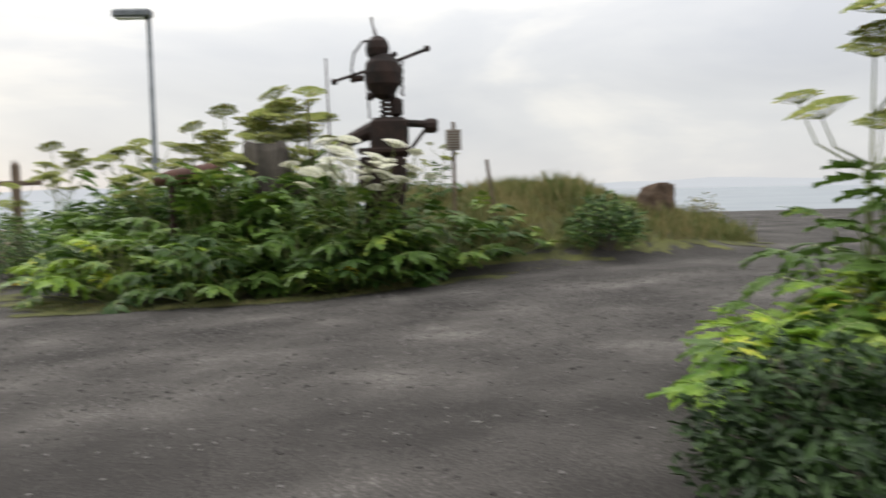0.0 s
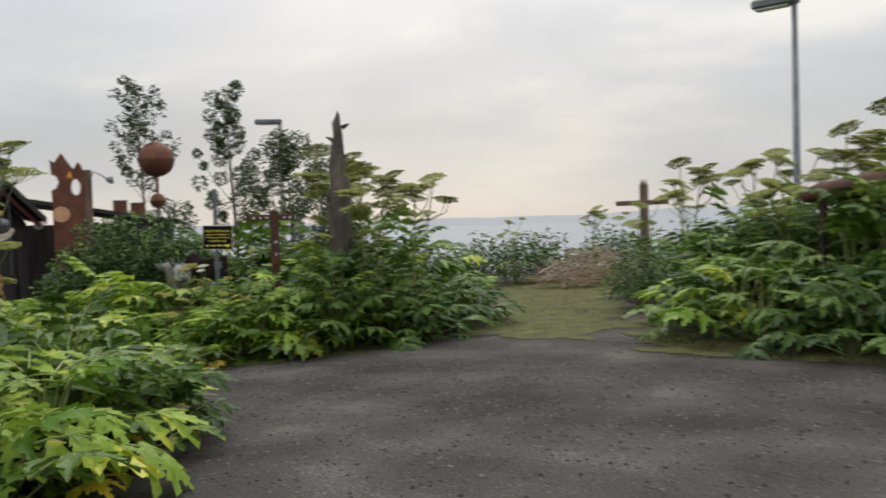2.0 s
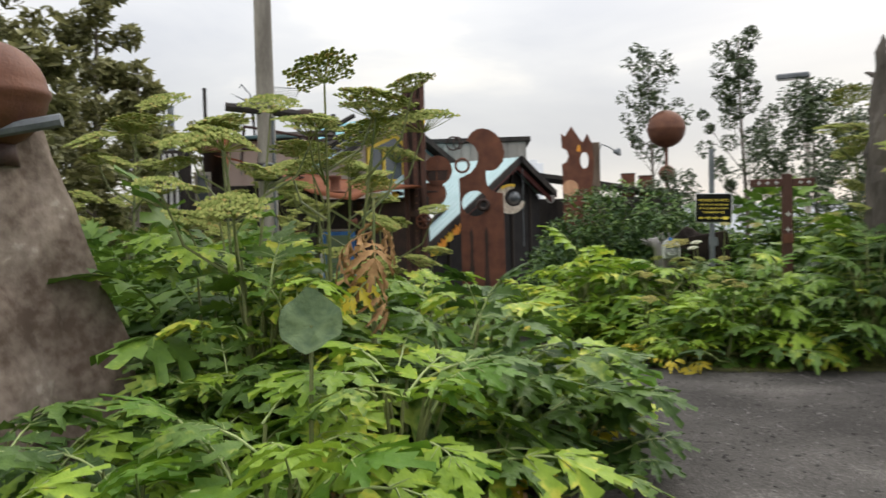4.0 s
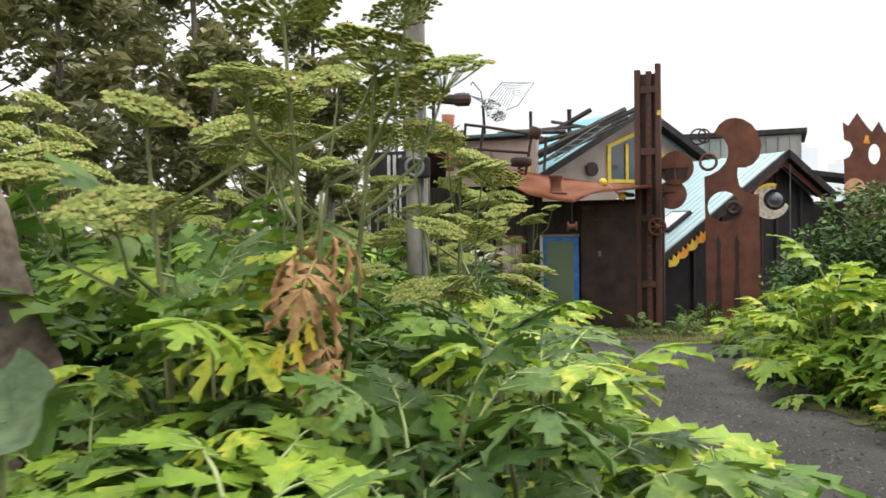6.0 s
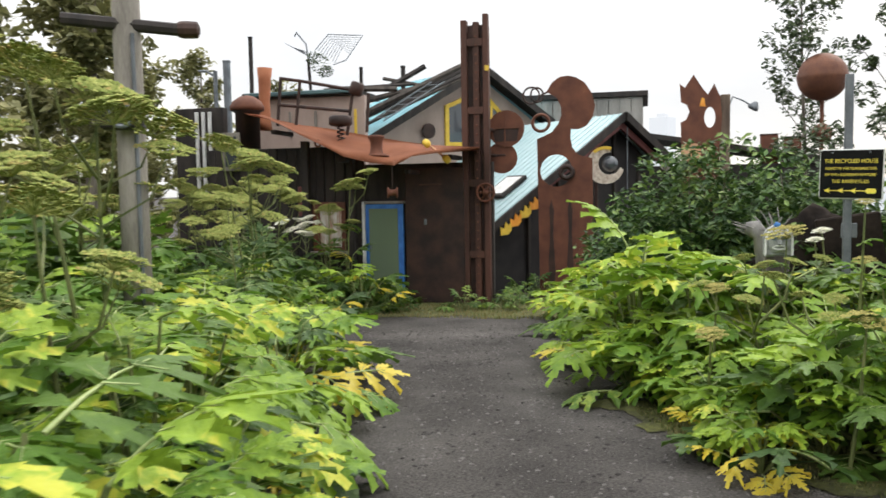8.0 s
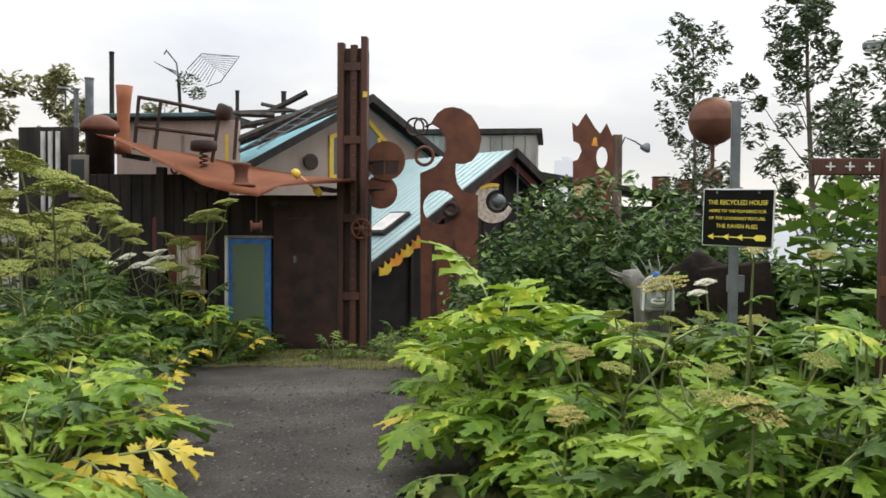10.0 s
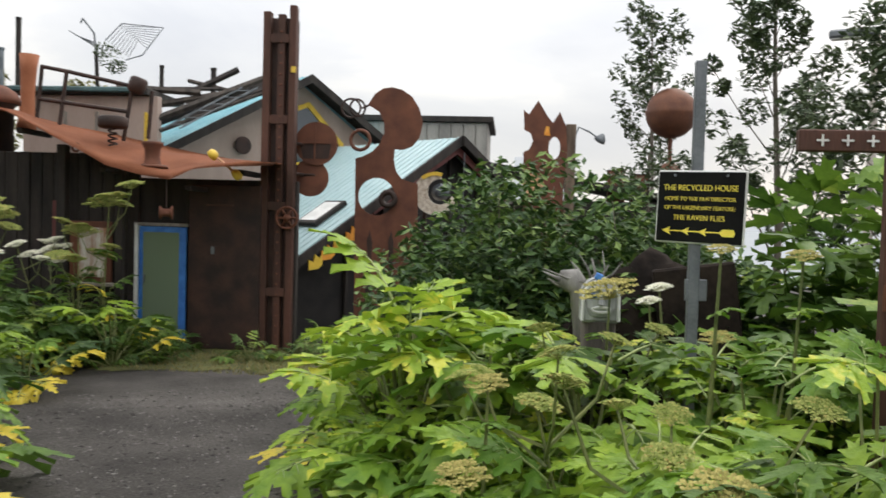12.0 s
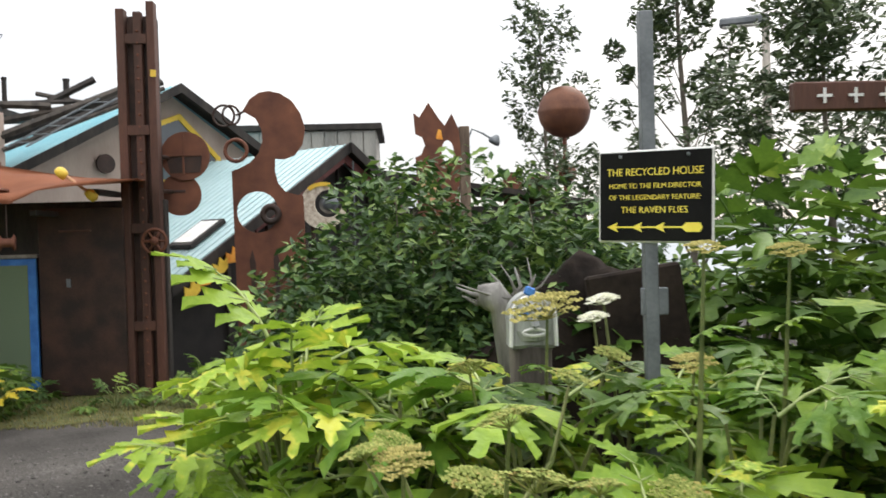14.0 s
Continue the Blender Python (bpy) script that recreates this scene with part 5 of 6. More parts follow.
# upper storey
hbox("wall", -9.7, -6.95, 15.0, 15.2, BASE, 3.42, PINKW, "pinkish rendered upper wall")
hbox("roof", -10.0, -7.1, 14.85, 16.6, 3.43, 3.56, DARKW, "dark flat roof")
hbox("gutter", -9.9, -7.2, 14.78, 14.86, 3.46, 3.56, DULLT, "dull green-blue gutter", 0.02)
for u in (-8.85, -8.2, -7.2):
    hbox("yellow_batten", u, u + 0.06, 14.96, 15.0, 2.5, 3.1, YELP if u == -7.2 else GREYW, "", 0.004)
hbox("grey_block", -4.2, -0.7, 21.0, 24.0, BASE, 3.75, GREYC, "grey clad flat-roofed rear block")
hbox("roof", -4.6, -0.55, 20.85, 24.1, 3.75, 3.9, DARKW)
for k in range(11):
    hbox("cladding_board", -4.2 + 0.32 * k, -3.91 + 0.32 * k, 20.955, 20.995, 1.0, 3.72, GREYC, "", 0.004)

rd, gd = Vector((-0.75, 0.66, 0)).normalized(), Vector((0.66, 0.75, 0)).normalized()


def gable_frame(ax, ay, az):
    return Matrix(((gd.x, rd.x, 0, ax), (gd.y, rd.y, 0, ay), (0, 0, 1, hz(az)), (0, 0, 0, 1)))


def gable(ax, ay, az, pitch, half_l, half_r, length, roof_mat, wall_mat, rake_mat, rib_count, label):
    """A gabled roof: local x along the front, y along the ridge, z from the apex."""
    m = gable_frame(ax, ay, az)
    tan, cos = math.tan(radians(pitch)), math.cos(radians(pitch))
    for sgn, half in ((-1, half_l), (1, half_r)):
        bm = slab([(0, 0, 0), (0, length, 0), (sgn * half, length, -half * tan), (sgn * half, 0, -half * tan)], 0.06)
        bmesh.ops.transform(bm, matrix=m, verts=bm.verts[:])
        roof = part("roof", bm, roof_mat, house, label)
        rib = bmesh.new()
        box(rib, -0.006, 0.006, -0.010, 0.010, 0, half / cos - 0.02)
        rib_mesh = mesh_of("rib", rib, roof_mat)
        for k in range(rib_count):
            r = new("rib", rib_mesh)
            r.parent = roof
            r.matrix_basis = m @ Matrix.Translation((0, (k + 0.5) * length / rib_count, 0.012)) @ pose(0, 0, 0, 0, sgn * (90 + pitch), 0)
        bm = bmesh.new()
        up = half * tan
        vs = [bm.verts.new(p) for p in ((0, -0.04, 0.03), (sgn * half, -0.04, -up + 0.03), (sgn * half, -0.04, -up - 0.17), (0, -0.04, -0.17))]
        bm.faces.new(vs)
        bmesh.ops.recalc_face_normals(bm, faces=bm.faces[:])
        bmesh.ops.solidify(bm, geom=bm.faces[:], thickness=0.06)
        bmesh.ops.transform(bm, matrix=m, verts=bm.verts[:])
        part("fascia", bm, rake_mat, house)
        bm = bmesh.new()
        vs = [bm.verts.new(p) for p in ((0, 0.02, -0.09), (0, 0.5, -0.09), (sgn * half, 0.5, -up - 0.09), (sgn * half, 0.02, -up - 0.09))]
        bm.faces.new(vs)
        bmesh.ops.solidify(bm, geom=bm.faces[:], thickness=0.02)
        bmesh.ops.transform(bm, matrix=m, verts=bm.verts[:])
        part("soffit", bm, DARKW, house)
    low = BASE - az
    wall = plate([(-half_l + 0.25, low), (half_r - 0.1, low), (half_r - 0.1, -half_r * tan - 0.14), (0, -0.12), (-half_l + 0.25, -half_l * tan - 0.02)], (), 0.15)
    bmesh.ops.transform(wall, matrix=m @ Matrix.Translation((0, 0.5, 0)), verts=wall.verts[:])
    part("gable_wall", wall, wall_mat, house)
    return m


# lower gable: DARKI paints its solid front wall as a dark inside
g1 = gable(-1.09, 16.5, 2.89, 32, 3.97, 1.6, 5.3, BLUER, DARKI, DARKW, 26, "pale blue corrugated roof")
g2 = gable(-4.79, 18.5, 4.48, 29, 3.6, 2.6, 4.0, TEALR, PINKW, DARKW, 16, "turquoise sheet roof")


def on(m, bm):
    bmesh.ops.transform(bm, matrix=m, verts=bm.verts[:])
    return bm


# red rake boards of the lower gable and its glazed front, interior darkness painted behind
for sgn, half in ((-1, 2.2), (1, 1.6)):
    t = math.tan(radians(32))
    bm = plate([(0, -0.16), (sgn * half, -half * t - 0.16), (sgn * half, -half * t - 0.30), (0, -0.34)], (), 0.05)
    part("rake_board", on(g1 @ Matrix.Translation((0, 0.1, 0)), bm), REDW, house, "dark red rake board")
for x in (-2.6, -1.7, -0.8, 0.1, 0.95):
    part("mullion", on(g1, boxed(x, x + 0.08, 0.42, 0.5, BASE - 2.89, -abs(x) * 0.63 - 0.25)), DARKW, house)
part("lantern_rod", on(g1, tubed([(0.15, 0.05, -0.3), (0.15, 0.05, -2.6)], 0.015)), STEELG, house)
sky1 = part("skylight", on(g1, boxed(-0.42, 0.42, -0.33, 0.33, 0.0, 0.09, 0.01, Matrix.Translation((-2.75, 1.0, -2.75 * math.tan(radians(32)) + 0.02)) @ pose(0, 0, 0, 0, -32, 0))), DARKW, house, "dark framed roof window")
# White paint stands in for the bright sky mirrored in the roof window.
part("pane", on(g1, boxed(-0.34, 0.34, -0.26, 0.26, 0.092, 0.1, 0.002, Matrix.Translation((-2.75, 1.0, -2.75 * math.tan(radians(32)) + 0.02)) @ pose(0, 0, 0, 0, -32, 0))), WHITEP, sky1, "white pane with the sky's reflection painted on")
for k in range(4):
    x, z = -3.62 + 0.27 * k, -2.56 + 0.17 * k
    flame = [(x - 0.15, z - 0.12), (x - 0.16, z + 0.06), (x - 0.05, z + 0.02), (x - 0.02, z + 0.16), (x + 0.07, z + 0.08), (x + 0.15, z + 0.2), (x + 0.13, z - 0.02), (x + 0.04, z - 0.10)]
    part("orange_cutout", on(g1 @ Matrix.Translation((0, -0.08, 0)), plate(flame, (), 0.03)), ORANGEP if k % 2 else YELP, house, "orange painted flame cut-out")

# yellow window of the upper gable
wo = [(-0.98, -2.12), (1.29, -2.12), (1.29, -1.46), (0.25, -0.55), (-0.98, -1.06)]
wi = [(-0.86, -2.02), (1.17, -2.02), (1.17, -1.50), (0.22, -0.68), (-0.86, -1.12)]
yw = part("window", on(g2 @ Matrix.Translation((0, 0.44, 0)), plate(wo, (wi,), 0.08)), YELP, house, "yellow framed gable window")
part("pane", on(g2 @ Matrix.Translation((0, 0.475, 0)), plate(wi, (), 0.01)), PANE, yw)
for x in (-0.3, 0.55):
    part("mullion", on(g2, boxed(x - 0.05, x + 0.05, 0.42, 0.474, -2.02, -1.0 if x < 0 else -1.0)), YELP, yw)
part("porthole", on(g2 @ pose(-1.55, 0.42, -1.75, 90), lathe(bmesh.new(), [(0.2, 0), (0.2, 0.05), (0.14, 0.06)], 16)), RUSTD, house)

# timbers, ladder and poles lying on the roofs
random.seed(8)
lumber = (((-6.9, 15.0, 2.75), (-4.6, 16.6, 4.05)), ((-7.1, 15.2, 2.9), (-4.75, 17.0, 4.25)), ((-7.6, 15.3, 3.2), (-5.6, 16.2, 3.75)), ((-8.2, 15.6, 3.65), (-6.2, 16.4, 3.8)),
          ((-7.9, 15.2, 3.62), (-6.4, 15.8, 3.62)), ((-6.9, 16.4, 3.7), (-5.9, 16.6, 4.25)), ((-7.0, 16.6, 4.0), (-5.7, 16.4, 3.7)), ((-6.55, 15.4, 3.05), (-4.9, 16.4, 3.95)), ((-7.0, 15.1, 3.0), (-5.0, 16.6, 4.2)))
for k, (a, b) in enumerate(lumber):
    d = (Vector(b) - Vector(a))
    tb = thing("timber", at(*a), "dark weathered timber lying across the roof", "timber", "roof timbers")
    part("beam", tubed([(0, 0, 0), d], 0.07 if k % 3 else 0.045, 5), DARKW if k % 2 else TARW, tb)
ld = thing("ladder", at(-6.8, 14.95, 2.8), "thin metal ladder leaning up the turquoise roof", "ladder")
for o in (0, 0.32):
    part("rail", tubed([(o, 0, 0), (o + 1.25, 0.9, 0.95)], 0.018), STEELG, ld)
for k in range(6):
    f = (k + 0.5) / 6
    part("rung", tubed([(1.25 * f, 0.9 * f, 0.95 * f), (1.25 * f + 0.32, 0.9 * f, 0.95 * f)], 0.012), STEELG, ld)
for u, v, z0, z1, r in ((-6.6, 17.0, 3.5, 4.35, 0.06), (-7.55, 16.5, 3.5, 4.3, 0.045), (-11.55, 17.0, -1.2, 4.75, 0.1), (-9.75, 14.9, 3.4, 4.9, 0.05)):
    ps = thing("roof_pipe", at(u, v, z0), "dark upright pipe above the roofline", "pipe", "roof pipes")
    part("pipe", lathe(bmesh.new(), [(r * 1.3, 0), (r, 0.03), (r, z1 - z0 - 0.05), (r * 1.15, z1 - z0 - 0.04), (r * 1.15, z1 - z0)], 10), STEELG if r > 0.09 else DARKW, ps)
hk = thing("street_lamp", at(-11.9, 17.0, -1.2), "grey street lamp with a curved arm behind the house", "street lamp")
part("post", tubed([(0, 0, 0), (0, 0, 5.7)], 0.06), STEELG, hk)
part("arm", tubed([(0, 0, 5.55), (-0.25, 0, 5.7), (-0.5, 0, 5.72)], 0.035), STEELG, hk)

# wire bird on the roof
wb = thing("wire_bird", at(-8.6, 16.0, 3.56), "large wire-mesh bird with spread wings on the roof", "sculpture")
part("stand", tubed([(-0.1, 0, 0), (-0.15, 0, 0.9)], 0.04), DARKW, wb)
part("body", leaf_cloud(bmesh.new(), [((0.15, 0, 0.8), 0.3), ((0.0, 0, 0.95), 0.2), ((0.3, 0, 0.6), 0.2)], 260, 0.05, random.Random(4)), TREEL, wb)
part("neck", tubed([(-0.15, 0, 0.9), (-0.2, 0, 1.3), (-0.45, 0, 1.6), (-0.5, 0, 1.5)], 0.02), STEELG, wb)
for k in range(9):
    f = k / 8
    part("wing_wire", tubed([(0.05 + 0.5 * f, 0, 1.15 - 0.35 * f), (0.35 + 0.4 * f, 0, 1.45 - 0.3 * f), (1.3 - 0.35 * f, 0, 1.42 - 0.42 * f)], 0.007, 4), STEELG, wb)
for k in range(5):
    f = k / 4
    part("wing_wire", tubed([(-0.15, 0, 1.0 + 0.1 * f), (-0.75 + 0.15 * f, 0, 1.35 - 0.1 * f)], 0.009, 4), STEELG, wb)
part("wing_edge", tubed([(0.05, 0, 1.15), (0.4, 0, 1.5), (1.3, 0, 1.42), (0.85, 0, 0.85), (0.5, 0, 0.75)], 0.013, 5), STEELG, wb)

# low dark building behind the shrub
ob2 = thing("outbuilding", at(1.0, 18.3, -1.2), "low dark outbuilding with a sloping roof", "shed")
part("wall", boxed(-1.6, 3.0, 0.3, 3.0, 0, 2.9), DARKW, ob2)
part("roof", slab([(-1.8, 0.1, 3.78), (3.2, 0.1, 2.95), (3.2, 3.2, 2.95), (-1.8, 3.2, 3.78)], 0.12), DARKW, ob2)
part("eye_disc", plate(arc(-1.1, 2.9, 0.14, 0, 360, 14)[:-1], (), 0.02), GREYC, ob2).location = (0, 0.1, 0)


# ---- sign, cross, totem ----
sg = thing("house_sign", at(1.03, 4.25, floor_at(1.03, 4.25)), "black sign with yellow lettering and arrows on a grey post", "sign")
zs = 1.25 - floor_at(1.03, 4.25)
part("post", boxed(-0.045, 0.015, 0.02, 0.07, 0, 2.06 - floor_at(1.03, 4.25), 0.004), STEELG, sg, "galvanised square post")
turn_s = Matrix.Translation((0.0, 0.0, zs)) @ pose(0, 0, 0, 0, 1.5, -36)
SW, SH = 0.255, 0.203
rim = part("rim", on(turn_s, boxed(-SW, SW, -0.012, 0.004, -SH, SH, 0.006)), WHITEP, sg, "thin white sign edge")
face = part("face", on(turn_s, boxed(-SW + 0.009, SW - 0.009, -0.017, -0.008, -SH + 0.009, SH - 0.009, 0.002)), BLACKP, sg)


def words(text, size, x, z, spread=1.0):
    cu = bpy.data.curves.new("line", "FONT")
    cu.body, cu.size, cu.align_x, cu.align_y, cu.extrude = text, size, "CENTER", "CENTER", 0.001
    cu.offset = 0.0
    tmp = new("lettering", cu)
    me = bpy.data.meshes.new_from_object(tmp.evaluated_get(bpy.context.evaluated_depsgraph_get()))
    bpy.data.objects.remove(tmp)
    width = max(v.co.x for v in me.vertices) - min(v.co.x for v in me.vertices)
    me.transform(turn_s @ Matrix.Translation((x, -0.0185, z)) @ pose(0, 0, 0, 90) @ Matrix.Diagonal((spread / width, 1, 1, 1)))
    me.materials.clear()
    me.materials.append(SIGNY)
    ob = new("lettering", me)
    ob.parent = face
    return ob


words("THE RECYCLED HOUSE", 0.046, 0.0, 0.105, 0.425)
words("HOME TO THE FILM DIRECTOR", 0.030, 0.0, 0.045, 0.405)
words("OF THE LEGENDARY FEATURE:", 0.030, 0.0, -0.005, 0.405)
words("THE RAVEN FLIES", 0.040, 0.0, -0.06, 0.295)
part("arrow", on(turn_s @ Matrix.Translation((0, -0.0195, 0)), boxed(-0.185, 0.185, 0, 0.002, -0.138, -0.131, 0.0005)), SIGNY, face)
for k, x in enumerate((-0.19, -0.08, 0.02)):
    part("arrow_head", on(turn_s @ Matrix.Translation((x, -0.021, -0.1345)), plate([(-0.02, 0), (0.03, 0.022), (0.018, 0), (0.03, -0.022)], (), 0.002)), SIGNY, face)
part("arrow_tail", on(turn_s @ Matrix.Translation((0.15, -0.021, -0.1345)), plate([(-0.03, 0), (-0.01, 0.02), (0.05, 0.02), (0.06, 0), (0.05, -0.02), (-0.01, -0.02)], (), 0.002)), SIGNY, face)
for x in (-0.25, 0.25):
    part("bolt", on(turn_s, lathe(bmesh.new(), [(0.008, 0), (0.008, 0.004), (0.003, 0.006)], 8, pose(x * 0.6, -0.018, 0.175, 90))), STEELG, sg)
part("lower_brace", boxed(-0.06, 0.06, 0.03, 0.05, zs - 0.52, zs - 0.40, 0.004), STEELG, sg)

zc = floor_at(1.75, 3.5)
cr = thing("steel_cross", at(1.75, 3.5, zc), "rusty steel memorial cross with small cut crosses", "cross")
part("upright", boxed(-0.065, 0.065, 0, 0.06, 0, 1.66 - zc, 0.008), RUSTC, cr)
part("arm", boxed(-0.46, -0.067, 0.005, 0.055, 1.50 - zc, 1.60 - zc, 0.006), RUSTC, cr)
part("arm", boxed(0.067, 0.34, 0.005, 0.055, 1.50 - zc, 1.60 - zc, 0.006), RUSTC, cr)


# White plates paint the daylight that shows through small cut crosses.
def small_cross(x, z, s):
    part("daylight_cross", plate([(x - s, z - s * 0.18), (x - s * 0.18, z - s * 0.18), (x - s * 0.18, z - s), (x + s * 0.18, z - s), (x + s * 0.18, z - s * 0.18), (x + s, z - s * 0.18),
                                (x + s, z + s * 0.18), (x + s * 0.18, z + s * 0.18), (x + s * 0.18, z + s), (x - s * 0.18, z + s), (x - s * 0.18, z + s * 0.18), (x - s, z + s * 0.18)], (), 0.004), WHITEP, cr).location = (0, -0.005, 0)


for x in (-0.36, -0.25, -0.14, 0.16, 0.26):
    small_cross(x, 1.55 - zc, 0.026)
for z in (1.15, 0.95):
    small_cross(0, z - zc, 0.03)
part("foot_plate", boxed(-0.068, 0.068, -0.012, 0, 0.78 - zc, 0.90 - zc, 0.004), BALLM, cr)

# carved mask on a stump, driftwood behind
zt = floor_at(0.56, 4.75)
st = thing("tree_stump", at(0.56, 4.85, zt), "weathered grey wooden stump under the carved mask", "stump")
part("trunk", lathe(bmesh.new(), [(0.14, 0), (0.11, 0.15), (0.10, 0.6), (0.11, 0.53 - zt), (0.09, 0.55 - zt)], 14), DRIFT, st, "", True)
bm = bmesh.new()
mz = 0.675 - zt
box(bm, -0.125, 0.125, -0.11, 0.0, mz - 0.145, mz + 0.02, None, 0.02)
lathe(bm, [(0.125, 0.0), (0.125, 0.11)], 28, pose(0, 0, mz + 0.015, 90))
face0 = len(bm.faces)
lathe(bm, [(0.03, -0.11), (0.07, -0.10), (0.092, -0.05), (0.096, 0.02), (0.085, 0.08), (0.05, 0.112), (0.01, 0.12)], 20, pose(0, -0.095, mz) @ Matrix.Diagonal((1, 0.62, 1, 1)))
rim0 = len(bm.faces)
tube(bm, [(0.108 * math.cos(a), -0.118, mz + 0.01 + 0.108 * math.sin(a)) for a in [math.pi * k / 14 for k in range(15)]], 0.011, 6)
for sx in (-1, 1):
    tube(bm, [(sx * 0.108, -0.118, mz + 0.01), (sx * 0.112, -0.118, mz - 0.13)], 0.011, 6)
mouth0 = len(bm.faces)
tube(bm, [(0.055 * math.cos(a), -0.15, mz - 0.058 + 0.016 * math.sin(a)) for a in [2 * math.pi * k / 14 for k in range(15)]], 0.009, 6)
eye0 = len(bm.faces)
for sx in (-1, 1):
    lathe(bm, [(0.03, 0), (0.026, 0.008), (0.012, 0.012)], 14, pose(sx * 0.046, -0.146, mz + 0.028, 90) @ Matrix.Diagonal((1, 0.6, 1, 1)))
pupil0 = len(bm.faces)
for sx in (-1, 1):
    lathe(bm, [(0.011, 0.010), (0.010, 0.016), (0.004, 0.017)], 10, pose(sx * 0.046, -0.147, mz + 0.028, 90))
nose0 = len(bm.faces)
tube(bm, [(0, -0.148, mz + 0.045), (0, -0.165, mz + 0.01), (0, -0.178, mz - 0.018), (0, -0.155, mz - 0.028)], [0.010, 0.015, 0.022, 0.012], 8)
for sx in (-1, 1):
    tube(bm, [(sx * 0.015, -0.157, mz + 0.052), (sx * 0.05, -0.152, mz + 0.066), (sx * 0.082, -0.132, mz + 0.045)], [0.008, 0.011, 0.006], 6)
bm.faces.ensure_lookup_table()
for i, f in enumerate(bm.faces):
    f.material_index = 3 if rim0 <= i < eye0 else 1 if eye0 <= i < pupil0 else 2 if pupil0 <= i < nose0 else 0
me = mesh_of("carved_mask", bm, SILVERW)
me.materials.append(BLUEP)
me.materials.append(DARKI)
me.materials.append(WHITEP)
mk = tagged(new("carved_mask", me), "carved silvery wooden mask with blue painted eyes", "mask")
mk.matrix_basis = at(0.56, 4.85, zt)
rb = thing("blue_ribbon", at(0.53, 4.745, 0.8), "small blue rag on the mask's brow", "rag")
part("rag", boxed(-0.02, 0.03, -0.03, 0.0, 0.0, 0.045, 0.008, pose(0, 0, 0, 0, 25)), BLUEP, rb)
dw = thing("driftwood", at(0.5, 5.3, floor_at(0.5, 5.3)), "bleached grey driftwood root with upturned prongs", "driftwood")
z0 = 0.74 - floor_at(0.5, 5.3)
part("trunk", roughen(tubed([(0, 0, 0), (0.02, 0, z0 * 0.6), (-0.02, 0, z0 - 0.05), (-0.08, 0, z0 + 0.02), (-0.16, 0.02, z0 + 0.03)], [0.07, 0.06, 0.085, 0.09, 0.05], 11), 0.02, 9.0), DRIFTP, dw, "", True)
for pts in (((-0.05, 0, z0), (-0.22, -0.03, z0 + 0.05), (-0.34, 0, z0 + 0.12)), ((0, 0, z0), (-0.05, 0, z0 + 0.15), (-0.1, 0, z0 + 0.24)), ((0.03, 0, z0), (0.1, -0.02, z0 + 0.12), (0.06, 0, z0 + 0.28)), ((0.05, 0, z0), (0.16, 0, z0 + 0.1), (0.2, 0, z0 + 0.2)), ((-0.1, 0, z0 + 0.03), (-0.2, 0.05, z0 - 0.06), (-0.3, 0, z0 + 0.03))):
    part("prong", roughen(tubed([(a * 0.85, b, z0 + (c - z0) * 0.6) for a, b, c in pts], [0.02, 0.012, 0.004], 7), 0.012, 14.0), DRIFTP, dw, "", True)
    part("prong", roughen(tubed([(p[0] * f + 0.06, p[1] - 0.05, z0 + (p[2] - z0) * (0.3 + 0.5 * f)) for p, f in zip(pts, (0.5, 0.8, 1.0))], [0.011, 0.007, 0.003], 6), 0.01, 17.0), DRIFTP, dw, "", True)

# plants crowd round the stump
for k, u, v, s in (("lime_b", 0.45, 4.2, 1.2), ("lime", 0.85, 4.25, 1.2), ("low", 0.15, 4.6, 1.2), ("lime_b", -0.1, 4.4, 1.15)):
    p = at(u, v, 0).to_translation()
    plant(k, p.x, p.y, 70 * u + 50 * v, s)


def rock(name, m, size, material, label, seed, taper=0.0, facets=16):
    """A weathered boulder: broad broken faces, rounded edges, fine roughness."""
    rnd = random.Random(seed)
    planes = [(Vector((rnd.gauss(0, 1), rnd.gauss(0, 1), rnd.gauss(0, 0.8))).normalized(), rnd.uniform(0.68, 0.95)) for _ in range(facets)]
    bm = bmesh.new()
    bmesh.ops.create_icosphere(bm, subdivisions=5, radius=1.0)
    for v in bm.verts:
        d = v.co.normalized()
        r = min([1.15] + [h / d.dot(n) for n, h in planes if d.dot(n) > 0.1])
        r *= 1 + 0.10 * noise.noise(d * 2.6 + Vector((seed, 0, 0))) + 0.06 * noise.noise(d * 6.0) + 0.035 * noise.noise(d * 14.0) + 0.012 * noise.noise(d * 34.0)
        v.co = d * r
        f = 1 - taper * (v.co.z + 1) / 2
        v.co.x, v.co.y, v.co.z = v.co.x * size[0] * f, v.co.y * size[1] * f, v.co.z * size[2]
    ob = tagged(new(name, mesh_of(name, bm, material, True)), label, "boulder")
    ob.matrix_basis = m
    return ob


rock("boulder", at(1.0, 5.95, -0.33), (0.75, 0.5, 1.15), ROCKD, "dark brown mossy boulder behind the sign", 3)
sl = thing("stone_slab", at(1.5, 5.55, floor_at(1.5, 5.55)), "upright dark grey stone slab", "slab")
part("slab", boxed(-0.28, 0.3, 0, 0.08, 0, 0.88 - floor_at(1.5, 5.55), 0.015, pose(0, 0, 0, 0, -8)), ROCKD, sl)

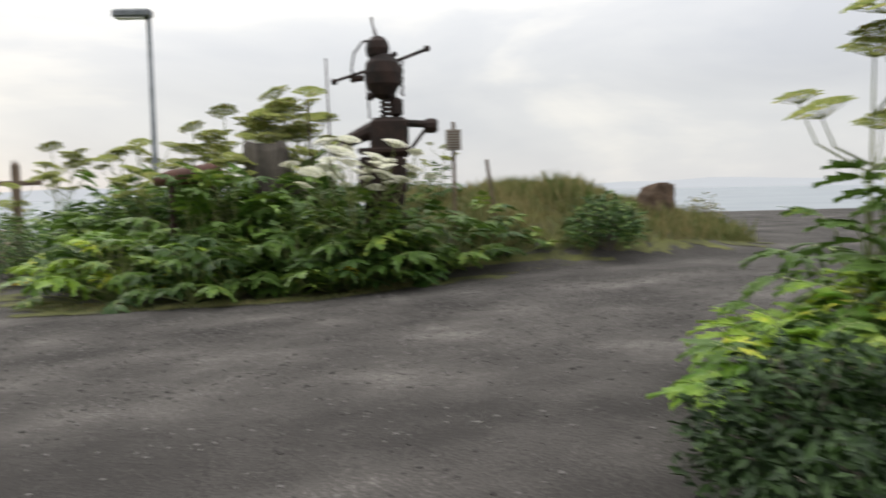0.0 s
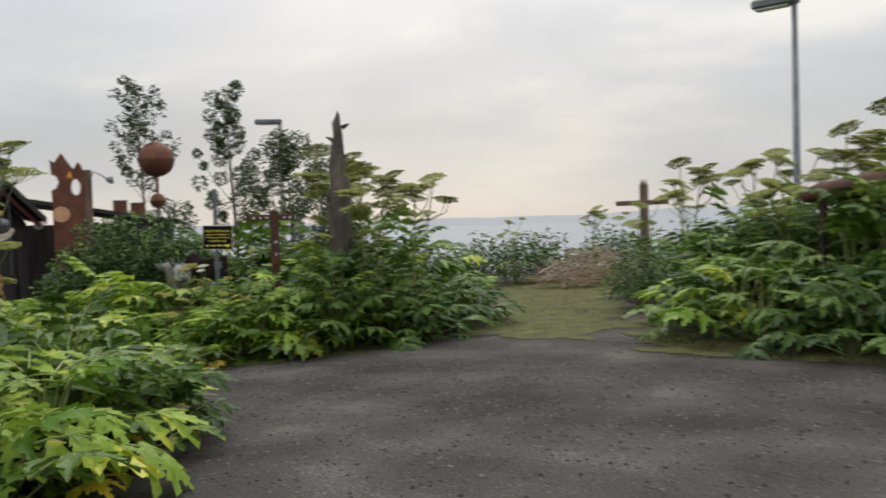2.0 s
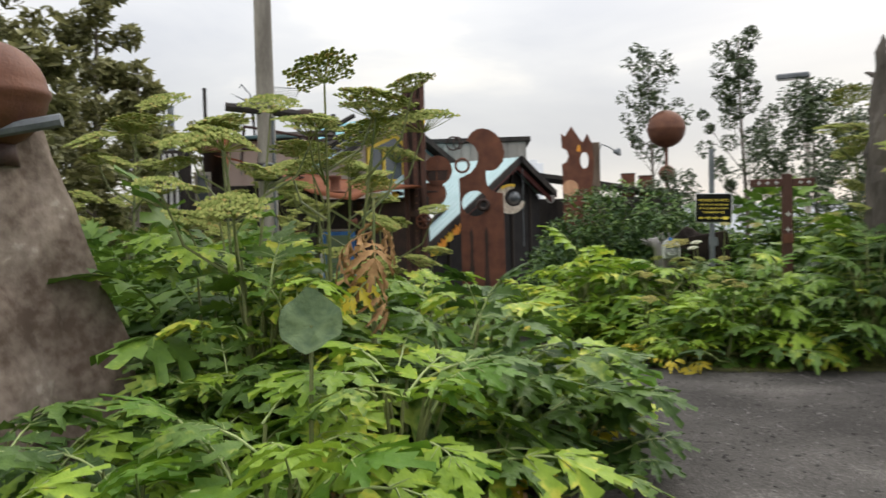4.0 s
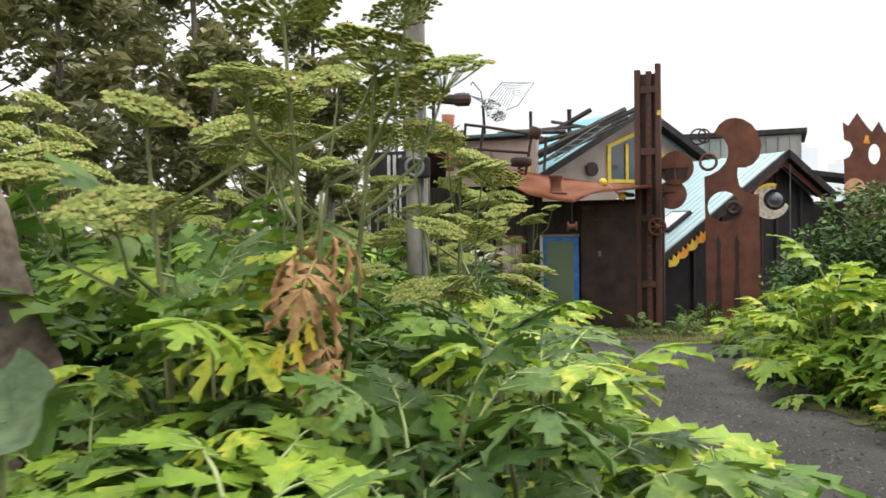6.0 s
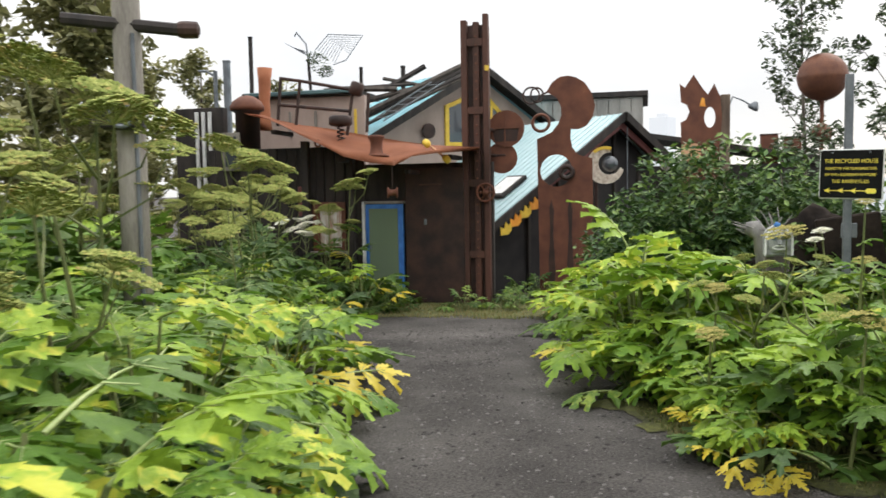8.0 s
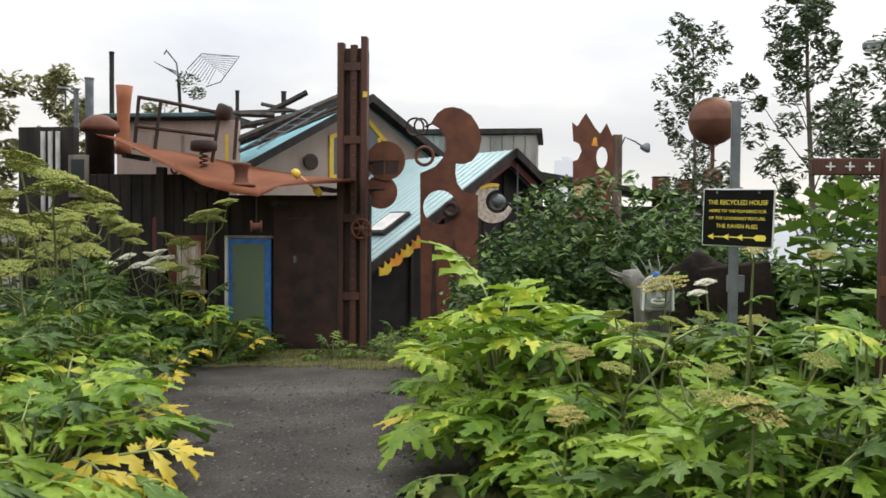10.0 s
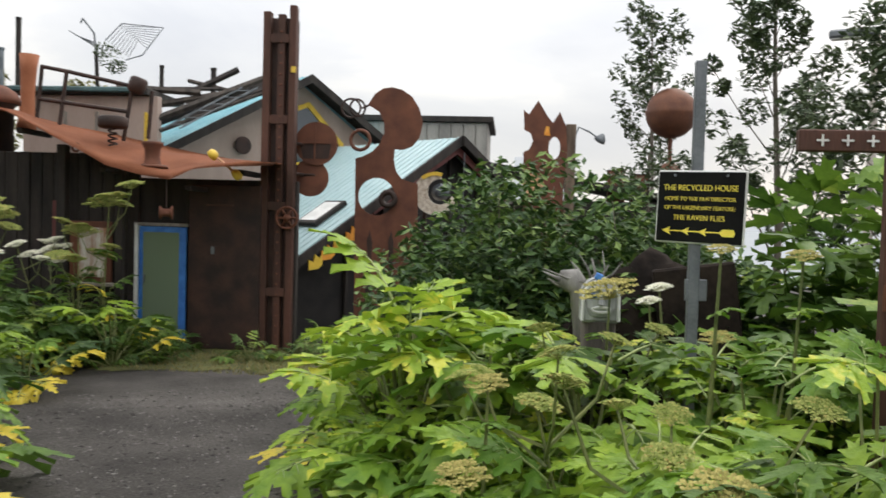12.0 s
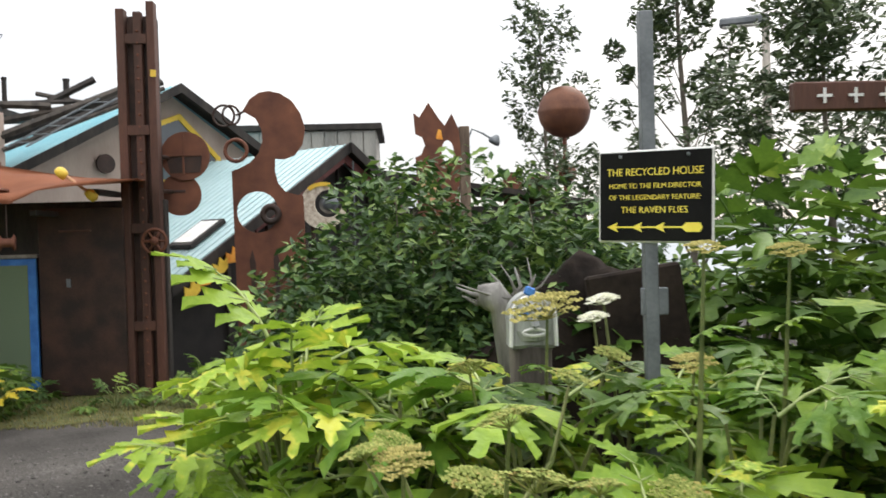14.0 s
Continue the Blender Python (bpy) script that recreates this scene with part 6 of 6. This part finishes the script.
# boulder with a rusty ball on top
bx, by = -9.75, 3.45
rock("boulder", pose(bx, by, land(bx, by) + 0.55, 0, 0, 25), (1.35, 1.25, 1.85), ROCK, "tall pale brown weathered boulder in the bed", 7, 0.62)
bz = 2.0
rbl = thing("ball_sculpture", pose(-9.5, 3.58, bz), "rusty steel buoy ball on top of the boulder", "sculpture")
part("ball", ball(0.31, 0.015), BALLM, rbl, "", True)
part("collar", lathe(bmesh.new(), [(0.14, -0.42), (0.12, -0.30), (0.08, -0.28)], 16), RUSTD, rbl, "", True)
part("pipe", tubed([(0.1, -0.2, -0.27), (0.25, 0.38, -0.17)], 0.04), STEELG, rbl)

# timber pole with lamps
px, py = -14.42, 6.11
up = thing("utility_pole", pose(px, py, land(px, py)), "weathered grey timber pole with black lamp fittings", "pole")
part("pole", lathe(bmesh.new(), [(0.125, 0), (0.12, 2.0), (0.11, 4.5), (0.1, 7.2), (0.04, 7.25)], 12), GREYW, up, "", True)
bracket = part("bracket", tubed([(0.05, -0.5, 3.32), (0.05, 0.42, 3.25)], 0.055, 8), DARKW, up)
part("cap", lathe(bmesh.new(), [(0.065, 0), (0.075, 0.05), (0.07, 0.16), (0.03, 0.18)], 10, pose(0.05, 0.42, 3.25, -90)), RUSTD, bracket)
flood = part("floodlight", boxed(0.1, 0.28, -0.2, 0.14, 2.4, 2.62, 0.02), DARKW, up)
part("lens", torus(0.09, 0.02, pose(0.29, -0.03, 2.51, 0, 0, 90)), STEELG, flood)
part("conduit", tubed([(0.12, 0.06, 0.3), (0.12, 0.06, 3.2)], 0.018, 6), STEELG, up)


# ---- seaward side ----
def street_lamp(x, y, h, arm, label, post_mat, r=0.06, head=0.68):
    s = thing("street_lamp", pose(x, y, land(x, y), 0, 0, arm), label, "street lamp")
    part("post", lathe(bmesh.new(), [(r * 1.6, 0), (r * 1.5, 0.9), (r, 1.0), (r * 0.7, h - 0.05)], 12), post_mat, s, "", True)
    lamp_head = part("lamp_head", boxed(-head + 0.05, 0.06, -0.12, 0.12, h - 0.06, h + 0.09, 0.035), STEELG, s)
    part("lens", boxed(-head + 0.1, -0.08, -0.09, 0.09, h - 0.075, h - 0.058, 0.004), WHITEP, lamp_head)
    return s


street_lamp(-4.45, 15.75, 4.62 - land(-4.45, 15.75), -10, "tall grey street lamp with a flat head", STEELG)
street_lamp(-19.7, 21.0, 4.62 - land(-19.7, 21.0), 40, "grey street lamp on a stout post", GREYW, 0.09, 0.8)

zz = land(-8.67, 21.7)
wc = thing("wooden_cross", pose(-8.67, 21.7, zz, 0, 0, -10), "weathered dark timber cross on the grass", "cross")
part("upright", boxed(-0.09, 0.09, -0.07, 0.07, 0, 2.2 - zz, 0.02), BROWNW, wc)
part("arm", boxed(-0.72, 0.68, -0.11, -0.072, 1.68 - zz, 1.80 - zz, 0.015), BROWNW, wc)
for k in range(5):
    part("splinter", tubed([(-0.06 + 0.03 * k, 0, 2.15 - zz), (-0.09 + 0.04 * k, 0, 2.30 - zz + 0.03 * (k % 2))], [0.02, 0.004], 4), BROWNW, wc)

zz = land(-11.0, 12.8)
spire = thing("wooden_spire", pose(-11.0, 12.8, zz), "tall grey weathered log tapering to a splintered point", "post")
prof = [((0.25 - 0.03 * z if z < 2.5 else 0.175 - 0.115 * (z - 2.5) / 1.1), z) for z in [0.17 * k for k in range(22)]] + [(0.04, 3.72), (0.008, 3.8)]
part("log", roughen(lathe(bmesh.new(), prof, 13), 0.05, 6.5, 2.0), DRIFT, spire)
for z, a in ((3.0, 0), (3.3, 200), (3.5, 20), (2.7, 170)):
    part("splinter", tubed([(0.08 * math.cos(radians(a)), 0.08 * math.sin(radians(a)), z), (0.2 * math.cos(radians(a)), 0.2 * math.sin(radians(a)), z + 0.06)], [0.045, 0.012], 5), DRIFT, spire)

# scrap-metal figure: one mesh
zz = land(-0.72, 12.25)
bm = bmesh.new()
R = lambda z: z - zz
box(bm, -0.32, 0.26, -0.22, 0.22, 0, R(1.35), None, 0.03)
box(bm, -0.40, 0.30, -0.25, 0.25, R(1.3), R(1.85), None, 0.05)
box(bm, -0.22, 0.34, -0.24, 0.24, R(1.85), R(2.42), None, 0.06)
box(bm, -0.40, 0.36, -0.26, 0.26, R(1.90), R(1.98), None, 0.02)
tube(bm, [(-0.2, 0, R(2.25)), (-0.5, -0.05, R(2.12)), (-0.78, -0.1, R(1.9))], [0.13, 0.1, 0.06], 9)
tube(bm, [(0.25, 0, R(2.35)), (0.66, 0, R(2.32))], 0.055, 8)
lathe(bm, [(0.09, -0.1), (0.11, -0.05), (0.11, 0.06), (0.07, 0.1)], 10, pose(0.68, 0, R(2.30), 0, 90))
tube(bm, [(0.62, 0, R(2.28)), (0.28, 0, R(1.85))], 0.03, 6)
tube(bm, [(0.09 * math.cos(k * 0.8) + 0.03, 0.09 * math.sin(k * 0.8), R(2.42) + 0.0085 * k) for k in range(44)], 0.02, 6)
lathe(bm, [(0.05, -0.14), (0.1, -0.1), (0.1, 0.1), (0.05, 0.14)], 12, pose(0.17, 0, R(2.58)))
lathe(bm, [(0.06, -0.36), (0.17, -0.3), (0.26, -0.14), (0.275, 0.02), (0.25, 0.17), (0.16, 0.28), (0.08, 0.31)], 18, pose(-0.02, 0, R(3.06)))
lathe(bm, [(0.10, -0.17), (0.16, -0.1), (0.18, 0.0), (0.16, 0.1), (0.09, 0.17), (0.02, 0.19)], 16, pose(-0.09, 0, R(3.44)))
tube(bm, [(-0.1, 0, R(3.6)), (-0.15, 0, R(3.78)), (-0.17, 0, R(3.9))], [0.03, 0.015, 0.02], 6)
tube(bm, [(-0.12, 0, R(3.58)), (-0.3, 0, R(3.55)), (-0.44, 0, R(3.38)), (-0.48, 0, R(3.15)), (-0.44, 0, R(2.95))], 0.016, 6)
tube(bm, [(-0.74, -0.05, R(2.97)), (-0.25, -0.02, R(3.12)), (0.25, 0.0, R(3.28)), (0.62, 0.02, R(3.42))], [0.022, 0.026, 0.026, 0.028], 7)
for x, z in ((-0.74, 2.97), (0.64, 3.43)):
    lathe(bm, [(0.03, -0.03), (0.05, -0.01), (0.05, 0.01), (0.03, 0.03)], 9, pose(x, 0, R(z), 90))
tube(bm, [(-0.3, 0, R(3.02)), (-0.5, 0, R(3.0))], 0.045, 8)
for k in range(9):
    tube(bm, [(0.24 + 0.03 * (k % 2), 0, R(3.28) - 0.06 * k), (0.28 - 0.03 * (k % 2), 0.02, R(3.23) - 0.06 * k)], 0.02, 5)
for s in (-1, 1):
    lathe(bm, [(0.05, -0.05), (0.08, 0), (0.05, 0.05)], 8, pose(0.15 * s - 0.05, -0.05, R(2.74), 0, 30 * s))
    tube(bm, [(0.2 * s - 0.06, 0, R(2.9)), (0.17 * s - 0.06, 0, R(2.42))], 0.014, 5)
tube(bm, [(0.18, -0.05, R(3.36)), (0.1, -0.1, R(3.3)), (-0.2, -0.12, R(3.2))], 0.04, 7)
robot = tagged(new("scrap_metal_statue", mesh_of("scrap_metal_statue", bm, IRON)), "dark rusty figure welded from scrap machine parts", "statue")
robot.matrix_basis = pose(-0.61, 12.25, zz, 0, 0, -10)

for x, y, z1, lean in ((-1.6, 12.6, 2.75, 3), (-1.4, 12.3, 3.3, 1)):
    sk = thing("iron_rod", pose(x, y, land(x, y), 0, -lean, 0), "thin upright iron rod in the hedge", "rod", "iron rods")
    part("rod", tubed([(0, 0, 0), (0.01, 0, 1.2), (0, 0, z1 - land(x, y))], [0.02, 0.018, 0.012], 6), RUSTD, sk)

zz = land(0.59, 13.12)
ns = thing("notice_sign", pose(0.59, 13.12, zz, 0, 0, -12), "small pale notice board on a dark post", "sign")
part("post", boxed(-0.03, 0.03, 0.0, 0.06, 0, 2.44 - zz, 0.006), BROWNW, ns)
board = part("board", boxed(-0.125, 0.125, -0.03, -0.002, 1.98 - zz, 2.32 - zz, 0.006), GREYW, ns)
for k in range(7):
    part("text_bar", boxed(-0.105, 0.105, -0.036, -0.031, 2.27 - zz - 0.042 * k, 2.285 - zz - 0.042 * k, 0.001), BROWNW, board)
zz = land(1.35, 13.4)
sk = thing("fence_stake", pose(1.35, 13.4, zz, 0, -8, 0), "leaning weathered wooden stake in the grass", "stake")
part("stake", boxed(-0.025, 0.025, -0.025, 0.025, 0, 1.85 - zz, 0.008), BROWNW, sk)
rock("boulder", pose(4.95, 14.9, land(4.95, 14.9) + 0.22, 0, 0, 20), (0.46, 0.42, 0.55), ROCKB, "rounded brown boulder on top of the bank", 9)
zz = land(-2.3, 14.0)
stp = thing("tree_stump", pose(-2.4, 14.0, zz), "broad weathered tree stump with roots in the hedge", "stump")
part("trunk", roughen(lathe(bmesh.new(), [(0.50, 0.6), (0.42, 0.9), (0.38, 1.2), (0.36, 1.5), (0.34, 1.8), (0.34, 2.1 - zz), (0.30, 2.2 - zz), (0.15, 2.15 - zz)], 15), 0.11, 2.6, 4.0), DRIFT, stp)
part("root", tubed([(0.2, -0.1, 1.7), (0.55, -0.1, 1.45), (0.85, -0.1, 1.35)], [0.16, 0.11, 0.05], 7), DRIFT, stp)
part("base", lathe(bmesh.new(), [(0.6, 0), (0.48, 0.62)], 11), DRIFT, stp)
lg = thing("rusty_tank", pose(-3.55, 13.4, land(-3.55, 13.4), 0, 0, 10), "rusty metal tank lying in the hedge", "tank")
part("shell", tubed([(-0.55, 0, 1.72), (-0.35, 0, 1.78), (0.3, 0, 1.86), (0.45, 0, 1.84)], [0.07, 0.12, 0.16, 0.10], 12), RUSTC, lg, "", True)
part("leg", tubed([(-0.3, 0, 0), (-0.3, 0, 1.75)], 0.05), RUSTD, lg)
part("leg", tubed([(0.3, 0, 0), (0.3, 0, 1.75)], 0.05), RUSTD, lg)

# heap of dry cut stalks at the end of the lane
random.seed(12)
bm = bmesh.new()
for k in range(260):
    a, r = random.uniform(0, 6.28), 1.5 * math.sqrt(random.random())
    c = Vector((r * math.cos(a), 0.7 * r * math.sin(a), random.uniform(0.0, 1.15) * (1 - (r / 1.6) ** 2) + 0.05))
    d = Vector((random.gauss(0, 1), random.gauss(0, 1), random.gauss(0, 0.35))).normalized() * random.uniform(0.25, 0.7)
    tube(bm, [c - d, c + Vector((0, 0, 0.03)), c + d], random.uniform(0.008, 0.02), 4, False)
me = mesh_of("stalk_heap", bm, DRYST)
hp = tagged(new("stalk_heap", me), "heap of dry cut hogweed stalks", "brush pile", kind="stuff")
hp.matrix_basis = pose(-11.0, 24.3, land(-11.0, 24.3), 0, 0, 20)

# distant tower blocks, paled by the same glowing haze colour
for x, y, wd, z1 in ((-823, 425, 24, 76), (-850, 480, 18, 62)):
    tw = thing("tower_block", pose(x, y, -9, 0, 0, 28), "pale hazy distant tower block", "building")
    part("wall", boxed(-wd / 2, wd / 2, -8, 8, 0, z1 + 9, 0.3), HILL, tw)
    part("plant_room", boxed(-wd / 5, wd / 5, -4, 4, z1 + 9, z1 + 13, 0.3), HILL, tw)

# ---- ground cover ----
patch("moss_lane", [(-9.3, 13.2), (-10.2, 16.5), (-12.3, 21.0), (-15.5, 27.2), (-11.0, 26.2), (-8.8, 20.0), (-7.3, 16.2), (-6.6, 14.2), (-7.2, 13.2)], MOSS, "mossy grass lane between the hedges", "moss", 0.008, 0.16, 0.9)
patch("moss_verge", [(-9.4, 12.4), (-10.6, 10.35), (-12.4, 9.85), (-13.4, 10.0), (-12.2, 10.9), (-10.8, 11.2), (-9.6, 13.2)], MOSS, "mossy verge along the bed", "moss", 0.010, 0.12, 0.6)
patch("moss_verge", [(-6.6, 13.6), (-5.6, 12.1), (-4.3, 11.45), (-2.8, 11.05), (-1.6, 10.85), (-0.4, 11.4), (0.8, 11.8), (2.4, 12.0), (4.2, 13.0), (6.6, 14.0), (4.0, 13.8), (0.8, 12.6), (-1.7, 11.8), (-4.3, 12.4), (-6.2, 14.4)], MOSS, "mossy verge along the hedge", "moss", 0.010, 0.12, 0.6)
patch("moss_verge", [(-19.5, 11.4), (-21.5, 8.1), (-22.8, 7.4), (-24.5, 10.5), (-22.0, 13.0), (-19.0, 11.9)], MOSS, "mossy ground before the house", "moss", 0.010, 0.14, 0.7)
patch("bank_turf", [(0.4, 12.4), (2.4, 12.5), (4.3, 13.2), (7.0, 14.4), (8.0, 16.5), (6.0, 24.0), (-6.0, 30.0), (-7.0, 19.0), (-1.0, 14.0)], MOSS, "rough turf on the bank", "grass", 0.01, 0.25, 0.6)


def blades(name, poly, count, height, material, label, seed):
    rnd = random.Random(seed)
    vs, fs = [], []
    x0, x1 = min(p[0] for p in poly), max(p[0] for p in poly)
    y0, y1 = min(p[1] for p in poly), max(p[1] for p in poly)
    while len(fs) < count * 2:
        x, y = rnd.uniform(x0, x1), rnd.uniform(y0, y1)
        if not inside(poly, x, y):
            continue
        h = height * rnd.uniform(0.5, 1.15) * (0.7 + 0.6 * noise.noise(Vector((x * 0.8, y * 0.8, 1.0))))
        a, w, b = rnd.uniform(0, 6.28), 0.006 + 0.012 * height, rnd.uniform(0.1, 0.45) * h
        z, n = land(x, y), len(vs)
        cx, sx = math.cos(a), math.sin(a)
        vs += [(x - w * cx, y - w * sx, z), (x + w * cx, y + w * sx, z), (x + w * 0.7 * cx - 0.4 * b * sx, y + w * 0.7 * sx + 0.4 * b * cx, z + 0.6 * h), (x - b * sx, y + b * cx, z + h)]
        fs += [(n, n + 1, n + 2), (n, n + 2, n + 3)]
    me = bpy.data.meshes.new(name)
    me.from_pydata(vs, [], fs)
    me.materials.append(material)
    return tagged(new(name, me), label, "grass", kind="stuff")


blades("tall_grass", [(0.9, 12.6), (2.6, 12.7), (4.3, 13.4), (7.0, 14.6), (6.0, 19.0), (-2.0, 20.0), (0.0, 14.0)], 16000, 0.46, GRASS, "tall seeding grass on the bank, green and straw-coloured", 3)
blades("short_grass", [(-9.3, 13.6), (-10.2, 16.5), (-12.3, 21.0), (-15.5, 27.2), (-11.0, 26.2), (-8.8, 20.0), (-7.3, 16.2), (-6.7, 14.4), (-7.4, 14.0)], 5000, 0.06, GRASS, "short mossy grass in the lane", 4)
blades("short_grass", [(-9.6, 12.6), (-10.7, 10.3), (-12.4, 9.95), (-13.4, 10.1), (-12.2, 10.7), (-10.8, 11.0), (-9.8, 13.0)], 2500, 0.06, GRASS, "short grass along the bed", 5)
blades("short_grass", [(-6.2, 13.4), (-5.4, 12.2), (-4.3, 11.5), (-2.8, 11.1), (-1.6, 10.9), (-0.4, 11.4), (0.8, 11.9), (2.4, 12.2), (2.4, 12.7), (0.6, 12.3), (-1.6, 11.3), (-4.3, 12.0), (-5.8, 13.6)], 3000, 0.07, GRASS, "short grass along the hedge", 6)
blades("short_grass", [(-19.3, 11.2), (-21.3, 8.2), (-22.6, 7.6), (-24.2, 10.5), (-22.0, 12.8), (-19.0, 11.8)], 5000, 0.09, GRASS, "weedy grass before the house", 7)

# loose stones on the gravel
rnd = random.Random(21)
vs, fs = [], []
beds = (HEDGE1, HEDGE2, BEDL)
while len(fs) < 26000 * 8:
    x = rnd.uniform(-19, 5)
    y = rnd.uniform(1.5, 13) if rnd.random() < 0.6 else rnd.uniform(6, 11)
    if any(inside(b, x, y) for b in beds):
        continue
    s = 0.005 + 0.017 * rnd.random() ** 3
    z, n, a = land(x, y), len(vs), rnd.uniform(0, 1.57)
    for q in range(4):
        vs.append((x + s * rnd.uniform(0.7, 1.3) * math.cos(a + q * 1.57), y + s * rnd.uniform(0.7, 1.3) * math.sin(a + q * 1.57), z + 0.2 * s))
    vs += [(x, y, z + s * rnd.uniform(0.4, 0.75)), (x, y, z - s)]
    for q in range(4):
        fs += [(n + q, n + (q + 1) % 4, n + 4), (n + (q + 1) % 4, n + q, n + 5)]
me = bpy.data.meshes.new("gravel_stones")
me.from_pydata(vs, [], fs)
me.materials.append(STONES)
tagged(new("gravel_stones", me), "loose grey stones scattered over the gravel", "gravel", kind="stuff")
